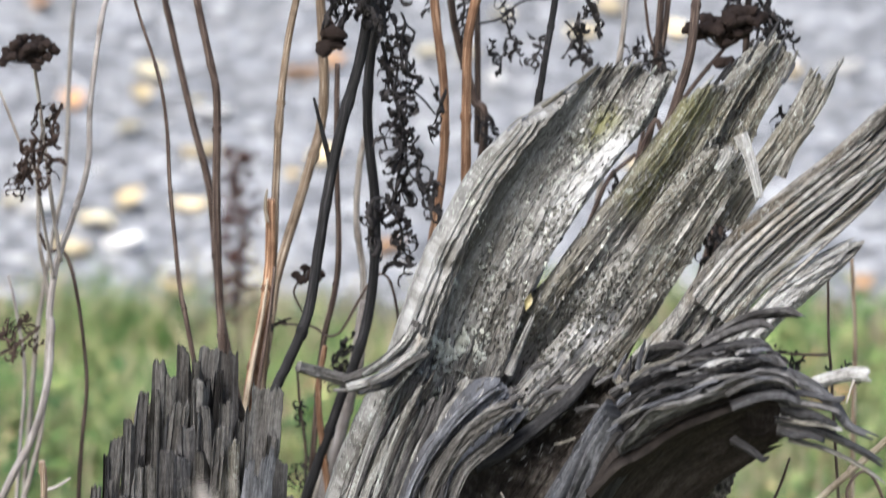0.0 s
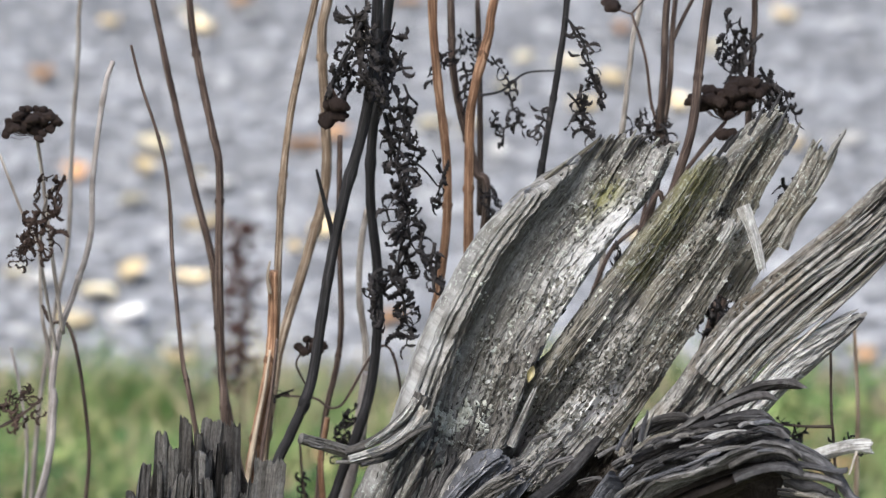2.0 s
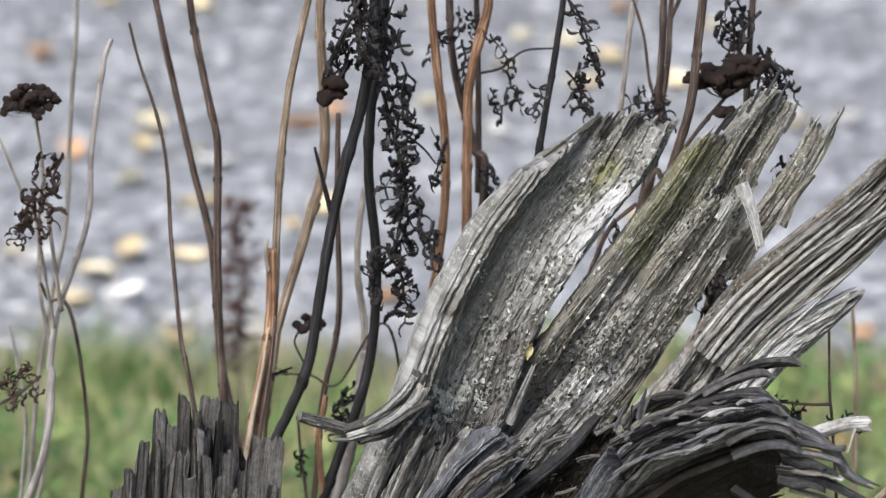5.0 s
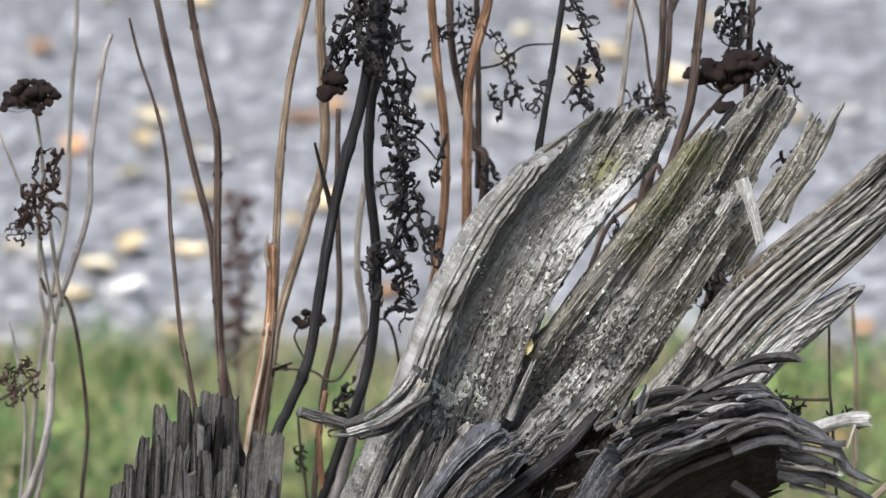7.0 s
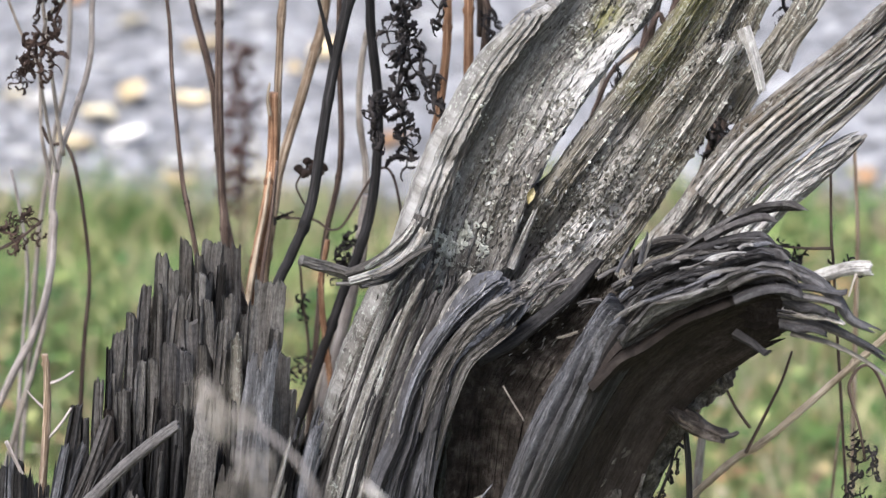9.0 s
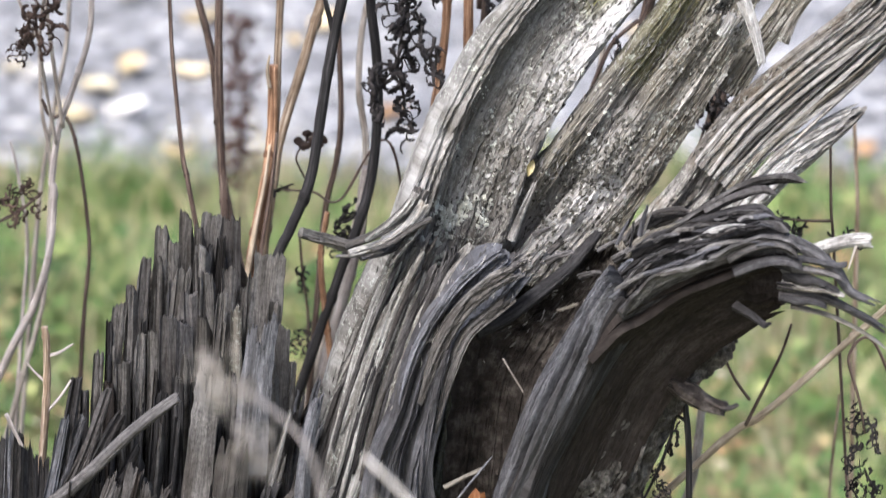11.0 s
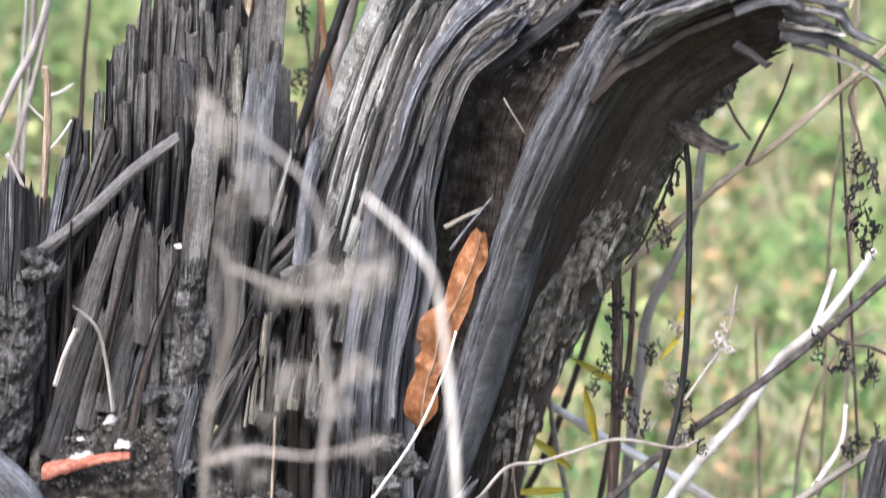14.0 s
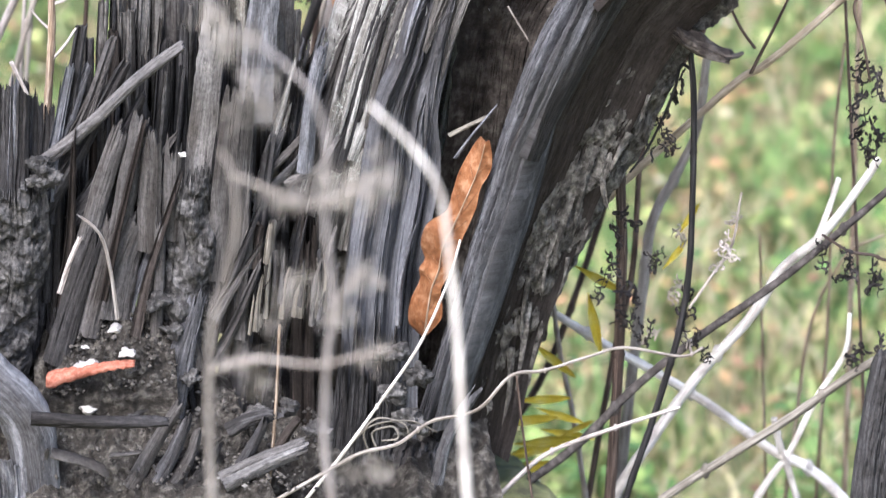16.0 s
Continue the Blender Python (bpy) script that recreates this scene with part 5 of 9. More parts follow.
for k in range(14):
    top = Vector([(-0.0994, 2.664, 0.3175)][0]).lerp(Vector([(-0.0504, 2.676, 0.3430)][0]), fill_rnd.random()) + Vector((0, fill_rnd.uniform(-0.02, 0.02), fill_rnd.uniform(-0.05, 0.02)))
    shard(1.0, (top.x - fill_rnd.uniform(0.01, 0.03), top.y, top.z - 0.10), 0.4, top, fill_rnd.uniform(0.005, 0.010), fill_rnd.choice((SILVER, PLATE, BLUEWOOD, PLATE)), 480 + k, 0.006)
for k, line in enumerate(([(-0.1154, 2.640, 0.2370), (-0.0975, 2.640, 0.2560), (-0.0762, 2.640, 0.2806)], [(-0.1120, 2.640, 0.2293), (-0.0906, 2.640, 0.2522), (-0.0743, 2.640, 0.2938)], [(-0.1014, 2.640, 0.2332), (-0.0801, 2.640, 0.2446), (-0.0658, 2.640, 0.2674)], [(-0.1193, 2.640, 0.2140), (-0.1081, 2.640, 0.2522), (-0.1008, 2.640, 0.2712)])):
    splinter(line, 0.006, 0.004, DARKWOOD if k % 2 else PLATE, 0.004, 500 + k)
splinter([(-0.2392, 2.580, 0.1849), (-0.2322, 2.580, 0.2058), (-0.2239, 2.580, 0.2259)], 0.003, 0.003, STEM_ASH, 0.002, 508)
splinter([(-0.2048, 2.592, 0.1622), (-0.2083, 2.592, 0.1967), (-0.2139, 2.592, 0.2195), (-0.2287, 2.592, 0.2346)], 0.0025, 0.0015, STEM_GREY, 0.002, 509)
splinter([(-0.2554, 2.538, 0.1192), (-0.2107, 2.541, 0.1150), (-0.1658, 2.544, 0.1148)], 0.008, 0.006, DARKWOOD, 0.008, 510, name="fallen_stick", cols=18)
splinter([(-0.2881, 2.562, 0.1377), (-0.2679, 2.562, 0.1184), (-0.2583, 2.562, 0.0951), (-0.2547, 2.562, 0.0481)], 0.034, 0.028, BLUEWOOD, 0.02, 511, name="fallen_rib", cols=30)
for k, line in enumerate(([(-0.2560, 2.556, 0.0472), (-0.2542, 2.556, 0.0786), (-0.2523, 2.556, 0.0922)], [(-0.2736, 2.556, 0.0472), (-0.2732, 2.556, 0.0747), (-0.2739, 2.556, 0.0844)], [(-0.2648, 2.556, 0.0472), (-0.2637, 2.556, 0.0668), (-0.2618, 2.556, 0.0805)])):
    shard(1.0, line[0], 0.9, line[2], 0.011, BLUEWOOD if k else PLATE, 515 + k)
# rotten, crumbling parts of the wall
board("rotten_wall", [(-0.3024, 2.616, 0.0845), (-0.2962, 2.616, 0.1473), (-0.2921, 2.616, 0.2052), (-0.2885, 2.616, 0.2509)], [(-0.2663, 2.619, 0.0831), (-0.2584, 2.619, 0.1459), (-0.2474, 2.619, 0.1962), (-0.2505, 2.619, 0.2496)], CRUMBLE, thick=0.02, bulge=0.012, rag=0.12, strands=9, seed=530, cols=90, rows=150, ridge=0.0004, crack=0.0006, edge=0.10, lump=0.011,
      label="crumbling dark grey rotten wood")
board("rotten_ridge", [(-0.1838, 2.619, 0.0989), (-0.1796, 2.622, 0.1601), (-0.1750, 2.625, 0.2090), (-0.1654, 2.628, 0.2534)], [(-0.1613, 2.619, 0.0989), (-0.1473, 2.623, 0.1519), (-0.1418, 2.627, 0.2043), (-0.1427, 2.631, 0.2560)], CRUMBLE, thick=0.02, bulge=0.010, rag=0.15, strands=7, seed=533, cols=80, rows=150, ridge=0.0004, crack=0.0006, edge=0.12, lump=0.010,
      label="crumbling dark grey rotten wood")
# dark ragged board laid over the lower column in place of its shade
board("column_foot", [(-0.0879, 2.625, -0.0082), (-0.0775, 2.633, 0.0686), (-0.0704, 2.640, 0.1520)], [(-0.0318, 2.628, -0.0098), (-0.0323, 2.636, 0.0672), (-0.0306, 2.643, 0.1585)], DARKWOOD, thick=0.02, bulge=0.010, rag=0.45, strands=16, seed=537, cols=110, rows=140, ridge=0.0016, crack=0.005, edge=0.05, lump=0.001,
      label="dark ragged board standing for shade on the column's foot")
for k, (line, w0, w1, m) in enumerate((
        ([(-0.2242, 2.622, 0.2026), (-0.2124, 2.622, 0.2446), (-0.1980, 2.622, 0.2860)], 0.014, 0.011, PLATE), ([(-0.2070, 2.623, 0.1944), (-0.1968, 2.623, 0.2441), (-0.1868, 2.623, 0.2912)], 0.014, 0.012, PLATE), ([(-0.1864, 2.621, 0.1954), (-0.1846, 2.621, 0.2375), (-0.1820, 2.621, 0.2828)], 0.017, 0.013, PLATE), ([(-0.1715, 2.622, 0.2026), (-0.1707, 2.622, 0.2370), (-0.1680, 2.622, 0.2785)], 0.014, 0.010, PLATE),
        ([(-0.1388, 2.625, 0.1743), (-0.1340, 2.625, 0.2433), (-0.1257, 2.625, 0.3147)], 0.026, 0.020, PLATE), ([(-0.1640, 2.646, 0.1500), (-0.1538, 2.642, 0.2522), (-0.1473, 2.640, 0.3088), (-0.1393, 2.640, 0.3645)], 0.020, 0.016, SHARD), ([(-0.1200, 2.640, 0.2750), (-0.1157, 2.640, 0.3275), (-0.1078, 2.640, 0.3865)], 0.022, 0.018, BLUEWOOD), ([(-0.0887, 2.634, 0.2433), (-0.0836, 2.634, 0.2925), (-0.0755, 2.634, 0.3335)], 0.010, 0.007, BLUEWOOD),
        ([(-0.2467, 2.613, 0.1214), (-0.2320, 2.618, 0.1699), (-0.2158, 2.622, 0.2255)], 0.017, 0.013, DARKWOOD), ([(-0.2258, 2.616, 0.1395), (-0.2148, 2.620, 0.1840), (-0.2044, 2.625, 0.2262)], 0.014, 0.012, PLATE),
        ([(-0.2097, 2.619, 0.1498), (-0.2018, 2.622, 0.1872), (-0.1887, 2.625, 0.2224)], 0.022, 0.018, PLATE), ([(-0.1832, 2.610, 0.1306), (-0.1805, 2.615, 0.1790), (-0.1777, 2.619, 0.2306)], 0.0075, 0.007, PLATE),
        ([(-0.1767, 2.604, 0.0904), (-0.1661, 2.609, 0.1313), (-0.1533, 2.613, 0.1778)], 0.022, 0.009, BLUEWOOD), ([(-0.1993, 2.598, 0.0932), (-0.1860, 2.598, 0.1011), (-0.1772, 2.598, 0.1148)], 0.008, 0.004, DARKWOOD),
        ([(-0.1980, 2.562, 0.0599), (-0.1820, 2.571, 0.0868), (-0.1625, 2.580, 0.1156)], 0.010, 0.007, PLATE), ([(-0.1858, 2.562, 0.0560), (-0.1716, 2.571, 0.0790), (-0.1591, 2.580, 0.1078)], 0.012, 0.006, DARKWOOD),
        ([(-0.1756, 2.568, 0.0529), (-0.1614, 2.574, 0.0736), (-0.1541, 2.580, 0.0981)], 0.010, 0.005, PLATE), ([(-0.1615, 2.568, 0.0529), (-0.1509, 2.574, 0.0696), (-0.1420, 2.580, 0.0863)], 0.010, 0.006, DARKWOOD),
        ([(-0.1399, 2.562, 0.0638), (-0.1118, 2.568, 0.0758), (-0.0801, 2.574, 0.0873)], 0.014, 0.012, PLATE), ([(-0.1366, 2.580, 0.0902), (-0.1224, 2.580, 0.0981), (-0.1012, 2.580, 0.1039)], 0.010, 0.006, DARKWOOD),
        ([(-0.1297, 2.574, 0.0696), (-0.1188, 2.574, 0.0893), (-0.1115, 2.574, 0.1049)], 0.008, 0.005, DARKWOOD), ([(-0.1085, 2.574, 0.0697), (-0.1012, 2.574, 0.0893), (-0.0905, 2.574, 0.1049)], 0.008, 0.004, BROWNWOOD),
        ([(-0.2453, 2.550, 0.0893), (-0.2263, 2.550, 0.0835), (-0.2056, 2.550, 0.0738)], 0.004, 0.003, PLATE), ([(-0.2086, 2.550, 0.0886), (-0.1982, 2.550, 0.0894), (-0.1876, 2.550, 0.0913)], 0.003, 0.002, PLATE),
        ([(-0.1256, 2.625, 0.1820), (-0.1238, 2.625, 0.2013), (-0.1223, 2.625, 0.2090)], 0.006, 0.005, SHARD), ([(-0.1192, 2.625, 0.1820), (-0.1174, 2.625, 0.2051), (-0.1159, 2.625, 0.2128)], 0.006, 0.005, BROWNWOOD), ([(-0.1128, 2.625, 0.1859), (-0.1104, 2.625, 0.2051), (-0.1088, 2.625, 0.2166)], 0.006, 0.004, STEM_TWIG),
        ([(-0.0313, 2.640, 0.1363), (-0.0294, 2.640, 0.1676), (-0.0187, 2.640, 0.2140)], 0.004, 0.003, BLUEWOOD), ([(-0.0063, 2.580, 0.0548), (0.0008, 2.580, 0.0864), (0.0218, 2.580, 0.1254)], 0.008, 0.006, BLUEWOOD))):
    splinter(line, w0, w1, m, 0.007, 540 + k, name="shard", cols=24, rows=60, rag=0.2, strands=4, ridge=0.0007, crack=0.0014, twist=0.3 * math.sin(k * 2.1))
for k, line in enumerate(([(-0.0487, 2.580, 0.0746), (-0.0521, 2.580, 0.0903), (-0.0432, 2.580, 0.1000), (-0.0274, 2.580, 0.0961), (-0.0239, 2.580, 0.0864)], [(-0.0451, 2.580, 0.0805), (-0.0468, 2.580, 0.0903), (-0.0344, 2.580, 0.0942), (-0.0310, 2.580, 0.0863), (-0.0415, 2.580, 0.0844)], [(-0.0663, 2.580, 0.0746), (-0.0485, 2.580, 0.0942), (-0.0239, 2.580, 0.0981), (-0.0063, 2.580, 0.0903)])):
    part("root_fibre", tube_mesh("root_fibre", line, 0.0008, 0.0005, 40, 6, 0, k, origin=BASE, rough=0.3), STEM_TWIG, stump)
sliver_rnd = random.Random(88)
for k in range(26):
    a = Vector((-0.1265, 2.615, 0.1478)).lerp(Vector((-0.0718, 2.625, 0.1588)), sliver_rnd.random()) + Vector((0, sliver_rnd.uniform(-0.006, 0.012), sliver_rnd.uniform(-0.012, 0.012)))
    tall = sliver_rnd.uniform(0.018, 0.05)
    splinter([a, a + Vector((0.002, 0, tall * 0.5)), a + Vector((sliver_rnd.uniform(-0.002, 0.008), 0, tall))], sliver_rnd.uniform(0.002, 0.0045), 0.001, sliver_rnd.choice((SHARD, BROWNWOOD, DARKWOOD, STEM_TWIG)), 0.003, 950 + k,
             name="upright_strip", cols=10, rows=24, rag=0.2, strands=3, twist=sliver_rnd.uniform(-0.6, 0.6))
board("root_foot", [(-0.0917, 2.628, -0.0280), (-0.0697, 2.640, 0.0228), (-0.0551, 2.652, 0.0573)], [(0.0248, 2.640, -0.0343), (0.0137, 2.652, 0.0169), (0.0101, 2.664, 0.0515)], DARKWOOD, seed=520, thick=0.05, bulge=0.03, cols=60, rows=60, rag=0.1, ridge=0.004)


def mound(name, corners, mat, amp, seed, n=70):
    a, b, c, d = [Vector(q) for q in corners]
    verts, faces = [], []
    for i in range(n):
        for j in range(n):
            u, w = j / (n - 1), i / (n - 1)
            p = a.lerp(b, u).lerp(c.lerp(d, u), w)
            h = amp * (N((p.x * 22, p.y * 22, seed)) + 0.6 * N((p.x * 70, p.z * 70, seed + 2)) + 0.45 * N((p.x * 190, p.z * 190, seed + 4)))
            verts.append(p + Vector((0, -0.7 * h, h)))
    for i in range(n - 1):
        for j in range(n - 1):
            q = i * n + j
            faces.append((q, q + 1, q + n + 1, q + n))
    rim = [j for j in range(n)] + [i * n + n - 1 for i in range(1, n)] + [n * n - 1 - j for j in range(1, n)] + [(n - 1 - i) * n for i in range(1, n - 1)]
    k = len(verts)
    for q in rim:
        verts.append((verts[q][0], verts[q][1] + 0.06, min(verts[q][2], 0.0) - 0.02))
    for q in range(len(rim)):
        r = (q + 1) % len(rim)
        faces.append((rim[q], k + q, k + r, rim[r]))
    return mesh_from(name, verts, faces, origin=BASE)


part("humus", mound("humus", [(-0.3079, 2.574, 0.0261), (-0.2582, 2.574, 0.0261)] + [(-0.3097, 2.640, 0.1363), (-0.2531, 2.640, 0.1205)], DIRT, 0.008, 13), DIRT, stump, "dark crumbling humus in the hollow")
part("humus", mound("humus", [(-0.2566, 2.589, 0.1054), (-0.1683, 2.589, 0.1132)] + [(-0.2267, 2.631, 0.1443), (-0.1731, 2.631, 0.1561)], DIRT, 0.008, 15), DIRT, stump, "dark crumbling humus in the hollow")
part("humus", mound("humus", [(-0.2622, 2.544, 0.0415), (-0.1009, 2.544, 0.0416)] + [(-0.2598, 2.640, 0.1324), (-0.1391, 2.640, 0.1008)], DIRT, 0.010, 3), DIRT, stump, "dark crumbling humus in the hollow")
part("humus", mound("humus", [(-0.0803, 2.556, 0.0275), (-0.0027, 2.556, 0.0275)] + [(-0.0714, 2.640, 0.0570), (-0.0136, 2.640, 0.0530)], DIRT, 0.010, 7), DIRT, stump, "dark crumbling humus in the hollow")
part("humus", mound("humus", [(-0.0314, 2.592, 0.0129), (0.0401, 2.592, 0.0129)] + [(-0.0247, 2.676, 0.0798), (0.0227, 2.676, 0.0637)], DIRT, 0.010, 5), DIRT, stump, "dark crumbling humus in the hollow")
part("humus", mound("humus", [(-0.1521, 2.580, 0.0230), (-0.0597, 2.580, 0.0230)] + [(-0.1401, 2.652, 0.0752), (-0.0715, 2.652, 0.0672)], DIRT, 0.012, 9), DIRT, stump, "dark crumbling humus in the hollow")


# loose fibres along the broken ends
hair = random.Random(12)
for ends, way, count in (([(0.0510, 2.735, 0.5593), (0.0961, 2.735, 0.5956)], (0.75, 0, 0.66), 16), ([(0.0967, 2.750, 0.5914), (0.1422, 2.750, 0.5896)], (0.6, 0, 0.8), 14), ([(0.1565, 2.750, 0.5751), (0.2066, 2.750, 0.6114)], (0.55, 0, 0.8), 16), ([(0.2065, 2.750, 0.6150), (0.2193, 2.750, 0.5914)], (0.5, 0, 0.85), 8),
                         ([(0.2268, 2.755, 0.5846), (0.2484, 2.755, 0.5919)], (0.45, 0, 0.9), 10), ([(0.2448, 2.688, 0.4845), (0.2601, 2.688, 0.4954)], (0.8, 0, 0.5), 5),
                         ([(0.2037, 2.580, 0.4437), (0.2147, 2.580, 0.4079)], (0.9, -0.1, -0.25), 16), ([(0.1086, 2.640, 0.4372), (0.1359, 2.640, 0.4444)], (0.3, 0, 0.9), 8), ([(-0.0995, 2.664, 0.3100), (-0.0784, 2.664, 0.3175)], (0.15, 0, 1), 8)):
    for k in range(count // 2):
        p = Vector(ends[0]).lerp(Vector(ends[1]), hair.random()) + Vector((0, hair.uniform(-0.004, 0.004), hair.uniform(-0.004, 0.002)))
        d = (Vector(way) + Vector((hair.uniform(-0.2, 0.2), 0, hair.uniform(-0.2, 0.2)))).normalized()
        e = p + d * hair.uniform(0.003, 0.010)
        splinter([p - d * 0.012, p, p.lerp(e, 0.6) + Vector((hair.uniform(-0.001, 0.001), 0, 0)), e], hair.uniform(0.0016, 0.0034), 0.0009, hair.choice((BLUEWOOD, DARKWOOD) if p.z < 0.36 else (SILVER, OLIVE, BLUEWOOD, DARKWOOD)), 0.0015, 700 + k + hair.randint(0, 900), name="fibre", cols=6, rows=12)


# crusts of lichen on the slabs
def lichen(boards, spots, seed, mat, name, label):
    rnd = random.Random(seed)
    verts, faces = [], []
    for (x, y, z), spread, count in spots:
        for k in range(count):
            if k % 5 == 0:
                clump = Vector((x + rnd.gauss(0, spread) * 0.7, y - 0.05, z + rnd.gauss(0, spread)))
            q = clump + Vector((rnd.gauss(0, 0.0016), 0, rnd.gauss(0, 0.0022))) - Vector(BASE)
            best = None
            for ob in boards:
                ok, at, nrm, _ = ob.ray_cast(q, (0, 1, -0.3))
                if ok and (best is None or at.y < best[0].y):
                    best = (at, nrm)
            if not best:
                continue
            at, nrm = best
            a = nrm.cross(Vector((0, 0, 1))).normalized()
            c = nrm.cross(a)
            r = rnd.uniform(0.0005, 0.0019) * (1.2 if spread < 0.01 else 0.7)
            k = len(verts)
            turn = rnd.random() * 6
            for ring, h in ((1.0, -0.0004), (0.8, 0.0007), (0.35, 0.0003)):
                for j in range(7):
                    an = turn + j * 0.8976
                    rr = r * ring * (0.55 + 0.8 * abs(math.sin(an * 1.7 + k)))
                    verts.append(at + a * math.cos(an) * rr + c * math.sin(an) * rr + nrm * h)
            for ring in range(2):
                for j in range(7):
                    j2 = (j + 1) % 7
                    faces.append((k + ring * 7 + j, k + ring * 7 + j2, k + ring * 7 + 7 + j2, k + ring * 7 + 7 + j))
            faces.append(tuple(k + 14 + j for j in range(7)))
    me = mesh_from(name, verts, faces)
    ob = part(name, me, mat, stump, label)
    ob["kind"] = "stuff"


bpy.context.view_layer.update()
slabs = [ob for ob in stump.children if ob.name.split(".")[0] in ("tall_slab", "middle_slab")]
MAIN_SPOTS = [(0.0011, 2.688, 0.4421), (0.0105, 2.688, 0.4458), (0.0052, 2.688, 0.4348), (-0.0035, 2.688, 0.4237), (-0.0035, 2.688, 0.4089), (0.0233, 2.688, 0.4477), (0.0248, 2.688, 0.4374)]
lichen(slabs, [(p, 0.0048, 40) for p in MAIN_SPOTS[:3]] + [(p, 0.003, 18) for p in MAIN_SPOTS[3:]] + [(p, 0.03, 40) for p in [(0.0264, 2.688, 0.4735), (0.0956, 2.688, 0.4954), (0.0752, 2.688, 0.4516), (0.1057, 2.688, 0.5244), (0.0401, 2.688, 0.5244), (0.0754, 2.688, 0.4222)]], 6, LICHEN, "lichen", "pale grey-green lichen crusts")


def flakes(boards, areas, seed):
    """Loose slivers and chips that still cling to the wood along its grain."""
    rnd = random.Random(seed)
    verts, faces = [], []
    for (c0, c1), way, count in areas:
        for _ in range(count):
            q = Vector(c0).lerp(Vector(c1), rnd.random()) + Vector((rnd.gauss(0, 0.02), -0.08, rnd.gauss(0, 0.02))) - Vector(BASE)
            best = None
            for ob in boards:
                ok, at, nrm, _ = ob.ray_cast(q, (0, 1, -0.3))
                if ok and (best is None or at.y < best[0].y):
                    best = (at, nrm)
            if not best:
                continue
            at, nrm = best
            d = (Vector(way) + Vector((rnd.gauss(0, 0.12), 0, rnd.gauss(0, 0.12)))).normalized()
            d = (d - nrm * d.dot(nrm)).normalized()
            w = nrm.cross(d) * rnd.uniform(0.0003, 0.0008)
            h = rnd.uniform(0.0018, 0.0075)
            lift = nrm * rnd.uniform(0.0006, 0.0022)
            k = len(verts)
            verts += [at - d * h * 0.5 - w * 0.3, at - d * h * 0.5 + w * 0.3, at + w, at - w, at + d * h * 0.5 + lift + w * 0.2, at + d * h * 0.5 + lift - w * 0.2, at + nrm * 0.0007, at + lift * 0.6]
            faces += [(k, k + 1, k + 6), (k + 1, k + 2, k + 6), (k + 3, k, k + 6), (k + 2, k + 4, k + 6), (k + 4, k + 5, k + 6), (k + 5, k + 3, k + 6), (k + 2, k + 7, k + 4), (k + 3, k + 5, k + 7)]
    me = mesh_from("wood_debris", verts, faces, smooth=False)
    ob = part("wood_debris", me, island_material("flake_mix", [(0.0, (0.03, 0.028, 0.025)), (0.45, (0.11, 0.104, 0.095)), (0.8, (0.22, 0.21, 0.195)), (1.0, (0.45, 0.44, 0.42))]), stump, "loose grey slivers clinging to the wood")
    ob["kind"] = "stuff"


def crust_flakes(boards, areas, seed):
    """Small crinkled scales of crustose lichen and loosened wood that stand off the surface."""
    rnd = random.Random(seed)
    verts, faces = [], []
    for c0, c1, spread, count in areas:
        for k in range(count):
            if k % 6 == 0:
                clump = Vector(c0).lerp(Vector(c1), rnd.random()) + Vector((rnd.gauss(0, spread), -0.08, rnd.gauss(0, spread)))
            q = clump + Vector((rnd.gauss(0, 0.0035), 0, rnd.gauss(0, 0.0045))) - Vector(BASE)
            best = None
            for ob in boards:
                ok, at, nrm, _ = ob.ray_cast(q, (0, 1, -0.3))
                if ok and (best is None or at.y < best[0].y):
                    best = (at, nrm)
            if not best:
                continue
            at, nrm = best
            d = (Vector((0.6, 0, 0.8)) + Vector((rnd.gauss(0, 0.5), 0, rnd.gauss(0, 0.5)))).normalized()
            d = (d - nrm * d.dot(nrm)).normalized()
            e = nrm.cross(d)
            r, lift = rnd.uniform(0.0006, 0.0019), rnd.uniform(0.0006, 0.0018)
            k0 = len(verts)
            verts.append(at + nrm * lift * 0.8)
            for j in range(6):
                an = j * 1.0472 + rnd.uniform(-0.3, 0.3)
                rr = r * rnd.uniform(0.6, 1.25)
                verts.append(at + d * math.cos(an) * rr * 1.3 + e * math.sin(an) * rr * 0.8 + nrm * (lift * rnd.uniform(0.1, 1.3)))
            verts.append(at - nrm * 0.0006)
            for j in range(6):
                faces += [(k0, k0 + 1 + j, k0 + 1 + (j + 1) % 6), (k0 + 7, k0 + 1 + (j + 1) % 6, k0 + 1 + j)]
    me = mesh_from("crust", verts, faces, smooth=False)
    ob = part("crust", me, island_material("crust_mix", [(0.0, (0.045, 0.042, 0.036)), (0.45, (0.13, 0.125, 0.105)), (0.85, (0.25, 0.245, 0.22)), (1.0, (0.44, 0.44, 0.41))], 0.95, 500.0, 0.1), stump, "flaking grey crusts on the weathered wood")
    ob["kind"] = "stuff"


flakes([ob for ob in stump.children if ob.name.split(".")[0] in ("tall_slab", "middle_slab", "right_slab", "front_column", "column_shoulder", "arch_flank", "bark_side", "rotten_lining")],
       (([(-0.0084, 2.700, 0.4106), (0.1158, 2.700, 0.5856)], (0.55, 0, 0.83), 500), ([(0.0513, 2.700, 0.3957), (0.1881, 2.700, 0.5856)], (0.6, 0, 0.8), 1300), ([(0.1552, 2.688, 0.4516), (0.2603, 2.688, 0.5532)], (0.75, 0, 0.65), 260),
        ([(-0.0645, 2.664, 0.3025), (-0.0082, 2.664, 0.4032)], (0.35, 0, 0.93), 160)), 3)


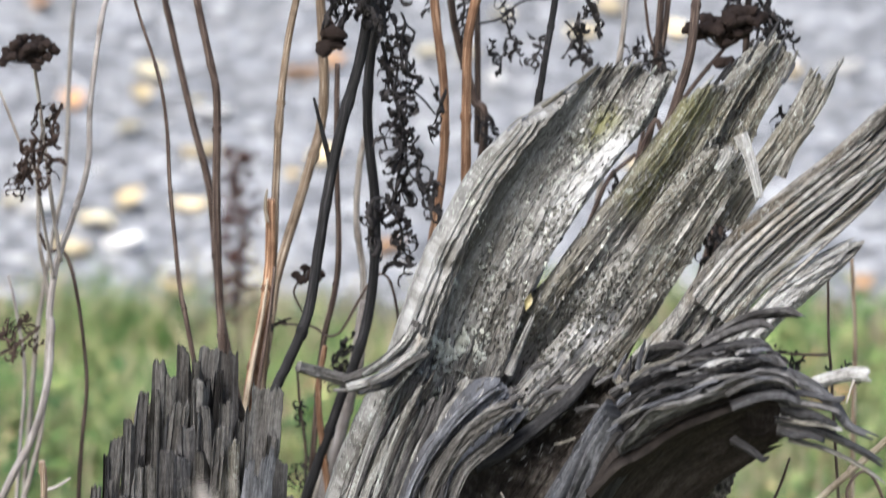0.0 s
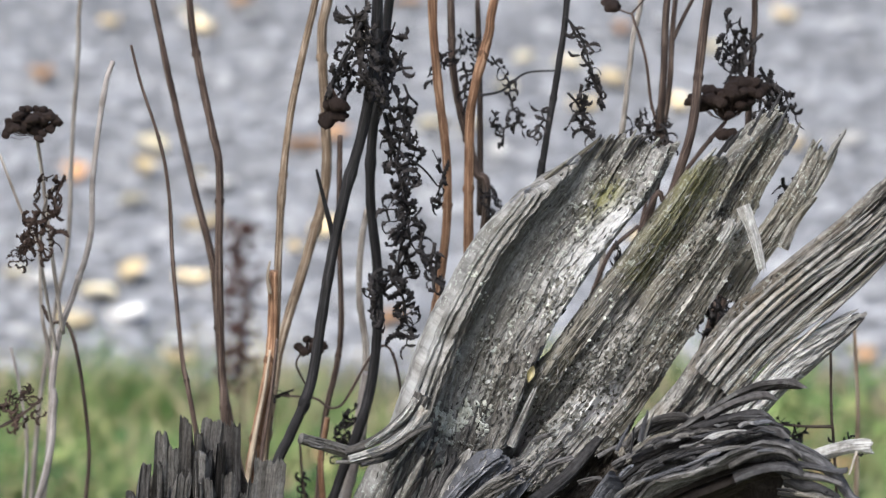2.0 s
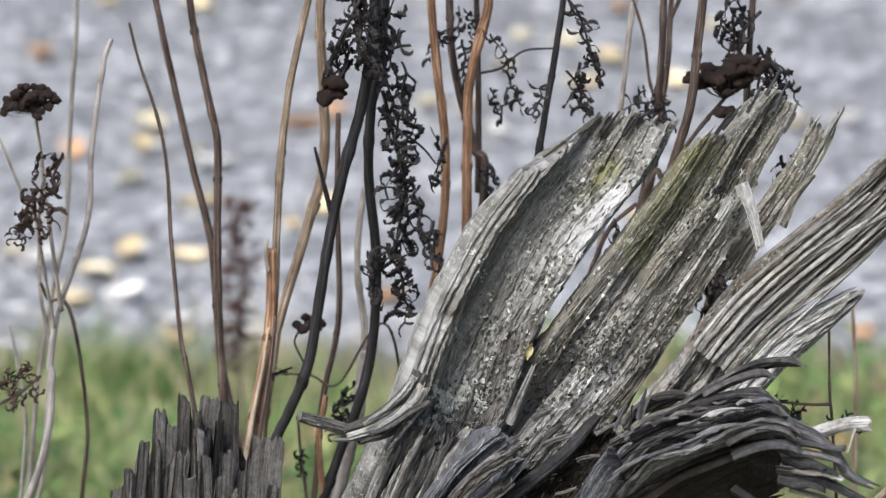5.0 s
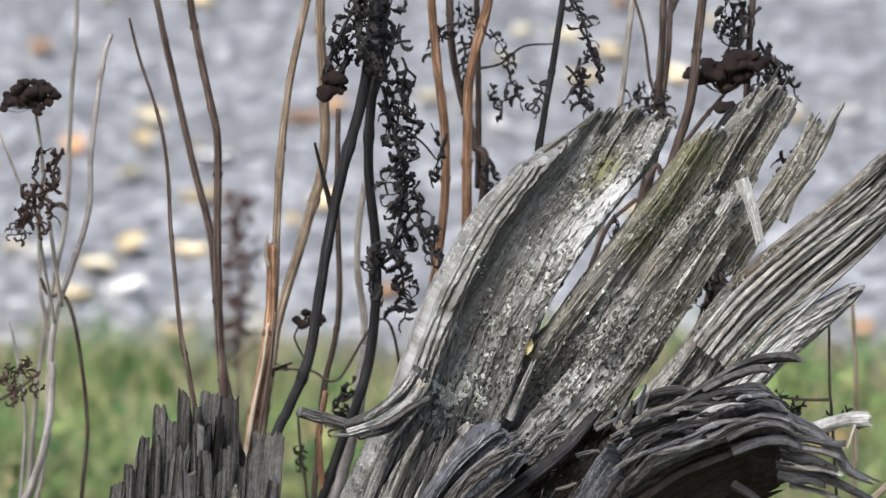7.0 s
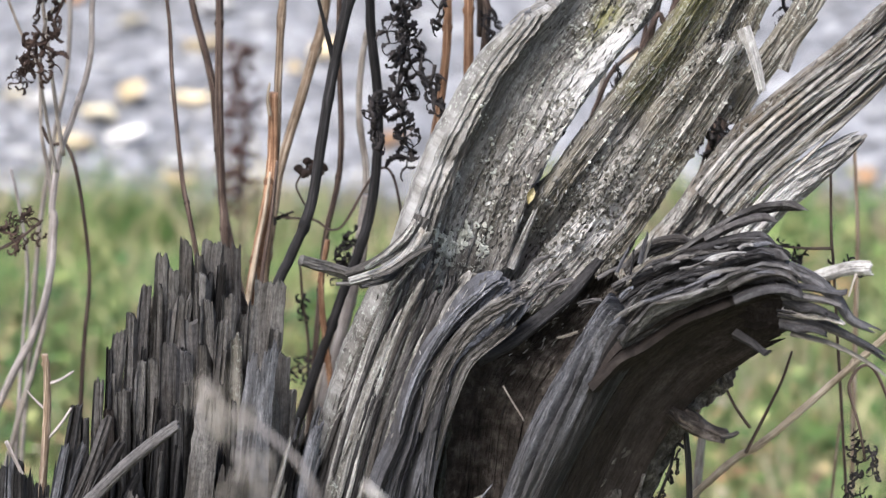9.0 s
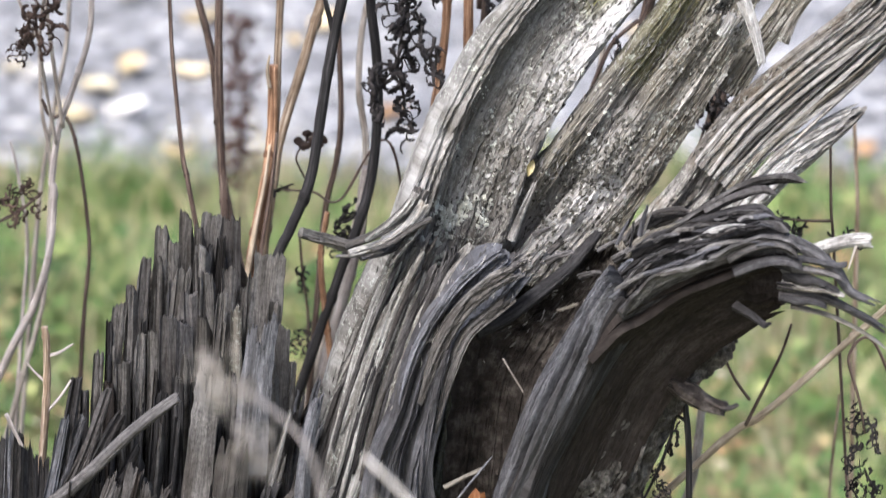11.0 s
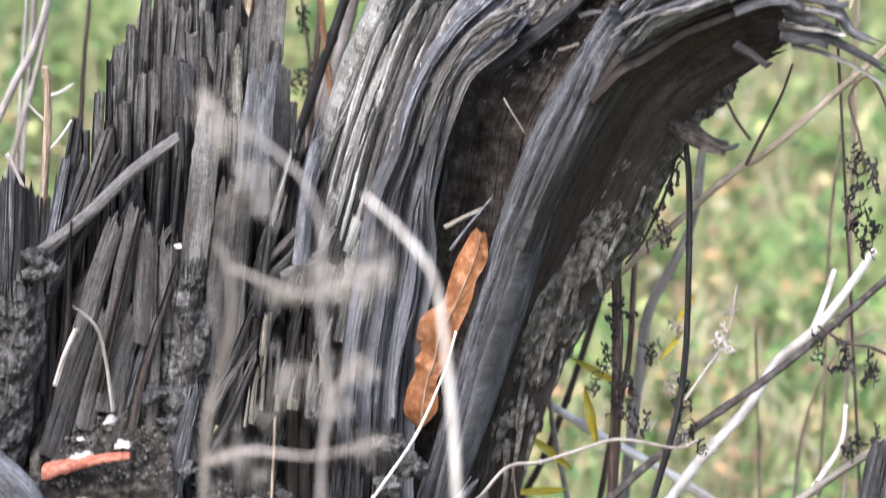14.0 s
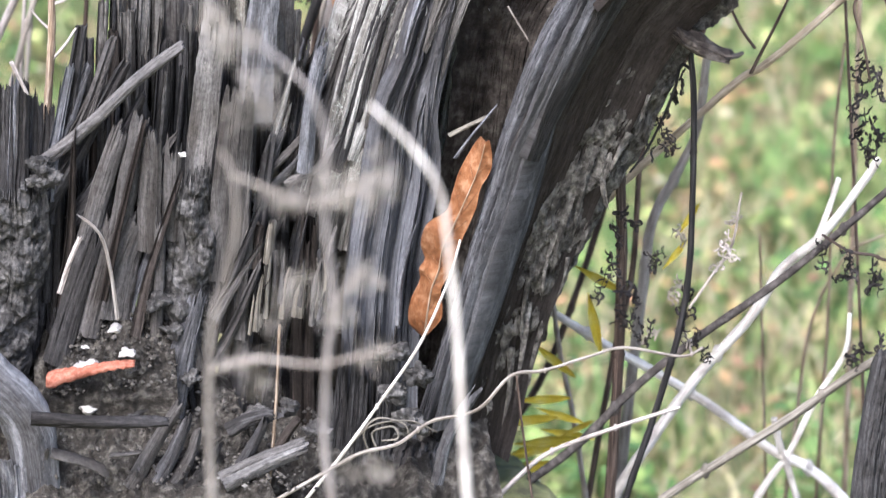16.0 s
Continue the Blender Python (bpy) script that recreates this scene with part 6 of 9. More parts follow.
crust_flakes(slabs + [ob for ob in stump.children if ob.name.split(".")[0] in ("front_layer", "right_slab", "forked_sliver")],
             ((*[(0.0754, 2.700, 0.4623), (0.1203, 2.700, 0.5062)], 0.006, 285), (*[(0.0686, 2.700, 0.4328), (0.1309, 2.700, 0.4916)], 0.012, 421), (*[(0.1274, 2.700, 0.4916), (0.1889, 2.700, 0.5496)], 0.01, 204), (*[(0.0406, 2.700, 0.4476), (0.0334, 2.700, 0.5062)], 0.01, 176), (*[(0.0404, 2.700, 0.4916), (0.0782, 2.700, 0.5496)], 0.009, 108), (*[(0.0746, 2.700, 0.5748), (0.1192, 2.700, 0.5892)], 0.01, 108), (*[(0.1406, 2.700, 0.5424), (0.1879, 2.700, 0.5999)], 0.007, 108), (*[(0.1798, 2.700, 0.4769), (0.2480, 2.700, 0.5388)], 0.01, 136), (*[(0.0617, 2.700, 0.4180), (0.1108, 2.700, 0.4180)], 0.012, 204)), 5)


# ---- small things in the hollow ----
def leaf_mesh(name, length, width, lobes, curl, seed, n=24, m=9, thick=0.0006, crumple=0.04):
    """A dead leaf along x from its stalk, lobed, cupped and curled."""
    verts, faces = [], []
    for side in (0, 1):
        for i in range(n):
            s = i / (n - 1)
            half = width / 2 * math.sin(math.pi * min(1, s * 0.97 + 0.03)) ** 0.6 * (0.35 + 0.65 * min(1, s * 2.2))
            if lobes:
                half *= 0.72 + 0.28 * math.cos(s * lobes * 2 * math.pi + seed)
            for j in range(m):
                w = 2 * j / (m - 1) - 1
                x, y = s * length, w * half
                z = curl * (w * w) * width + 0.06 * length * math.sin(s * 5 + seed) + crumple * width * (N((x * 60, y * 60, seed)) + (0.4 * N((x * 190, y * 190, seed)) if crumple > 0.1 else 0))
                verts.append((x, y, z - side * thick))
    k = n * m
    for i in range(n - 1):
        for j in range(m - 1):
            q = i * m + j
            faces.append((q, q + 1, q + m + 1, q + m))
            faces.append((k + q, k + q + m, k + q + m + 1, k + q + 1))
        for q in (i * m, i * m + m - 1):
            faces.append((q, q + m, k + q + m, k + q))
    return mesh_from(name, verts, faces)


def aim(x_axis, up, at):
    x = Vector(x_axis).normalized()
    y = Vector(up).cross(x).normalized()
    z = x.cross(y)
    return Matrix(((x.x, y.x, z.x, at[0]), (x.y, y.y, z.y, at[1]), (x.z, y.z, z.z, at[2]), (0, 0, 0, 1)))


def oak_leaf():
    """A dead oak leaf standing in the cleft, folded along its midrib, with rounded lobes."""
    left = spline([(-0.0178, 2.636, 0.1304), (-0.0249, 2.635, 0.1401), (-0.0234, 2.635, 0.1545), (-0.0177, 2.634, 0.1688), (-0.0180, 2.633, 0.1776), (-0.0145, 2.633, 0.1841), (-0.0169, 2.632, 0.1944), (-0.0134, 2.631, 0.2082), (-0.0014, 2.631, 0.2173), (0.0028, 2.630, 0.2306), (0.0063, 2.629, 0.2434), (0.0133, 2.629, 0.2581), (0.0203, 2.628, 0.2694)], 90)
    right = spline([(-0.0127, 2.622, 0.1368), (-0.0042, 2.621, 0.1480), (-0.0035, 2.621, 0.1599), (-0.0042, 2.620, 0.1694), (0.0007, 2.620, 0.1785), (0.0050, 2.619, 0.1884), (0.0085, 2.619, 0.2021), (0.0127, 2.619, 0.2126), (0.0175, 2.618, 0.2254), (0.0203, 2.618, 0.2389), (0.0265, 2.617, 0.2505), (0.0272, 2.617, 0.2620), (0.0257, 2.616, 0.2720)], 90)
    o = left[0].lerp(right[0], 0.5)
    oak = thing("dead_leaf", o, "curled orange-brown dead oak leaf caught in the stump", "leaf")
    verts, faces = [], []
    n, m = 90, 15
    for side in (0, 1):
        for i in range(n):
            for j in range(m):
                w = j / (m - 1)
                p = left[i].lerp(right[i], w)
                fold = 0.006 * abs(w - 0.55) * 2 - 0.004
                p += Vector((0, fold + 0.0022 * N((p.x * 70, p.z * 70, 1.0)) + 0.0011 * N((p.x * 210, p.z * 210, 4.0)) + 0.0006 * side, 0))
                verts.append(p)
    k = n * m
    for i in range(n - 1):
        for j in range(m - 1):
            q = i * m + j
            faces.append((q, q + 1, q + m + 1, q + m))
            faces.append((k + q, k + q + m, k + q + m + 1, k + q + 1))
        for q in (i * m, i * m + m - 1):
            faces.append((q, q + m, k + q + m, k + q))
    part("blade", mesh_from("blade", verts, faces, origin=o), OAK_LEAF, oak)
    mid = [left[i].lerp(right[i], 0.55) + Vector((0, -0.0044, 0)) for i in range(0, 90, 11)]
    part("midrib", tube_mesh("midrib", mid, 0.0007, 0.0003, 40, 6, origin=o), STEM_TAN, oak)
    for i in range(12, 84, 12):
        for edge in (left, right):
            a = left[i].lerp(right[i], 0.55) + Vector((0, -0.004, 0))
            e = a.lerp(edge[min(i + 9, 89)], 0.75) + Vector((0, 0.0005, 0))
            part("vein", tube_mesh("vein", [a, a.lerp(e, 0.5) + Vector((0, -0.0004, 0)), e], 0.0003, 0.00015, 8, 4, origin=o), OAK_LEAF, oak)


oak_leaf()


def lump_mesh(name, size, seed, squash=(1, 1, 1), detail=3, jag=0.35):
    bm = bmesh.new()
    bmesh.ops.create_icosphere(bm, subdivisions=detail, radius=1)
    for v in bm.verts:
        d = 1 + jag * N(v.co * 1.3 + Vector((seed, 0, 0))) + 0.45 * jag * N(v.co * 3.5 + Vector((0, seed, 0))) + 0.3 * jag * N(v.co * 9.0 + Vector((0, 0, seed)))
        v.co = Vector((v.co.x * squash[0], v.co.y * squash[1], v.co.z * squash[2])) * d * size
    me = bpy.data.meshes.new(name)
    bm.to_mesh(me)
    bm.free()
    me.polygons.foreach_set("use_smooth", [True] * len(me.polygons))
    return me


for k, (p, r) in enumerate(zip([(-0.2504, 2.613, 0.2566), (-0.2457, 2.612, 0.2496), (-0.2533, 2.611, 0.2475), (-0.1805, 2.609, 0.1659), (-0.1721, 2.608, 0.1471), (-0.1621, 2.607, 0.1165), (-0.0310, 2.606, 0.1328), (-0.0187, 2.604, 0.1178), (-0.0346, 2.603, 0.1066), (-0.0241, 2.602, 0.0875), (-0.1198, 2.601, 0.0921), (-0.1001, 2.599, 0.0986), (-0.0808, 2.598, 0.0815)], (0.007, 0.006, 0.005, 0.006, 0.005, 0.006, 0.007, 0.008, 0.007, 0.009, 0.008, 0.006, 0.007))):
    clod = part("soil_clod", lump_mesh("soil_clod", r, 7.7 * k, (1, 0.8, 0.8), 4, 0.9), CRUMBLE, stump, "rough dark clod of soil and rotten wood")
    clod.location = Vector(p) - Vector(BASE)


def brick_shard():
    a, b = Vector([(-0.2497, 2.580, 0.1222)][0]), Vector([(-0.1946, 2.580, 0.1346)][0])
    verts, faces = [], []
    n, m = 40, 12
    for i in range(n):
        f = i / (n - 1)
        mid = a.lerp(b, f) + Vector((0, 0, 0.0016 * math.sin(f * 3.14)))
        h = 0.0044 * (1 - f) ** 1.15 * min(1.0, f * 14 + 0.5) + 0.0008 + 0.0006 * N((f * 14, 2.0, 0))
        for j in range(m):
            an = 6.2832 * j / m
            cy, cz = math.cos(an), math.sin(an)
            box = 1 / max(abs(cy), abs(cz))
            p = mid + Vector((0, 0.007 + 0.005 * cy * min(box, 1.3), h * cz * min(box, 1.35)))
            verts.append(p + 0.0009 * Vector((N(p * 330), N(p * 330 + Vector((9, 0, 0))), N(p * 330 + Vector((0, 9, 0))))))
    for i in range(n - 1):
        for j in range(m):
            j2 = (j + 1) % m
            faces.append((i * m + j, i * m + j2, (i + 1) * m + j2, (i + 1) * m + j))
    faces += [tuple(range(m))[::-1], tuple((n - 1) * m + j for j in range(m))]
    me = mesh_from("brick_shard", verts, faces)
    me.materials.append(BRICK)
    tagged(new("brick_shard", me), "thin red brick fragment lying on dark humus", "brick")


brick_shard()
for k, (p, r) in enumerate(zip([(-0.2283, 2.589, 0.1315), (-0.2241, 2.590, 0.1322), (-0.2206, 2.591, 0.1337), (-0.1991, 2.592, 0.1398), (-0.2253, 2.593, 0.1004), (-0.2165, 2.594, 0.0684), (-0.2063, 2.595, 0.1543), (-0.1622, 2.596, 0.2713), (-0.2261, 2.597, 0.1406), (-0.2426, 2.598, 0.1238)], (0.0026, 0.003, 0.002, 0.0036, 0.004, 0.0042, 0.003, 0.0018, 0.0016, 0.002))):
    me = lump_mesh("pebble", r, k * 3.1, (1.35, 1, 0.7), 3, 0.8)
    me.materials.append(PALE_STONE)
    ob = tagged(new("pebble", me), "small whitish stone chip lying on dark humus", "stone", "stone chips on the humus")
    ob.location = p


def crumbs(count, seed, corners):
    rnd = random.Random(seed)
    verts, faces = [], []
    q0 = [Vector(p) for p in corners]
    for _ in range(count):
        u, w = rnd.random(), rnd.random()
        p = q0[0].lerp(q0[1], u).lerp(q0[2].lerp(q0[3], u), w) + Vector((0, -0.004, 0.005))
        r = rnd.uniform(0.0005, 0.0019)
        k = len(verts)
        for d in ((1, 0, 0), (-1, 0, 0), (0, 1, 0), (0, -1, 0), (0, 0, 1), (0, 0, -1)):
            verts.append(p + Vector(d) * r * rnd.uniform(0.6, 1.4))
        for a, b, c in ((0, 2, 4), (2, 1, 4), (1, 3, 4), (3, 0, 4), (2, 0, 5), (1, 2, 5), (3, 1, 5), (0, 3, 5)):
            faces.append((k + a, k + b, k + c))
    me = mesh_from("humus_crumbs", verts, faces, smooth=False)
    me.materials.append(island_material("crumb_mix", [(0.0, (0.015, 0.013, 0.011)), (0.6, (0.06, 0.055, 0.047)), (0.985, (0.11, 0.1, 0.09)), (1.0, (0.24, 0.23, 0.21))]))
    tagged(new("humus_crumbs", me), "dark crumbs of rotten wood and soil", "soil", kind="stuff")


crumbs(800, 4, [(-0.2556, 2.556, 0.0590), (-0.0659, 2.556, 0.0590)] + [(-0.2490, 2.634, 0.1233), (-0.0818, 2.634, 0.0759)])
crumbs(380, 9, [(-0.2530, 2.589, 0.1074), (-0.1682, 2.589, 0.1152)] + [(-0.2266, 2.630, 0.1449), (-0.1730, 2.630, 0.1566)])
scrap = tagged(new("leaf_scrap", leaf_mesh("leaf_scrap", 0.011, 0.005, 0, 0.5, 1.3, 10, 5)), "small yellow leaf scrap caught in a crack", "leaf")
scrap.data.materials.append(mottled("yellow_scrap", (0.33, 0.27, 0.11), (0.45, 0.39, 0.2), (0.55, 0.5, 0.33), 200.0))
scrap.matrix_basis = aim((0.3, 0, 1), (0, -1, 0.2), [(0.0531, 2.715, 0.4444)][0])


# ---- dry plants ----
NODE = lump_mesh("node", 1.0, 4.4, (1, 1, 1), 2, 0.35)


def stem_plant(label, points, r0, r1, mat, up=0.0, group="dry stems round the stump", foot=None, knots=3, seed=0, ground=True, name="dry_stem", category="dry plant"):
    """A dry stem from the ground through the points; 'up' lets it run on past the last of them."""
    q = [Vector(p) for p in points]
    gz = ground_z(q[0].x, q[0].y) - 0.005
    if ground and q[0].z > gz + 0.02:
        rise = max(q[1].z - q[0].z, 0.35 * abs(q[1].x - q[0].x), 0.01)
        run = (q[0].z - gz) / rise
        shift = max(-0.22, min(0.22, (q[0].x - q[1].x) * run * 0.8))
        x = foot if foot is not None else q[0].x + shift
        q.insert(0, Vector((q[0].x + 0.55 * (x - q[0].x), q[0].y, q[0].z + 0.5 * (gz - q[0].z))))
        q.insert(0, Vector((x, q[0].y, ground_z(x, q[0].y) - 0.005)))
    if up:
        d = (q[-1] - q[-2]).normalized()
        q.append(q[-1] + d * up + Vector((0.01 * math.sin(seed), 0, 0)))
    t = thing(name, q[0], label, category, group)
    part("stem", tube_mesh("stem", q, r0 * 0.88, r1 * 0.88, 12 * len(q), 12, knots, seed, origin=q[0], rough=0.12), mat, t)
    line = spline(q, 40)
    for k in range(2 + seed % 2):
        i = 6 + (k * 11 + seed * 5) % 32
        at, r = line[i], r0 + (r1 - r0) * i / 39
        knot = part("node", dyed(NODE, mat), mat, t)
        knot.matrix_basis = Matrix.Translation(at - t.location) @ Matrix.Diagonal((r * 0.96, r * 0.96, r * 1.6, 1))
    return t


def side_branch(t, points, r0, r1, mat, name="branch", seed=0):
    return part(name, tube_mesh(name, points, r0, r1, 8 * len(points), 6, 1, seed, origin=t.location, rough=0.1), mat, t)


def shrivelled(seed):
    """A dead divided leaf: a crooked rachis with lobes that curl into hooks, about 40 mm long, hanging down -z."""
    rnd = random.Random(seed)
    verts, faces = [], []

    def limb(pts, r0, r1, swell=0.0, sides=5):
        q = spline(pts, 4 * len(pts))
        tilt = Vector((rnd.uniform(-1, 1), rnd.uniform(-1, 1), rnd.uniform(-0.6, 0.6)))
        k = len(verts)
        n = len(q)
        for i, p in enumerate(q):
            d = (q[min(i + 1, n - 1)] - q[max(i - 1, 0)]).normalized()
            a = d.cross(tilt).normalized()
            b = d.cross(a)
            f = i / (n - 1)
            r = r0 + (r1 - r0) * f + swell * math.sin(math.pi * f) * (0.6 + 0.4 * math.sin(i * 2.1))
            for j in range(sides):
                an = 2 * math.pi * j / sides
                verts.append(p + a * math.cos(an) * r * 1.9 + b * math.sin(an) * r * 0.42)
        for i in range(n - 1):
            for j in range(sides):
                j2 = (j + 1) % sides
                faces.append((k + i * sides + j, k + i * sides + j2, k + (i + 1) * sides + j2, k + (i + 1) * sides + j))
        faces.append(tuple(k + j for j in range(sides)))
        faces.append(tuple(k + (n - 1) * sides + j for j in range(sides))[::-1])

    spine = [Vector((0, 0, 0))]
    for i in range(5):
        spine.append(spine[-1] + Vector((rnd.uniform(-0.006, 0.006), rnd.uniform(-0.005, 0.005), -rnd.uniform(0.006, 0.010))))
    limb(spine, 0.0010, 0.0007)
    for i in range(1, 6):
        for sgn in (-1, 1):
            p = spine[i]
            pts = [p]
            an = rnd.uniform(-0.9, 0.4)
            turn = rnd.choice((-1, 1)) * rnd.uniform(0.3, 1.0)
            step = rnd.uniform(0.0028, 0.0056)
            for _ in range(rnd.randint(3, 6)):
                pts.append(pts[-1] + Vector((sgn * math.cos(an), rnd.uniform(-0.5, 0.5), math.sin(an))) * step)
                an += turn
                step *= 0.86
            limb(pts, 0.0006, rnd.uniform(0.0002, 0.0006), rnd.uniform(0.0006, 0.0018))
    return mesh_from("dry_leaf", verts, faces)


CURLS = [shrivelled(900 + k) for k in range(7)]
BUDS = [lump_mesh("bud", 1.0, 5.0 * k, (1, 1, 0.8), 2, 0.4) for k in range(3)]


def hang_leaf(t, at, size, seed, mat=None):
    rnd = random.Random(seed)
    ob = part("dry_leaf", dyed(CURLS[seed % 7], mat or LEAF_BLACK), mat or LEAF_BLACK, t)
    ob.matrix_basis = Matrix.Translation(Vector(at) - t.location) @ Euler((rnd.uniform(-0.5, 0.5), rnd.uniform(-0.9, 0.9), rnd.uniform(0, 6.28))).to_matrix().to_4x4() @ Matrix.Scale(size, 4)


def flower_head(t, at, count, spread, size, foot, seed, mat):
    """A flat-topped seed head: short stalks that fan out from one point, a button on each."""
    rnd = random.Random(seed)
    tops = []
    for k in range(count):
        r, an = spread * math.sqrt((k + 0.5) / count), k * 2.4
        tops.append(Vector(at) + Vector((r * math.cos(an), r * math.sin(an) * 0.8, -0.35 * r * r / max(spread, 1e-4) + rnd.uniform(-0.4, 0.3) * spread)))
    verts, faces = [], []
    for p in tops:
        mid = Vector(foot).lerp(p, 0.6) + Vector((0, 0, -0.12 * (p - Vector(at)).length))
        base = len(verts)
        for q, w in ((Vector(foot), 0.0007), (mid, 0.0006), (p, 0.0005)):
            for j in range(4):
                verts.append(q + Vector((w * math.cos(j * 1.571), w * math.sin(j * 1.571), 0)))
        for ring in (0, 4):
            for j in range(4):
                faces.append((base + ring + j, base + ring + (j + 1) % 4, base + ring + 4 + (j + 1) % 4, base + ring + 4 + j))
    bunch = part("seed_head", mesh_from("seed_head", verts, faces, origin=t.location), mat, t)
    for k, p in enumerate(tops):
        ob = part("button", dyed(BUDS[k % 3], mat), mat, bunch)
        ob.matrix_basis = Matrix.Translation(p - t.location) @ Euler((rnd.uniform(-0.5, 0.5), rnd.uniform(-0.5, 0.5), rnd.random() * 6)).to_matrix().to_4x4() @ Matrix.Scale(size * rnd.uniform(0.75, 1.2), 4)


# grey and pale stems at the stump's far side
stem_plant("grey thin dry weed stem", [(-0.2922, 3.100, 0.2501), (-0.2859, 3.100, 0.3054), (-0.2752, 3.100, 0.3644), (-0.2640, 3.100, 0.4186), (-0.2591, 3.100, 0.4928), (-0.2537, 3.100, 0.5540), (-0.2512, 3.100, 0.5943)], 0.0022, 0.0016, STEM_GREY, 0.10, seed=1)
ashy = stem_plant("ash-grey bent dry stem with flat dark seed heads", [(-0.2966, 2.900, 0.2465), (-0.2743, 2.900, 0.2911), (-0.2626, 2.900, 0.3313), (-0.2588, 2.900, 0.3711)] + [(-0.2598, 2.900, 0.3807), (-0.2540, 2.900, 0.4162), (-0.2440, 2.900, 0.4436), (-0.2320, 2.900, 0.4826), (-0.2292, 2.900, 0.5251), (-0.2206, 2.900, 0.5825), (-0.2146, 2.900, 0.6023)], 0.0034, 0.0018, STEM_ASH, seed=2)
stem_plant("grey thin dry weed stem", [(-0.2979, 2.980, 0.1867), (-0.2826, 2.980, 0.2370), (-0.2736, 2.980, 0.2785), (-0.2674, 2.980, 0.3604)] + [(-0.2723, 2.980, 0.4026), (-0.2726, 2.980, 0.4347), (-0.2728, 2.980, 0.4587)], 0.0026, 0.0012, STEM_GREY, seed=3)
stem_plant("brown thin hooked dry stem", [(-0.2465, 2.930, 0.2351), (-0.2427, 2.930, 0.2802), (-0.2385, 2.930, 0.3248), (-0.2438, 2.930, 0.3850), (-0.2513, 2.930, 0.4128)] + [(-0.2621, 2.930, 0.4145), (-0.2675, 2.930, 0.4264)], 0.0019, 0.0012, STEM_BROWN, seed=4)
stem_plant("dark thin dry stem with a pointed tip", [(-0.1634, 2.850, 0.3760), (-0.1691, 2.850, 0.4091), (-0.1722, 2.850, 0.4439), (-0.1752, 2.850, 0.4861), (-0.1764, 2.850, 0.5242), (-0.1812, 2.850, 0.5582), (-0.1932, 2.850, 0.5995), (-0.1992, 2.850, 0.6256)], 0.0022, 0.0010, STEM_BROWN, seed=5)
stem_plant("brown dry upright weed stem", [(-0.1440, 2.950, 0.3358), (-0.1486, 2.950, 0.3600), (-0.1517, 2.950, 0.4121), (-0.1549, 2.950, 0.4518), (-0.1655, 2.950, 0.4991), (-0.1742, 2.950, 0.5421), (-0.1829, 2.950, 0.5848), (-0.1914, 2.950, 0.6309)], 0.0034, 0.0022, STEM_BROWN, 0.12, seed=6)
stem_plant("dark brown dry weed stem", [(-0.1452, 2.900, 0.3549), (-0.1475, 2.900, 0.4123), (-0.1478, 2.900, 0.4670), (-0.1466, 2.900, 0.5290), (-0.1510, 2.900, 0.5558), (-0.1595, 2.900, 0.6015), (-0.1644, 2.900, 0.6431)], 0.0034, 0.0026, STEM_BROWN, 0.12, seed=7)
SPIKE_BROWN = mottled("red_brown_floret", (0.028, 0.015, 0.012), (0.068, 0.036, 0.029), (0.14, 0.085, 0.068), 300.0, 0.95)
spike = stem_plant("dark brown fluffy seed spike", [(-0.1997, 4.350, -0.1396), (-0.2035, 4.350, -0.0802), (-0.1983, 4.350, -0.0212), (-0.1988, 4.350, 0.0255), (-0.2000, 4.350, 0.0693)], 0.0022, 0.0012, STEM_BROWN, seed=8)
for k in range(290):
    f = k / 289
    p = Vector([(-0.2061, 4.350, -0.1099)][0]).lerp(Vector([(-0.2000, 4.350, 0.0693)][0]), f) + Vector((random.Random(k).gauss(0, 0.0095), random.Random(k + 500).gauss(0, 0.0075), random.Random(k + 900).gauss(0, 0.004)))
    ob = part("floret", dyed(BUDS[k % 3], SPIKE_BROWN), SPIKE_BROWN, spike)
    ob.matrix_basis = Matrix.Translation(p - spike.location) @ Matrix.Scale(random.Random(k + 70).uniform(0.0016, 0.0036), 4)
split = stem_plant("split rust-brown hollow stem broken off short", [(-0.1283, 2.860, 0.3155), (-0.1222, 2.860, 0.3589), (-0.1163, 2.860, 0.3902), (-0.1115, 2.860, 0.4252), (-0.1102, 2.860, 0.4715)], 0.0054, 0.0036, STEM_RUST, seed=9, knots=0)
side_branch(split, [(-0.1310, 2.853, 0.3141), (-0.1230, 2.853, 0.3613), (-0.1167, 2.853, 0.3925), (-0.1128, 2.853, 0.4197)], 0.0022, 0.0008, STEM_STRAW, "split_fibre")
side_branch(split, [(-0.1235, 2.852, 0.3144), (-0.1170, 2.852, 0.3616), (-0.1115, 2.852, 0.3968), (-0.1082, 2.852, 0.4278)], 0.0018, 0.0008, STEM_BROWN, "split_fibre")
side_branch(split, [(-0.1124, 2.855, 0.4577), (-0.1138, 2.855, 0.4692), (-0.1122, 2.855, 0.4800)], 0.0016, 0.0006, STEM_STRAW, "split_fibre")
stem_plant("rust-brown dry stem with a bleached tip", [(-0.1209, 2.880, 0.3082), (-0.1142, 2.880, 0.3795), (-0.1091, 2.880, 0.4343), (-0.1080, 2.880, 0.4654), (-0.1045, 2.880, 0.5231), (-0.0985, 2.880, 0.5727), (-0.0890, 2.880, 0.6180), (-0.0806, 2.880, 0.6554)], 0.0032, 0.0026, STEM_TAN, 0.08, seed=10)
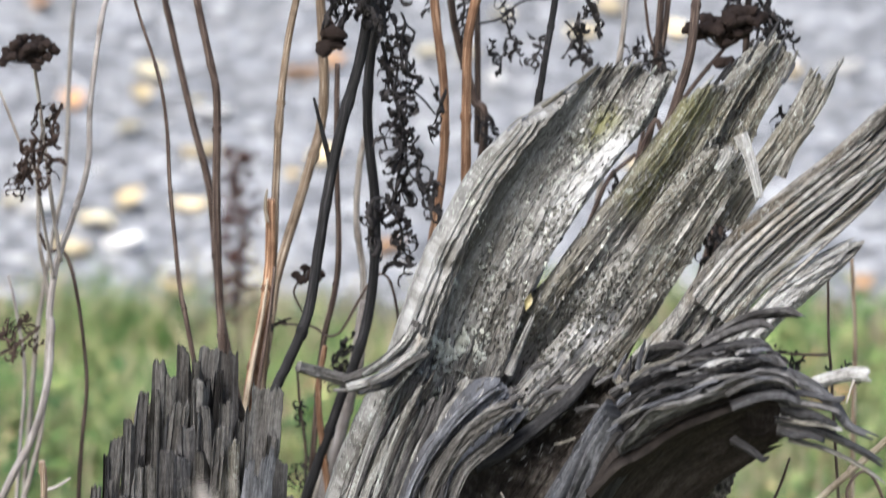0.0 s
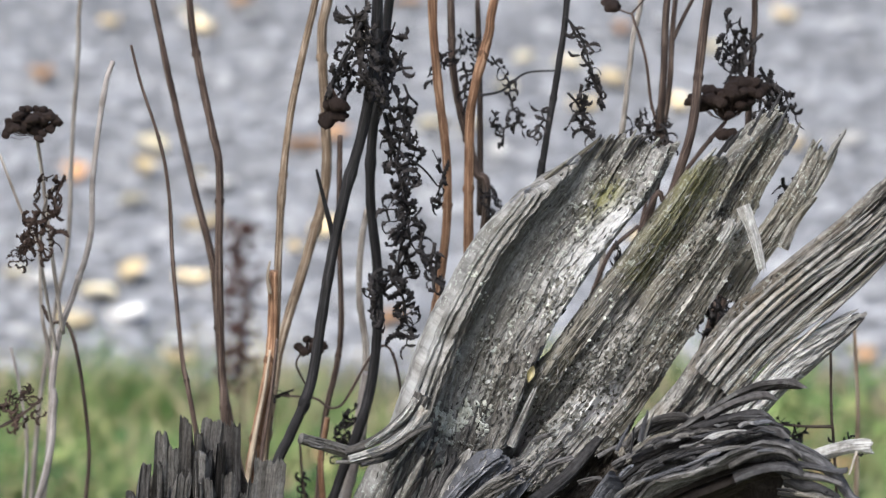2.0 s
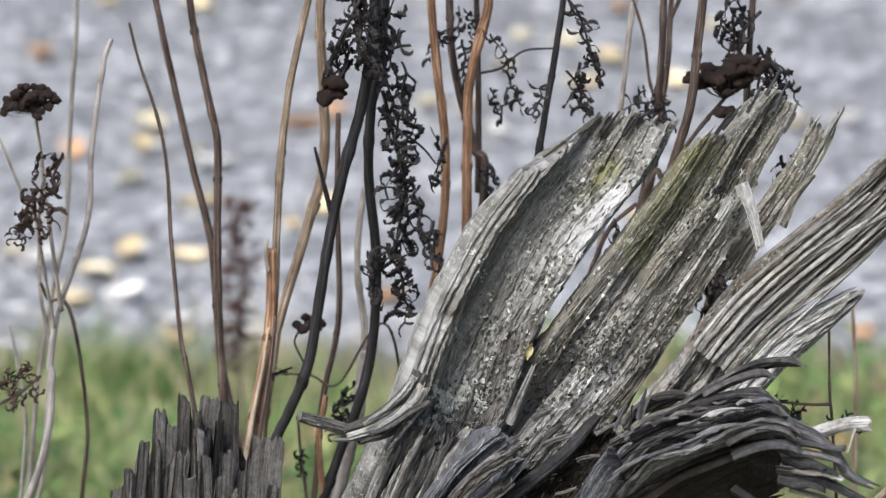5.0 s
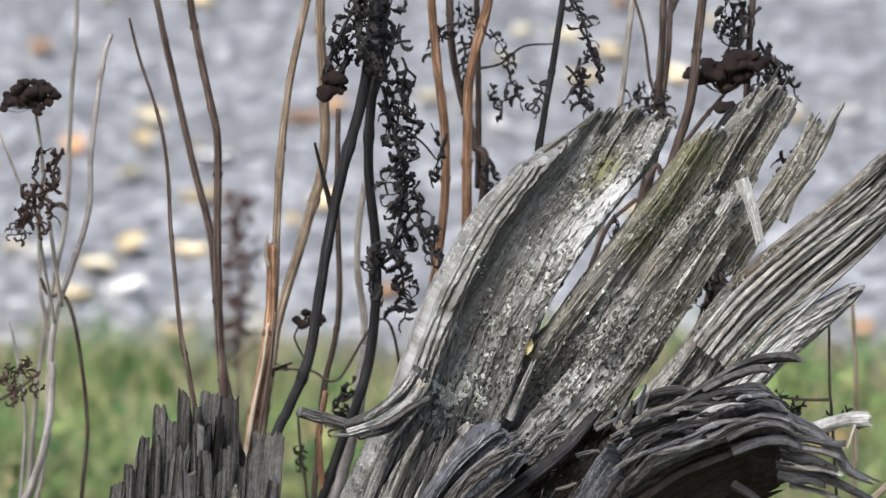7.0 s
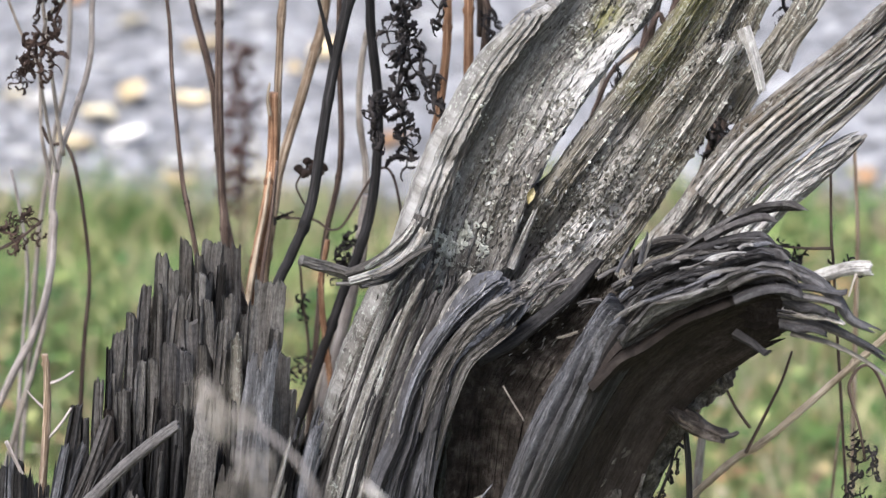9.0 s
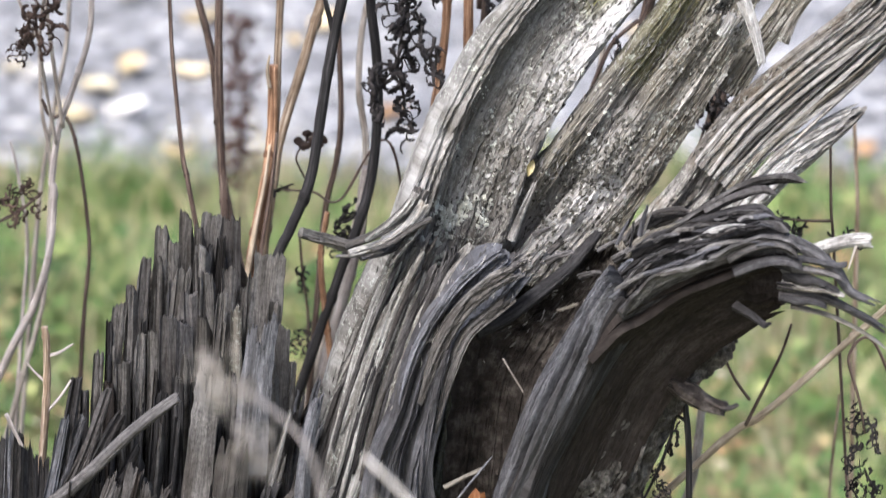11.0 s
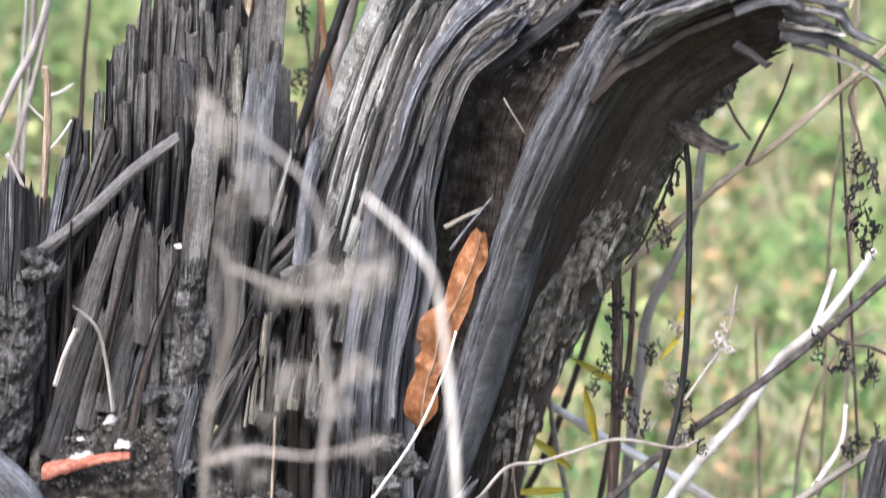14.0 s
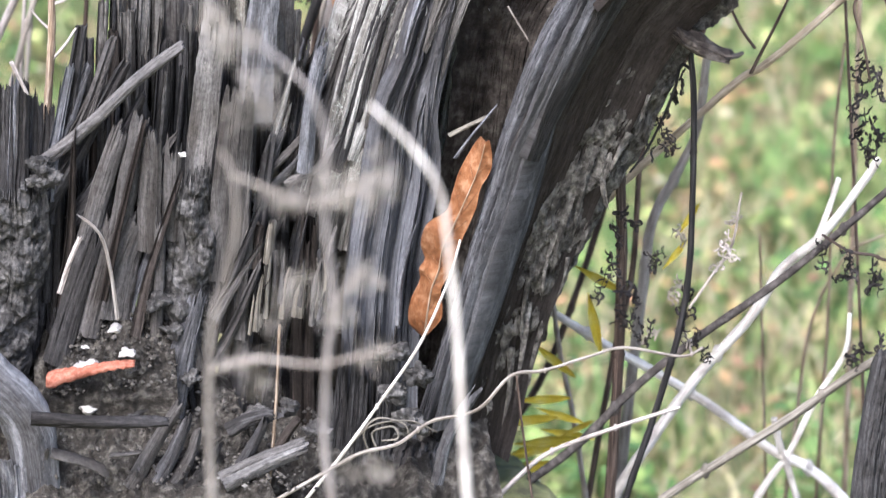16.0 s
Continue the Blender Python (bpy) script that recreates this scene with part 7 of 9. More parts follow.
stem_plant("tan dry bent weed stem", [(-0.1150, 2.940, 0.3593), (-0.1089, 2.940, 0.3954), (-0.0902, 2.940, 0.4588), (-0.0781, 2.940, 0.5059), (-0.0778, 2.940, 0.5565), (-0.0796, 2.940, 0.6104), (-0.0741, 2.940, 0.6447)], 0.0040, 0.0036, STEM_TAN, 0.10, seed=11)
mug = stem_plant("blackened mugwort stem with shrivelled leaves", [(-0.1132, 2.840, 0.3345), (-0.1003, 2.840, 0.3638), (-0.0860, 2.840, 0.4008), (-0.0783, 2.840, 0.4471), (-0.0699, 2.840, 0.4967), (-0.0624, 2.840, 0.5309), (-0.0513, 2.840, 0.5722), (-0.0439, 2.840, 0.6170), (-0.0416, 2.840, 0.6577)], 0.0038, 0.0040, STEM_BLACK, 0.12, name="mugwort", group="blackened mugwort", seed=12)
side_branch(mug, [(-0.0699, 2.840, 0.4986), (-0.0759, 2.840, 0.5233), (-0.0812, 2.840, 0.5459)], 0.0022, 0.0009, STEM_BLACK)
side_branch(mug, [(-0.0701, 2.850, 0.4975), (-0.0671, 2.850, 0.5128), (-0.0658, 2.850, 0.5431)], 0.002, 0.001, STEM_BROWN)
for k, (p, z) in enumerate(zip([(-0.0615, 2.830, 0.6565), (-0.0515, 2.830, 0.6509), (-0.0642, 2.830, 0.6196), (-0.0697, 2.830, 0.6048), (-0.0570, 2.830, 0.6270), (-0.0517, 2.830, 0.6159), (-0.0497, 2.830, 0.6528)], (0.9, 1.0, 0.8, 0.7, 0.8, 0.8, 1.0))):
    hang_leaf(mug, p, z, 10 + k)
side_branch(mug, [(-0.0515, 2.830, 0.6454), (-0.0660, 2.830, 0.6159), (-0.0752, 2.830, 0.5936), (-0.0717, 2.830, 0.5806)], 0.0012, 0.0008, STEM_BLACK)
flower_head(mug, [(-0.0705, 2.830, 0.5843)][0], 9, 0.008, 0.0042, [(-0.0741, 2.830, 0.5917)][0], 5, SEED_BROWN)
flower_head(mug, (-0.0682, 2.830, 0.5934), 6, 0.006, 0.0046, (-0.0717, 2.830, 0.6046), 7, SEED_BROWN)
mug2 = stem_plant("blackened mugwort stem with shrivelled leaves", [(-0.0729, 2.880, 0.3074), (-0.0595, 2.880, 0.3440), (-0.0481, 2.880, 0.3835), (-0.0431, 2.880, 0.4266), (-0.0429, 2.880, 0.4654), (-0.0475, 2.880, 0.5155), (-0.0455, 2.880, 0.5613), (-0.0387, 2.880, 0.6029), (-0.0342, 2.880, 0.6517)], 0.0038, 0.0036, STEM_BLACK, 0.14, name="mugwort", group="blackened mugwort", seed=13)
side_branch(mug2, [(-0.0378, 2.860, 0.5781), (-0.0306, 2.860, 0.5479), (-0.0234, 2.860, 0.5137), (-0.0290, 2.860, 0.4754), (-0.0254, 2.860, 0.4484)], 0.0014, 0.0008, STEM_BLACK)
side_branch(mug2, [(-0.0408, 2.860, 0.5668), (-0.0270, 2.860, 0.5516), (-0.0124, 2.860, 0.5403), (-0.0033, 2.860, 0.5289)], 0.0012, 0.0006, STEM_BLACK)
for k, (p, z) in enumerate(zip([(-0.0304, 2.860, 0.6380), (-0.0268, 2.860, 0.6193), (-0.0341, 2.860, 0.6081), (-0.0250, 2.860, 0.5969), (-0.0342, 2.860, 0.5781), (-0.0233, 2.860, 0.5668), (-0.0306, 2.860, 0.5460), (-0.0160, 2.860, 0.5592), (-0.0069, 2.860, 0.5535), (-0.0344, 2.860, 0.5251), (-0.0234, 2.860, 0.5251), (-0.0289, 2.860, 0.5137), (-0.0179, 2.860, 0.5079), (-0.0345, 2.860, 0.4754), (-0.0235, 2.860, 0.4811), (-0.0309, 2.860, 0.4639), (-0.0217, 2.860, 0.4561), (-0.0051, 2.860, 0.4907), (-0.0340, 2.860, 0.6305), (-0.0196, 2.860, 0.6081), (-0.0015, 2.860, 0.4831)],
                              (1.0, 1.1, 0.9, 1.0, 0.8, 0.9, 1.0, 0.9, 0.9, 1.0, 0.9, 1.1, 0.8, 1.0, 0.9, 1.0, 0.8, 0.8, 1.1, 0.7, 0.8))):
    hang_leaf(mug2, p, z, 40 + k)
stem_plant("dark brown thin dry stem", [(-0.0844, 2.930, 0.2942), (-0.0794, 2.930, 0.3467), (-0.0708, 2.930, 0.3867), (-0.0680, 2.930, 0.4184), (-0.0691, 2.930, 0.4815), (-0.0679, 2.930, 0.5437)], 0.0026, 0.0020, STEM_BROWN, seed=14)
stem_plant("grey-brown dry weed stem", [(-0.0741, 2.960, 0.2752), (-0.0623, 2.960, 0.3161), (-0.0552, 2.960, 0.3526), (-0.0520, 2.960, 0.3848), (-0.0564, 2.960, 0.4249), (-0.0547, 2.960, 0.4607), (-0.0508, 2.960, 0.4844)], 0.0032, 0.0022, STEM_GREY, seed=15)
stem_plant("bleached thick broken stem", [(-0.0860, 2.920, 0.2101), (-0.0740, 2.920, 0.2634), (-0.0623, 2.920, 0.3081), (-0.0545, 2.920, 0.3404)] + [(-0.0538, 2.920, 0.3581), (-0.0506, 2.920, 0.3820)], 0.0052, 0.0036, STEM_ASH, seed=16, knots=2)
stem_plant("rust-brown bent dry stem", [(-0.0733, 2.880, 0.2460), (-0.0768, 2.880, 0.2783), (-0.0803, 2.880, 0.3144), (-0.0808, 2.880, 0.3383)] + [(-0.0782, 2.880, 0.3519), (-0.0762, 2.880, 0.3638)], 0.0028, 0.002, STEM_RUST, seed=17)
weed = stem_plant("thin dark weed with dry whorls", [(-0.0930, 2.970, 0.2240), (-0.0927, 2.970, 0.2573), (-0.0963, 2.970, 0.2903), (-0.0979, 2.970, 0.3149)], 0.0014, 0.0010, STEM_BROWN, seed=18)
for k, p in enumerate([(-0.0928, 2.970, 0.2511), (-0.0943, 2.970, 0.2944), (-0.0908, 2.970, 0.2531)]):
    hang_leaf(weed, p, 0.5, 70 + k)
small = stem_plant("thin branching weed with small dark seed heads", [(-0.0315, 2.900, 0.3965), (-0.0692, 2.900, 0.3649), (-0.0860, 2.900, 0.3708), (-0.1104, 2.900, 0.3728)], 0.0012, 0.0008, STEM_BROWN, foot=0.0, seed=19)
side_branch(small, [(-0.0860, 2.900, 0.3708), (-0.0953, 2.900, 0.3886), (-0.0971, 2.900, 0.3965), (-0.0914, 2.900, 0.4064)], 0.0008, 0.0006, STEM_BROWN)
flower_head(small, [(-0.0876, 2.900, 0.4095)][0], 10, 0.009, 0.0032, [(-0.0906, 2.900, 0.4036)][0], 8, SEED_BROWN)
for k, p in enumerate([(-0.0635, 2.900, 0.3629), (-0.0655, 2.900, 0.3549), (-0.0598, 2.900, 0.3589), (-0.0991, 2.900, 0.3768)]):
    hang_leaf(small, p, 0.6, 80 + k)
# stems behind the tall slab
stem_plant("rust-brown dry weed stem", [(-0.0083, 2.920, 0.4019), (-0.0034, 2.920, 0.4374), (0.0022, 2.920, 0.4844), (0.0022, 2.920, 0.5310), (-0.0033, 2.920, 0.5811), (-0.0070, 2.920, 0.6382)], 0.0036, 0.0032, STEM_RUST, 0.12, seed=20)
stem_plant("orange-brown dry weed stem", [(0.0164, 2.900, 0.4593), (0.0170, 2.900, 0.5290), (0.0188, 2.900, 0.5749), (0.0297, 2.900, 0.6204), (0.0337, 2.900, 0.6450)], 0.0040, 0.0032, STEM_RUST, 0.12, seed=21)
mug3 = stem_plant("dark dry mugwort stem with shrivelled leaves", [(0.0269, 2.960, 0.4646), (0.0219, 2.960, 0.5120), (0.0128, 2.960, 0.5472), (0.0068, 2.960, 0.5822), (0.0052, 2.960, 0.6284)], 0.0032, 0.0028, STEM_BROWN, 0.14, name="mugwort", group="blackened mugwort", foot=-0.06, seed=22)
side_branch(mug3, [(0.0251, 2.970, 0.4775), (0.0249, 2.970, 0.5484), (0.0229, 2.970, 0.6260)], 0.0024, 0.0018, STEM_BROWN)
side_branch(mug3, [(0.0247, 2.950, 0.5654), (0.0397, 2.950, 0.5693), (0.0546, 2.950, 0.5809), (0.0752, 2.950, 0.5828)], 0.0010, 0.0006, STEM_BLACK)
for k, (p, z) in enumerate(zip([(0.0116, 2.950, 0.6117), (0.0060, 2.950, 0.5963), (0.0135, 2.950, 0.5886), (0.0060, 2.950, 0.5693), (0.0154, 2.950, 0.5615), (0.0190, 2.950, 0.6079), (0.0321, 2.950, 0.5925), (0.0359, 2.950, 0.5732), (0.0435, 2.950, 0.5674), (0.0323, 2.950, 0.5557), (0.0435, 2.950, 0.5557), (0.0546, 2.950, 0.5886), (0.0286, 2.950, 0.5030), (0.0325, 2.950, 0.4873), (0.0249, 2.950, 0.4952), (0.0378, 2.950, 0.5770)],
                              (0.8, 0.75, 0.8, 0.75, 0.7, 0.7, 0.8, 0.7, 0.75, 0.8, 0.7, 0.7, 0.8, 0.8, 0.7, 0.8))):
    if k % 4 != 3:
        hang_leaf(mug3, p, z * 0.78, 90 + k, LEAF_BLACK)
mug4 = stem_plant("thin black mugwort stem with curled leaves", [(0.0616, 2.900, 0.5058), (0.0641, 2.900, 0.5251), (0.0687, 2.900, 0.5558), (0.0757, 2.900, 0.6015), (0.0805, 2.900, 0.6450)], 0.0030, 0.0022, STEM_BLACK, 0.10, name="mugwort", group="blackened mugwort", seed=23)
side_branch(mug4, [(0.0789, 2.890, 0.6342), (0.0881, 2.890, 0.6230), (0.0937, 2.890, 0.6079), (0.0957, 2.890, 0.5965)], 0.0010, 0.0006, STEM_BLACK)
for k, (p, z) in enumerate(zip([(0.0826, 2.890, 0.6305), (0.0919, 2.890, 0.6135), (0.0956, 2.890, 0.6003), (0.0828, 2.890, 0.5965), (0.0902, 2.890, 0.5890), (0.0811, 2.890, 0.5833), (0.0940, 2.890, 0.5814), (0.0703, 2.890, 0.5471), (0.0683, 2.890, 0.5738)], (0.8, 0.8, 0.9, 1.0, 0.9, 1.0, 0.8, 0.7, 0.7))):
    if k % 4 != 3:
        hang_leaf(mug4, p, z * 0.78, 120 + k)
stem_plant("grey thin dry weed stem", [(0.1146, 2.980, 0.4944), (0.1206, 2.980, 0.5339), (0.1240, 2.980, 0.5692), (0.1274, 2.980, 0.6003), (0.1320, 2.980, 0.6255)], 0.0022, 0.0020, STEM_GREY, 0.08, seed=24)
twiggy = stem_plant("dark thin branching weed with seed buds", [(0.1375, 2.940, 0.5059), (0.1426, 2.940, 0.5410), (0.1375, 2.940, 0.5642), (0.1333, 2.940, 0.5950), (0.1241, 2.940, 0.6238)], 0.0016, 0.0010, STEM_BROWN, foot=-0.05, seed=25)
side_branch(twiggy, [(0.1241, 2.940, 0.6238), (0.1166, 2.940, 0.6264), (0.1091, 2.940, 0.6314)], 0.0008, 0.0006, STEM_BROWN)
side_branch(twiggy, [(0.1241, 2.940, 0.6238), (0.1303, 2.940, 0.6314), (0.1358, 2.940, 0.6390)], 0.0008, 0.0006, STEM_BROWN)
flower_head(twiggy, [(0.1099, 2.940, 0.6314)][0], 4, 0.005, 0.0042, [(0.1166, 2.940, 0.6276)][0], 18, SEED_BROWN)
for k, p in enumerate([(0.1345, 2.930, 0.5592), (0.1364, 2.930, 0.5534), (0.1438, 2.930, 0.5592), (0.1495, 2.930, 0.5553)]):
    hang_leaf(twiggy, p, 0.6, 140 + k)
stem_plant("dark dry weed stem", [(0.1373, 2.930, 0.4893), (0.1422, 2.930, 0.5437), (0.1452, 2.930, 0.5899), (0.1468, 2.930, 0.6377)], 0.0030, 0.0026, STEM_BROWN, 0.10, foot=-0.05, seed=26)
fork = stem_plant("brown forked dry weed stem", [(0.1382, 2.950, 0.4873), (0.1451, 2.950, 0.5343), (0.1501, 2.950, 0.5732), (0.1534, 2.950, 0.6328)], 0.0024, 0.0018, STEM_BROWN, 0.10, foot=-0.04, seed=27)
side_branch(fork, [(0.1523, 2.950, 0.6040), (0.1588, 2.950, 0.6194), (0.1653, 2.950, 0.6328)], 0.0014, 0.0012, STEM_BROWN)
stem_plant("red-brown dry tansy stem", [(0.1186, 2.860, 0.4175), (0.1307, 2.860, 0.4831), (0.1431, 2.860, 0.5098), (0.1519, 2.860, 0.5365), (0.1609, 2.860, 0.5705), (0.1652, 2.860, 0.6156), (0.1696, 2.860, 0.6547)], 0.0036, 0.0032, STEM_BROWN, 0.10, foot=-0.05, seed=28)
tansy = stem_plant("dry tansy stem with a dark brown seed head", [(0.1242, 2.880, 0.4770), (0.1459, 2.880, 0.5155), (0.1675, 2.880, 0.5468), (0.1836, 2.880, 0.5670)], 0.0022, 0.0014, STEM_BROWN, name="tansy", seed=29)
for at, count, spread, size, seed in (((0.1844, 2.880, 0.5859), 40, 0.017, 0.0043, 30), ((0.1949, 2.875, 0.5929), 22, 0.013, 0.0042, 33), ((0.1637, 2.875, 0.5823), 5, 0.005, 0.0042, 36), ((0.1857, 2.870, 0.5621), 5, 0.005, 0.0042, 38)):
    flower_head(tansy, at, count, spread, size, (0.1836, 2.880, 0.5670) if seed < 34 else at, seed, SEED_BROWN)
mug5 = stem_plant("dark mugwort stem with curled leaves", [(0.1969, 2.920, 0.4766), (0.2002, 2.920, 0.5388), (0.2021, 2.920, 0.5925), (0.2034, 2.920, 0.6401)], 0.0028, 0.0022, STEM_BROWN, 0.08, name="mugwort", group="blackened mugwort", foot=-0.02, seed=30)
for k, (p, z) in enumerate(zip([(0.1917, 2.910, 0.6255), (0.1972, 2.910, 0.6217), (0.1900, 2.910, 0.6141), (0.2084, 2.910, 0.6179), (0.2070, 2.910, 0.5951), (0.2144, 2.910, 0.5913), (0.2182, 2.910, 0.5856), (0.2090, 2.910, 0.5875)], (0.8, 0.9, 0.8, 0.8, 0.9, 0.9, 0.8, 0.8))):
    hang_leaf(mug5, p, z, 150 + k)
peep = stem_plant("dark dry weed seen between the slabs", [(0.0809, 2.900, 0.4044), (0.0956, 2.900, 0.4358), (0.1029, 2.900, 0.4554), (0.1120, 2.900, 0.4748), (0.1285, 2.900, 0.4903)], 0.0020, 0.0016, STEM_BROWN, seed=31)
for k, p in enumerate([(0.1141, 2.860, 0.4869), (0.1160, 2.860, 0.4811), (0.1122, 2.860, 0.4907), (0.1933, 2.860, 0.4696), (0.1988, 2.860, 0.4715), (0.1897, 2.860, 0.4677), (0.1845, 2.860, 0.4484), (0.1807, 2.860, 0.4542), (0.2251, 2.860, 0.5289), (0.2195, 2.860, 0.5346)]):
    hang_leaf(peep if k < 3 else mug5, p, 0.8, 160 + k)
stem_plant("dark dry weed stem", [(0.1690, 2.900, 0.3965), (0.1786, 2.900, 0.4280), (0.1885, 2.900, 0.4593), (0.1994, 2.900, 0.4748)], 0.0026, 0.002, STEM_BROWN, foot=-0.05, seed=32)
# seed heads at the far left
side_branch(ashy, [(-0.2505, 2.890, 0.4194), (-0.2551, 2.883, 0.4683), (-0.2604, 2.877, 0.5317), (-0.2625, 2.870, 0.5583)], 0.0016, 0.0012, STEM_GREY)
flower_head(ashy, [(-0.2661, 2.870, 0.5735)][0], 48, 0.018, 0.0034, [(-0.2624, 2.870, 0.5602)][0], 40, SEED_BROWN)
side_branch(ashy, [(-0.2553, 2.890, 0.4077), (-0.2604, 2.883, 0.4491), (-0.2626, 2.875, 0.4824), (-0.2582, 2.867, 0.5153), (-0.2518, 2.860, 0.5289)], 0.0013, 0.0009, STEM_GREY)
for k, (p, z) in enumerate(zip([(-0.2443, 2.860, 0.5365), (-0.2462, 2.860, 0.5308), (-0.2649, 2.860, 0.5175), (-0.2613, 2.860, 0.5117), (-0.2688, 2.860, 0.5079), (-0.2578, 2.860, 0.5060), (-0.2708, 2.860, 0.4984), (-0.2654, 2.860, 0.4946), (-0.2516, 2.860, 0.5365)], (0.9, 0.8, 0.9, 1.0, 0.9, 0.7, 0.7, 0.7, 0.7))):
    hang_leaf(ashy, p, z * 0.75, 180 + k, SEED_BROWN)
side_branch(ashy, [(-0.2631, 2.880, 0.4809), (-0.2725, 2.880, 0.5001), (-0.2794, 2.880, 0.5193), (-0.2879, 2.880, 0.5442), (-0.2913, 2.880, 0.5537)], 0.0012, 0.0009, STEM_GREY)
head3 = stem_plant("thin arching weed with a dark seed head", [(-0.3250, 2.860, 0.3471), (-0.3024, 2.860, 0.3589), (-0.2798, 2.860, 0.3706), (-0.2627, 2.860, 0.3843)], 0.0013, 0.0011, STEM_BROWN, foot=-0.33, seed=35)
for k, (p, z) in enumerate(zip([(-0.2829, 2.860, 0.3902), (-0.2755, 2.860, 0.3921), (-0.2868, 2.860, 0.3843), (-0.2795, 2.860, 0.3804), (-0.2699, 2.860, 0.3941)], (0.8, 0.8, 0.8, 0.7, 0.6))):
    hang_leaf(head3, p, z * 0.7, 200 + k, SEED_BROWN)
stem_plant("pale thin grass stalk", [(-0.2979, 3.000, 0.1789), (-0.2919, 3.000, 0.2462), (-0.2870, 3.000, 0.3044), (-0.2925, 3.000, 0.3538), (-0.2965, 3.000, 0.3742)], 0.0020, 0.0010, STEM_ASH, seed=37)
stick = stem_plant("pale upright twig with a few side shoots", [(-0.2530, 2.664, 0.2422), (-0.2495, 2.664, 0.2804), (-0.2461, 2.664, 0.3181), (-0.2451, 2.664, 0.3481), (-0.2460, 2.664, 0.3629)], 0.0034, 0.0024, STEM_TAN, ground=True, seed=38)
for pts in ([(-0.2445, 2.664, 0.3436), (-0.2368, 2.664, 0.3462), (-0.2282, 2.664, 0.3518)], [(-0.2458, 2.664, 0.3257), (-0.2529, 2.664, 0.3331), (-0.2586, 2.664, 0.3406)], [(-0.2458, 2.664, 0.3069), (-0.2377, 2.664, 0.3163), (-0.2304, 2.664, 0.3275)]):
    side_branch(stick, pts, 0.0011, 0.0007, STEM_ASH)

# ---- tangle beside the stump ----
tangle = "dry stems beside the stump"
STEM_TWIG_DARK = mottled("dark_grey_twig", (0.025, 0.022, 0.02), (0.07, 0.062, 0.058), (0.17, 0.155, 0.145), 140.0)
long1 = stem_plant("long straight slanting tan stem", [(0.0746, 2.800, 0.1215), (0.0947, 2.792, 0.1451), (0.1164, 2.785, 0.1735), (0.1524, 2.777, 0.2130), (0.1879, 2.770, 0.2505), (0.2035, 2.763, 0.2637), (0.2294, 2.755, 0.2907), (0.2603, 2.748, 0.3237), (0.2803, 2.740, 0.3463)], 0.0030, 0.0025, STEM_STRAW, 0.06, group=tangle, foot=-0.02, seed=50)
side_branch(long1, [(0.1945, 2.752, 0.2627), (0.2041, 2.752, 0.2841), (0.2160, 2.752, 0.3112), (0.2225, 2.752, 0.3323)], 0.0012, 0.0008, STEM_BROWN)
side_branch(long1, [(0.1946, 2.720, 0.2927), (0.1854, 2.720, 0.3061), (0.1778, 2.720, 0.3214), (0.1730, 2.720, 0.3301)], 0.0011, 0.0009, STEM_BROWN)
up1 = stem_plant("thin blackened upright stem", [(0.1183, 2.676, 0.0046), (0.1322, 2.676, 0.0516), (0.1474, 2.676, 0.1119), (0.1536, 2.676, 0.1594), (0.1547, 2.676, 0.2257), (0.1535, 2.676, 0.2833), (0.1483, 2.676, 0.3286), (0.1462, 2.676, 0.3436)], 0.0026, 0.0022, STEM_BLACK, group=tangle, seed=51)
up2 = stem_plant("dark brown upright dry stem", [(0.1073, 2.720, -0.0196), (0.1109, 2.720, 0.0589), (0.1123, 2.720, 0.1398), (0.1117, 2.720, 0.1796), (0.1100, 2.720, 0.2190)], 0.0046, 0.0036, STEM_BROWN, group=tangle, seed=52)
up3 = stem_plant("brown dry leaning weed stem", [(0.0976, 2.820, -0.0678), (0.1117, 2.820, 0.0284), (0.1240, 2.820, 0.0953), (0.1283, 2.820, 0.1774), (0.1406, 2.820, 0.2218), (0.1640, 2.820, 0.2578), (0.1727, 2.820, 0.2855)], 0.0026, 0.0018, STEM_BROWN, group=tangle, seed=53)
stem_plant("grey-brown dry weed stem", [(0.0931, 2.800, -0.0599), (0.0848, 2.800, -0.0044), (0.0748, 2.800, 0.0461), (0.0707, 2.800, 0.0794)], 0.0026, 0.0018, STEM_GREY, group=tangle, seed=54)
stem_plant("grey dry leaning weed stem", [(0.1338, 2.900, 0.0341), (0.1405, 2.900, 0.0937), (0.1572, 2.900, 0.1316), (0.1700, 2.900, 0.1650), (0.1763, 2.900, 0.2268)], 0.0050, 0.003, STEM_GREY, group=tangle, seed=55)
for k, (p, z) in enumerate(zip([(0.1472, 2.676, 0.2947), (0.1440, 2.676, 0.2795), (0.1389, 2.676, 0.2680), (0.1374, 2.676, 0.2565), (0.1284, 2.676, 0.2604), (0.1251, 2.676, 0.2489), (0.1322, 2.676, 0.2489)], (0.8, 0.8, 0.7, 0.7, 0.6, 0.7, 0.6))):
    hang_leaf(up1, p, z * 0.55, 220 + k)
side_branch(up1, [(0.1534, 2.679, 0.2935), (0.1456, 2.679, 0.2973), (0.1423, 2.679, 0.2821), (0.1356, 2.679, 0.2630), (0.1254, 2.679, 0.2399), (0.1149, 2.679, 0.2245)], 0.0012, 0.0007, STEM_BLACK)
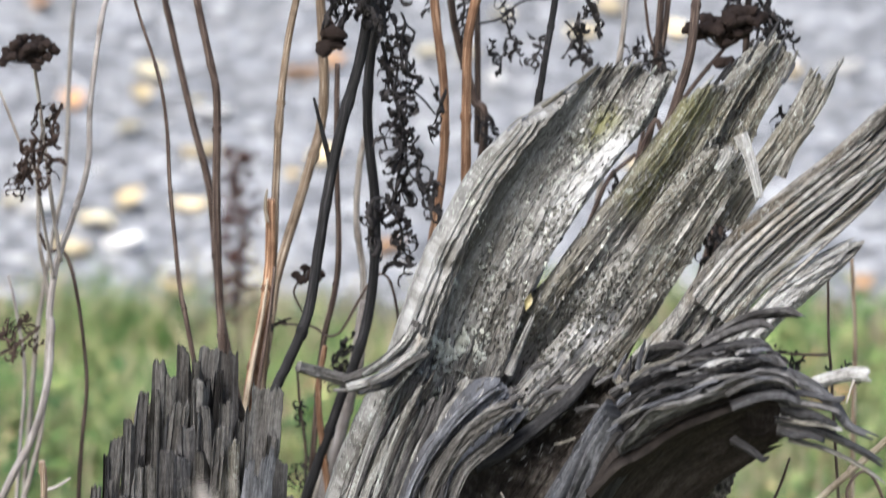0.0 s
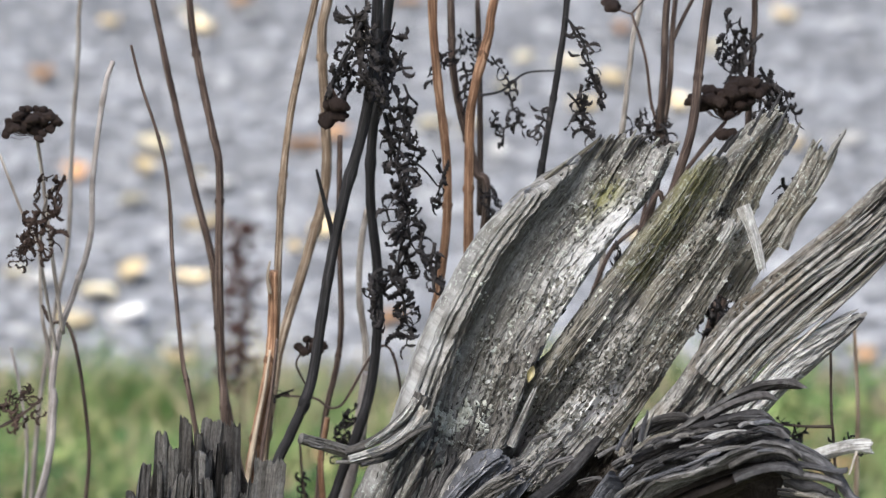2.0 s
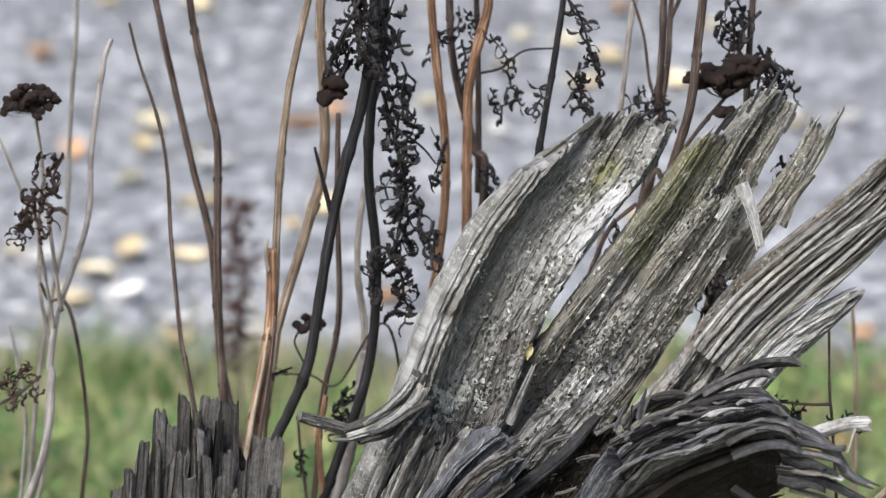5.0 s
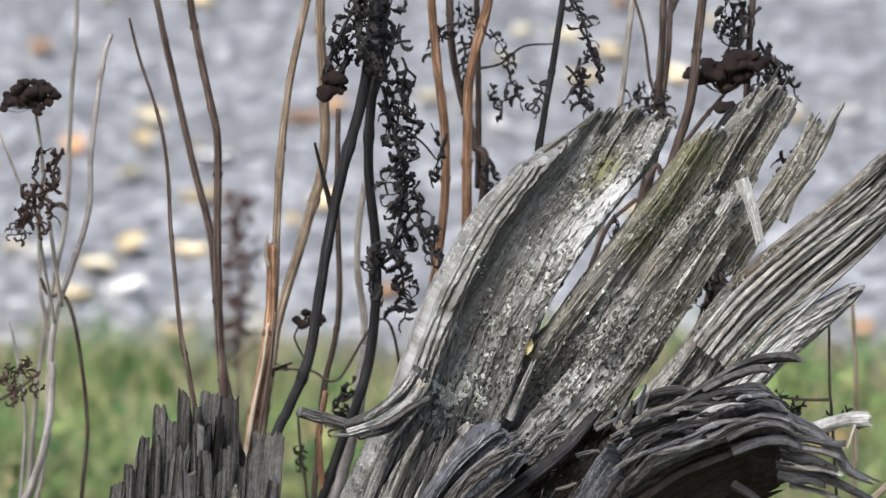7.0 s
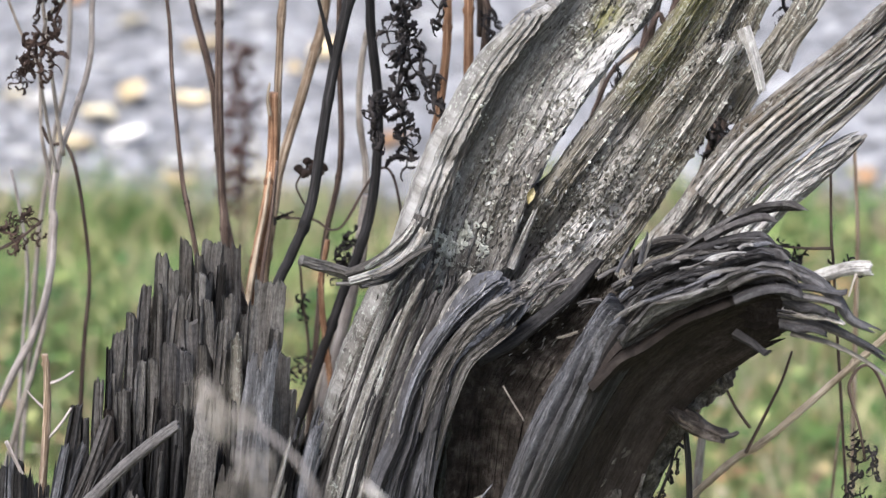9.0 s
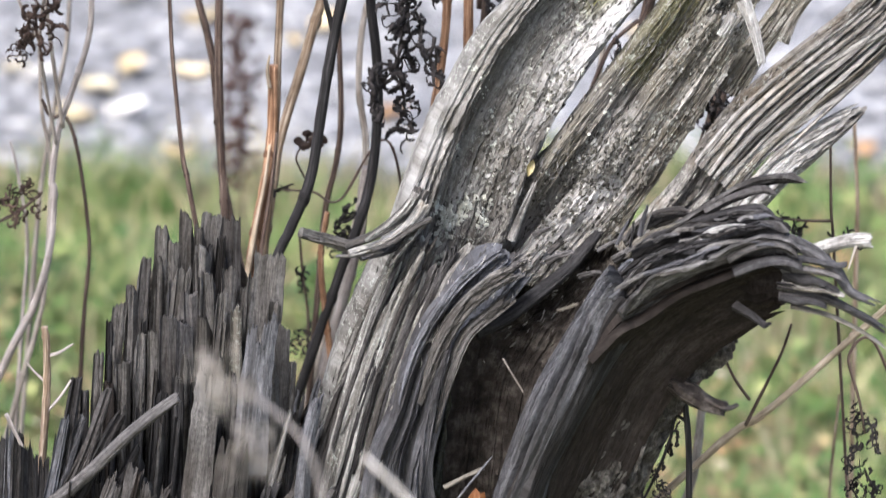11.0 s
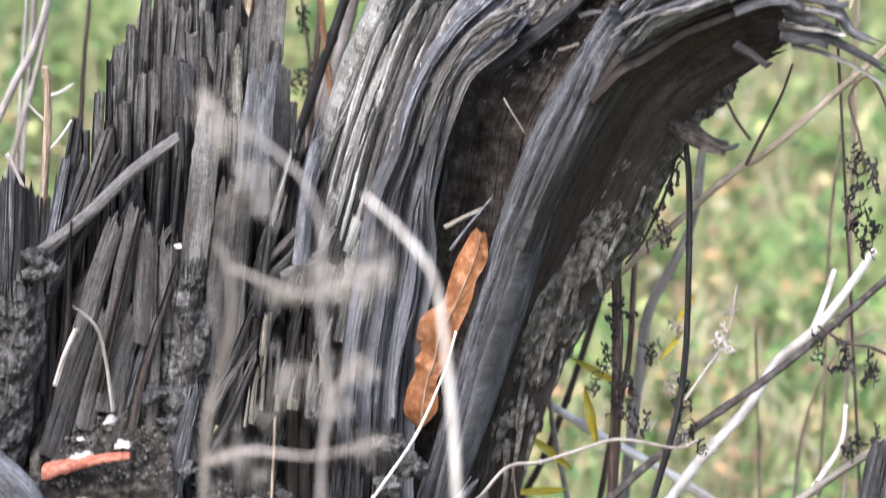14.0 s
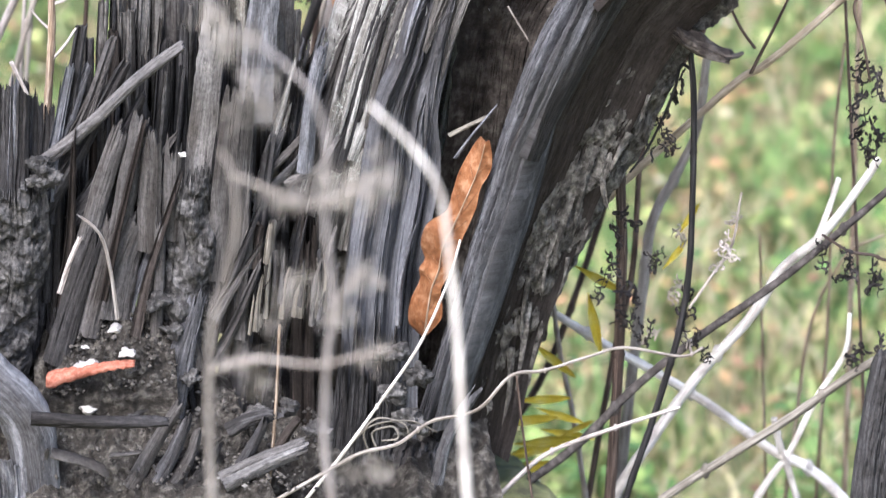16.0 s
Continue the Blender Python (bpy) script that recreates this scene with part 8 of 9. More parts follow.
for k, (p, z) in enumerate(zip([(0.1054, 2.700, 0.1882), (0.1038, 2.700, 0.1804), (0.1040, 2.700, 0.1606), (0.1024, 2.700, 0.1487), (0.1062, 2.700, 0.1328), (0.1136, 2.700, 0.1248), (0.1174, 2.700, 0.1208), (0.1138, 2.700, 0.1128)], (0.9, 0.8, 0.9, 0.9, 1.0, 0.9, 0.8, 0.7))):
    hang_leaf(up2, p, z * 0.55, 240 + k)
for k, (p, z) in enumerate(zip([(0.1429, 2.688, 0.1817), (0.1378, 2.688, 0.1699), (0.1270, 2.688, 0.1659), (0.1491, 2.688, 0.1462), (0.1546, 2.688, 0.1422), (0.1530, 2.688, 0.1303), (0.1478, 2.688, 0.1183), (0.1588, 2.688, 0.1143), (0.1333, 2.688, 0.1183), (0.1353, 2.688, 0.1063), (0.1646, 2.688, 0.0983)], (0.8, 0.8, 0.7, 0.9, 0.9, 0.9, 0.8, 0.8, 0.7, 0.7, 0.8))):
    hang_leaf(up1, p, z * 0.55, 260 + k, LEAF_BLACK if k % 3 else STEM_GREY)
side_branch(up1, [(0.1542, 2.676, 0.1318), (0.1664, 2.676, 0.1515), (0.1802, 2.676, 0.1751), (0.1848, 2.676, 0.2064), (0.1857, 2.676, 0.2122)], 0.0010, 0.0008, STEM_GREY)
for k, p in enumerate([(0.1781, 2.676, 0.1869), (0.1832, 2.676, 0.1986), (0.1729, 2.676, 0.1791), (0.1749, 2.676, 0.1712)]):
    hang_leaf(up1, p, 0.36, 280 + k, STEM_ASH)
dark1 = stem_plant("long dark slanting dry stem", [(0.0416, 2.700, -0.0137), (0.0857, 2.700, 0.0235), (0.1219, 2.700, 0.0644), (0.1579, 2.700, 0.0967), (0.2044, 2.700, 0.1328), (0.2363, 2.700, 0.1607), (0.2810, 2.700, 0.2040)], 0.0034, 0.0026, STEM_TWIG_DARK, 0.06, group=tangle, seed=56)
stem_plant("tan slanting dry stem", [(0.1442, 2.676, -0.0015), (0.1839, 2.676, 0.0272), (0.2233, 2.676, 0.0556), (0.2588, 2.676, 0.0839), (0.2942, 2.676, 0.1079)], 0.0034, 0.0030, STEM_TWIG, 0.06, group=tangle, seed=57)
pale1 = stem_plant("bleached white slanting stem", [(0.1153, 2.780, -0.0498), (0.1376, 2.780, -0.0116), (0.1669, 2.780, 0.0346), (0.1998, 2.780, 0.0762), (0.2213, 2.780, 0.1132), (0.2466, 2.780, 0.1376), (0.2714, 2.780, 0.1740), (0.2818, 2.780, 0.1921)], 0.0046, 0.0030, STEM_PALE, group=tangle, seed=58)
side_branch(pale1, [(0.2430, 2.780, 0.1336), (0.2498, 2.780, 0.1538), (0.2564, 2.780, 0.1780)], 0.0022, 0.0018, STEM_PALE)
stem_plant("bleached white fallen stem", [(0.2700, 2.840, -0.0843), (0.2222, 2.840, -0.0496), (0.1787, 2.840, -0.0151), (0.1396, 2.840, 0.0105), (0.1046, 2.840, 0.0317), (0.0698, 2.840, 0.0550)], 0.0044, 0.0030, STEM_PALE, group=tangle, seed=59)
stem_plant("bleached thin bent stem", [(0.2142, 2.800, -0.0598), (0.2307, 2.800, -0.0341), (0.2485, 2.800, 0.0083), (0.2664, 2.800, 0.0420), (0.2692, 2.800, 0.0712)], 0.0034, 0.0016, STEM_PALE, group=tangle, seed=60)
stem_plant("bleached thin short stem", [(0.2332, 2.800, -0.0512), (0.2260, 2.800, -0.0299), (0.2204, 2.800, -0.0065)], 0.0030, 0.0026, STEM_PALE, group=tangle, seed=61)
stem_plant("pale thin grass stalk", [(0.2643, 2.950, -0.1399), (0.2680, 2.950, -0.0061), (0.2676, 2.950, 0.1234), (0.2725, 2.950, 0.2075)], 0.0018, 0.0010, STEM_TAN, group=tangle, seed=62)
stem_plant("pale thin grass stalk", [(0.2467, 2.950, -0.0948), (0.2560, 2.950, -0.0061), (0.2781, 2.950, 0.0462), (0.3052, 2.950, 0.0635)], 0.0018, 0.0010, STEM_TAN, group=tangle, seed=63)
stem_plant("pale thin grass stalk", [(0.2273, 2.950, -0.1218), (0.2227, 2.950, -0.0281), (0.2182, 2.950, 0.0635)], 0.0014, 0.0010, STEM_TAN, group=tangle, seed=64)
stem_plant("tan thin curving stalk", [(0.0336, 2.652, 0.0106), (0.0625, 2.652, 0.0390), (0.0986, 2.652, 0.0551), (0.1309, 2.652, 0.0672), (0.1489, 2.652, 0.0732)], 0.0019, 0.0012, STEM_ASH, group=tangle, seed=65)
stem_plant("dark thin short stem", [(0.0534, 2.640, 0.0207), (0.0476, 2.640, 0.0650), (0.0438, 2.640, 0.1009)], 0.0010, 0.0008, STEM_BROWN, group=tangle, seed=66)
post = thing("weathered_post", [(0.2741, 2.580, 0.0351)][0], "dark weathered split post beside the stump", "post")
l, r = strip_edges([(0.2682, 2.580, 0.0031), (0.2714, 2.580, 0.0707), (0.2803, 2.580, 0.1486)], 0.034, 0.030)
part("timber", slab_mesh("timber", l, r, thick=0.03, bulge=0.006, seed=71, cols=40, rows=60, origin=post.location), DARKWOOD, post)
hanger = stem_plant("thin dark weed with a hanging shrivelled leaf spray", [(0.3310, 2.700, 0.0685), (0.3059, 2.700, 0.2274), (0.2731, 2.700, 0.3346), (0.2549, 2.700, 0.3309), (0.2620, 2.700, 0.3005), (0.2664, 2.700, 0.2776)], 0.0016, 0.0009, STEM_BROWN, group=tangle, foot=0.36, seed=67)
for k, (p, z) in enumerate(zip([(0.2623, 2.700, 0.2929), (0.2584, 2.700, 0.3005), (0.2677, 2.700, 0.2890), (0.2715, 2.700, 0.2852), (0.2648, 2.700, 0.2718), (0.2635, 2.700, 0.2603), (0.2673, 2.700, 0.2525), (0.2622, 2.700, 0.2468), (0.2588, 2.700, 0.2409), (0.2695, 2.700, 0.2429)], (0.7, 0.7, 0.8, 0.8, 0.9, 0.9, 0.9, 0.8, 0.8, 0.7))):
    hang_leaf(hanger, p, z * 0.6, 300 + k)
side = stem_plant("dark weed with curled leaves", [(0.3098, 2.676, 0.0799), (0.2888, 2.676, 0.1516), (0.2738, 2.676, 0.1673), (0.2557, 2.676, 0.1712), (0.2374, 2.676, 0.1830)], 0.0014, 0.0010, STEM_BROWN, group=tangle, foot=0.36, seed=68)
for k, p in enumerate([(0.2375, 2.676, 0.1791), (0.2557, 2.676, 0.1712), (0.2702, 2.676, 0.1673), (0.2759, 2.676, 0.1594), (0.2652, 2.676, 0.1079), (0.2617, 2.676, 0.1039), (0.2758, 2.676, 0.1159), (0.2520, 2.676, 0.1752)]):
    hang_leaf(side, p, 0.5, 320 + k)
low = stem_plant("thin dark weed with small whorled leaves", [(0.2540, 2.800, 0.3449), (0.2499, 2.800, 0.3912), (0.2481, 2.800, 0.4370)], 0.0013, 0.0010, STEM_BROWN, group=tangle, seed=69)
side_branch(low, [(0.2511, 2.800, 0.3854), (0.2348, 2.800, 0.3854), (0.2129, 2.800, 0.3873)], 0.0012, 0.0008, STEM_BROWN)
for k, p in enumerate([(0.2201, 2.800, 0.3912), (0.2257, 2.800, 0.3873), (0.2348, 2.800, 0.3854), (0.2513, 2.800, 0.3797), (0.2603, 2.800, 0.3816)]):
    hang_leaf(low, p, 0.45, 340 + k)
stem_plant("tan blurred stalk in the grass", [(0.2908, 3.050, 0.2467), (0.2902, 3.050, 0.3139), (0.2863, 3.050, 0.3720)], 0.0026, 0.0014, STEM_TAN, group=tangle, seed=70)

# yellowed leaves low in the grass
yellow = mottled("yellow_leaf", (0.55, 0.42, 0.04), (0.74, 0.62, 0.08), (0.8, 0.73, 0.24), 60.0, 0.6, 0.2)
YLEAF = leaf_mesh("yellow_leaf_blade", 0.055, 0.0085, 0, 0.6, 2.6, 20, 5)
YLEAF.materials.append(yellow)
for p, d, z in zip([(0.0443, 2.780, 0.0158), (0.0595, 2.780, 0.0103), (0.0749, 2.780, -0.0116), (0.0445, 2.780, -0.0167), (0.0275, 2.780, -0.0379), (0.0554, 2.780, 0.0596), (0.0830, 2.780, 0.1152), (0.0925, 2.780, 0.0967), (0.0312, 2.780, -0.0010), (0.0615, 2.780, -0.0053), (0.0313, 2.780, -0.0307), (0.0427, 2.780, -0.0243), (0.1428, 2.780, 0.1131), (0.1516, 2.780, 0.1376)], ((1, 0, 0.05), (1, 0, -0.35), (0.9, 0, 0.5), (1, 0, 0.1), (1, 0, 0.15), (1, 0, -0.9), (1, 0, -0.6), (0.2, 0, -1), (1, 0, 0.1), (1, 0.2, -0.3), (1, 0.2, 0.3), (1, 0, 0.2), (0.6, 0, 0.8), (0.5, 0, 0.8)), (0.7, 0.6, 0.5, 0.8, 0.9, 0.7, 0.7, 0.8, 0.8, 0.7, 1.0, 0.7, 0.5, 0.5)):
    ob = tagged(new("yellow_leaf", YLEAF), "narrow yellow withered leaf in the grass", "leaf", "yellow leaves")
    ob.matrix_basis = aim(d, (0, -1, 0.6), p) @ Matrix.Scale(z, 4)

# ---- dry weed close to the lens ----
near = stem_plant("pale dry weed with woolly seed heads", [(0.0090, 1.750, 0.4499), (0.0065, 1.750, 0.4929), (0.0041, 1.750, 0.5403), (0.0005, 1.750, 0.5791), (-0.0037, 1.750, 0.6072), (-0.0158, 1.750, 0.6274), (-0.0320, 1.750, 0.6449)], 0.0019, 0.0011, STEM_PALE, name="woolly_weed", group="woolly weeds before the stump", seed=80)
near2 = stem_plant("pale dry weed with woolly seed heads", [(-0.0483, 1.770, 0.4396), (-0.0527, 1.770, 0.4777), (-0.0511, 1.770, 0.5204), (-0.0484, 1.770, 0.5468), (-0.0516, 1.770, 0.5884), (-0.0501, 1.770, 0.6165), (-0.0557, 1.770, 0.6394), (-0.0672, 1.770, 0.6544), (-0.0856, 1.770, 0.6694)], 0.0019, 0.0009, STEM_ASH, name="woolly_weed", group="woolly weeds before the stump", seed=81)
near3 = stem_plant("pale dry weed with woolly seed heads", [(-0.1003, 1.750, 0.4499), (-0.1009, 1.750, 0.5035), (-0.0988, 1.750, 0.5455), (-0.0912, 1.750, 0.5714), (-0.0873, 1.750, 0.5970), (-0.0893, 1.750, 0.6147), (-0.0937, 1.750, 0.6248)], 0.0018, 0.0009, STEM_GREY, name="woolly_weed", group="woolly weeds before the stump", seed=82)
side_branch(near3, [(-0.0877, 1.750, 0.6135), (-0.0742, 1.750, 0.6071), (-0.0580, 1.750, 0.6008), (-0.0393, 1.750, 0.5995)], 0.0012, 0.0008, STEM_GREY)
side_branch(near3, [(-0.0993, 1.750, 0.5246), (-0.0802, 1.750, 0.5298), (-0.0541, 1.750, 0.5272), (-0.0232, 1.750, 0.5351)], 0.0012, 0.0008, STEM_GREY)
side_branch(near2, [(-0.0509, 1.770, 0.5363), (-0.0448, 1.770, 0.5494), (-0.0352, 1.770, 0.5625)], 0.0018, 0.0010, STEM_GREY)
side_branch(near2, [(-0.0503, 1.770, 0.5935), (-0.0397, 1.770, 0.5987), (-0.0290, 1.770, 0.6063)], 0.0014, 0.0008, STEM_GREY)
WOOL = mottled("woolly_seed_fluff", (0.22, 0.2, 0.17), (0.34, 0.31, 0.28), (0.5, 0.47, 0.43), 300.0, 1.0)


def wool(t, at, radius, count, seed):
    """A ball of fine fluff: many short hairs that spread from the middle."""
    rnd = random.Random(seed)
    verts, faces = [], []
    for _ in range(count):
        d = Vector((rnd.gauss(0, 1), rnd.gauss(0, 1), rnd.gauss(0, 0.8))).normalized()
        s = d.cross(Vector((0.1, 1, 0.3))).normalized() * 0.00035
        o = Vector((rnd.gauss(0, 1), rnd.gauss(0, 1), rnd.gauss(0, 1))) * radius * 0.35
        e = o + d * radius * rnd.uniform(0.4, 1.0)
        k = len(verts)
        verts += [o - s, o + s, e + s * 0.4, e - s * 0.4]
        faces.append((k, k + 1, k + 2, k + 3))
    me = mesh_from("seed_fluff", verts, faces)
    ob = part("seed_fluff", me, WOOL, t)
    ob.location = Vector(at) - t.location
    ob["kind"] = "stuff"


for k, (p, r) in enumerate(zip([(-0.0926, 1.750, 0.6820), (-0.0917, 1.750, 0.6697), (-0.0824, 1.750, 0.6747), (-0.0961, 1.750, 0.6820), (-0.0696, 1.750, 0.6021), (-0.0532, 1.750, 0.6046), (-0.0626, 1.750, 0.6033), (-0.0415, 1.750, 0.6071), (-0.0310, 1.750, 0.6122), (-0.0346, 1.750, 0.6046), (-0.0252, 1.750, 0.6110)], (0.018, 0.013, 0.010, 0.010, 0.012, 0.012, 0.010, 0.016, 0.018, 0.014, 0.010))):
    wool(near2 if k < 4 else near3, p, r * 0.7, 36, 500 + k)
for k, (p, r) in enumerate(zip([(-0.0782, 1.750, 0.6524), (-0.0795, 1.750, 0.6399), (-0.0748, 1.750, 0.6436), (-0.0631, 1.750, 0.5662), (-0.0537, 1.750, 0.5610), (-0.0679, 1.750, 0.5559), (-0.0395, 1.750, 0.5688), (-0.0325, 1.750, 0.5662), (-0.0728, 1.750, 0.5455), (-0.0444, 1.750, 0.5481), (-0.0873, 1.750, 0.5298), (-0.0803, 1.750, 0.5193), (-0.0303, 1.750, 0.5324), (-0.0450, 1.750, 0.4795), (-0.0307, 1.750, 0.4769), (-0.0532, 1.750, 0.6122)], (0.018, 0.020, 0.016, 0.014, 0.016, 0.012, 0.014, 0.012, 0.012, 0.012, 0.014, 0.018, 0.016, 0.012, 0.014, 0.010))):
    wool(near2 if k % 2 else near3, p, r * 0.66, 28, 530 + k)
stem_plant("pale straw grass stalk before the stump", [(-0.1159, 2.580, 0.0230), (-0.1106, 2.580, 0.0667), (-0.1063, 2.580, 0.1176), (-0.1039, 2.580, 0.1639)], 0.0018, 0.0010, STEM_TAN, group="grass stalks before the stump", seed=83)
stem_plant("pale straw grass stalk before the stump", [(-0.0946, 2.568, 0.0411), (-0.0660, 2.568, 0.0805), (-0.0377, 2.568, 0.1233), (-0.0166, 2.568, 0.1580), (0.0007, 2.568, 0.1999), (0.0076, 2.568, 0.2263)], 0.0016, 0.0008, STEM_PALE, group="grass stalks before the stump", seed=84)
stem_plant("grey winding tendril before the stump", [(-0.0693, 2.556, 0.0786), (-0.0517, 2.556, 0.0884), (-0.0307, 2.556, 0.0942), (-0.0097, 2.556, 0.1097), (0.0182, 2.556, 0.1175), (0.0389, 2.556, 0.1406), (0.0597, 2.556, 0.1444), (0.0874, 2.556, 0.1540), (0.1081, 2.556, 0.1598), (0.1428, 2.556, 0.1540), (0.1565, 2.556, 0.1598)], 0.0015, 0.0010, STEM_GREY, group="grass stalks before the stump", seed=85)

# ---- gravel road, fallen leaves and grass ----
def gravel(count, seed):
    rnd = np.random.RandomState(seed)
    shape = np.array([(1, 0, 0), (-1, 0, 0), (0, 1, 0), (0, -1, 0), (0, 0, 1), (0, 0, -1), (.7, .7, .3), (-.7, .7, .3), (-.7, -.7, .3), (.7, -.7, .3)])
    tri = [(4, 6, 7), (4, 7, 8), (4, 8, 9), (4, 9, 6), (0, 2, 6), (2, 1, 7), (1, 3, 8), (3, 0, 9), (0, 6, 9), (2, 7, 6), (1, 8, 7), (3, 9, 8), (0, 5, 2), (2, 5, 1), (1, 5, 3), (3, 5, 0)]
    verts, faces = [], []
    for i in range(count):
        y = 5.7 + 3.2 * rnd.rand() ** 1.15
        x = (rnd.rand() - 0.5) * (1.3 + 0.22 * (y - 5.7)) * 1.4
        if y < 5.88 + 0.16 * N((x * 4, 0, 3)):
            continue
        r = 0.005 + 0.012 * rnd.rand() ** 2.2
        a = rnd.rand() * 6.28
        ca, sa = math.cos(a), math.sin(a)
        q = shape * (0.8 + 0.4 * rnd.rand(10, 1)) * np.array([r * 1.4, r, r * 0.42])
        k = len(verts)
        for v in q:
            verts.append((x + ca * v[0] - sa * v[1], y + sa * v[0] + ca * v[1], r * 0.3 + v[2] - 0.6))
        faces += [(k + a0, k + b0, k + c0) for a0, b0, c0 in tri]
    me = mesh_from("gravel", verts, faces, smooth=False)
    me.materials.append(island_material("gravel_stones", [(0.0, (0.17, 0.172, 0.178)), (0.45, (0.26, 0.262, 0.268)), (0.78, (0.35, 0.352, 0.356)), (0.92, (0.40, 0.397, 0.388)), (1.0, (0.48, 0.475, 0.46))], spec=0.4))
    tagged(new("gravel", me), "loose grey gravel on the road", "gravel", kind="stuff")


gravel(20000, 2)
leaf_tints = [mottled("pale_fallen_leaf", (0.55, 0.48, 0.32), (0.7, 0.62, 0.42), (0.8, 0.75, 0.6), 50.0), mottled("yellow_fallen_leaf", (0.6, 0.47, 0.25), (0.74, 0.6, 0.36), (0.8, 0.7, 0.5), 50.0),
              mottled("orange_fallen_leaf", (0.5, 0.28, 0.13), (0.64, 0.39, 0.21), (0.7, 0.5, 0.33), 50.0), mottled("whitish_fallen_leaf", (0.62, 0.6, 0.55), (0.75, 0.73, 0.68), (0.82, 0.8, 0.77), 50.0)]
FALLEN = []
for k in range(4):
    me = leaf_mesh("fallen_leaf", 0.052, 0.035, 0, 0.35, 3.0 * k, 12, 6)
    me.materials.append(leaf_tints[k])
    FALLEN.append(me)
SPOTS = [(-0.449, 7.824), (-0.412, 7.719), (-0.666, 7.398), (-0.471, 6.644), (-0.349, 6.253), (-0.461, 6.959), (-0.458, 6.824), (-0.356, 5.961), (-0.446, 6.076), (-0.480, 6.173), (-0.217, 6.410), (-0.232, 6.946), (0.234, 7.200), (0.205, 7.472), (0.386, 7.207), (-0.165, 7.032), (-0.020, 7.079), (-0.059, 7.907), (0.591, 7.812), (0.308, 7.703), (0.139, 7.510), (0.628, 6.979), (0.286, 7.361), (0.569, 5.902), (-0.073, 6.051), (-0.339, 6.730), (-0.361, 5.882), (0.085, 6.920), (0.388, 7.751), (-0.581, 6.239)]
TINTS = (0, 1, 2, 0, 1, 0, 1, 3, 3, 0, 1, 2, 1, 0, 1, 2, 0, 2, 1, 2, 0, 3, 1, 2, 2, 3, 1, 3, 3, 3)
more = random.Random(31)
SPOTS += [(more.uniform(-0.62, 0.62), 6.0 + 2.4 * more.random()) for _ in range(26)]
TINTS += tuple(more.choice((0, 1, 1, 2, 3)) for _ in range(26))
for k, ((x, y), c) in enumerate(zip(SPOTS, TINTS)):
    ob = tagged(new("fallen_leaf", FALLEN[c]), ("pale yellow", "yellow", "orange", "whitish")[c] + " fallen leaf lying on the gravel road", "leaf", "fallen leaves on the road")
    ob.matrix_basis = pose(x, y, -0.585, 5 * math.sin(k * 3.1), 4 * math.cos(k * 1.7), 137 * k) @ Matrix.Scale(0.8 + 0.35 * abs(math.sin(k * 2.2)), 4) @ Matrix.Translation((-0.02, 0, 0))
ob = tagged(new("fallen_leaf", FALLEN[2]), "orange fallen leaf caught in the grass", "leaf")
ob.matrix_basis = aim((1, 0, 0.4), (0, -1, 0.5), (0.45, 5.4, -0.58)) @ Matrix.Scale(1.2, 4)


def grass(name, label, count, area, height, stops, seed):
    rnd = np.random.RandomState(seed)
    verts, faces = [], []
    x0, x1, y0, y1 = area
    for _ in range(count):
        x, y = x0 + (x1 - x0) * rnd.rand(), y0 + (y1 - y0) * rnd.rand()
        clump = 1.2 * N((x * 6, y * 6, seed)) + 0.6 * N((x * 17, y * 17, seed))
        if rnd.rand() > 0.6 + clump:
            continue
        if y > 5.8 + 0.2 * N((x * 4, 0, 3)):
            continue
        z0 = ground_z(x, y) - 0.005
        h = height * (0.4 + 0.9 * rnd.rand()) * (1 + 0.6 * clump)
        a, w = rnd.rand() * 6.28, 0.0011 + 0.0014 * rnd.rand()
        lean = h * (0.15 + 0.7 * rnd.rand())
        b = rnd.rand() * 6.28
        cx, cy, lx, ly = math.cos(a) * w, math.sin(a) * w, math.cos(b) * lean, math.sin(b) * lean
        k = len(verts)
        verts += [(x - cx, y - cy, z0), (x + cx, y + cy, z0), (x + lx * .3 + cx, y + ly * .3 + cy, z0 + h * .55), (x + lx * .3 - cx, y + ly * .3 - cy, z0 + h * .55), (x + lx, y + ly, z0 + h * (0.98 - 0.25 * rnd.rand()))]
        faces += [(k, k + 1, k + 2, k + 3), (k + 3, k + 2, k + 4)]
    me = mesh_from(name, verts, faces)
    me.materials.append(island_material(name + "_blades", stops, 0.6, 30.0))
    tagged(new(name, me), label, "grass", kind="stuff")


grass("green_grass", "short green grass tufts behind the stump", 52000, (-0.8, 0.8, 3.45, 6.0), 0.07, [(0.0, (0.062, 0.137, 0.037)), (0.45, (0.157, 0.264, 0.084)), (0.75, (0.315, 0.371, 0.140)), (1.0, (0.583, 0.505, 0.292))], 5)
grass("straw_grass", "dry straw-coloured grass among the green", 11000, (-0.8, 0.8, 3.45, 6.05), 0.09, [(0.0, (0.26, 0.215, 0.125)), (0.5, (0.32, 0.285, 0.165)), (1.0, (0.44, 0.4, 0.27))], 7)


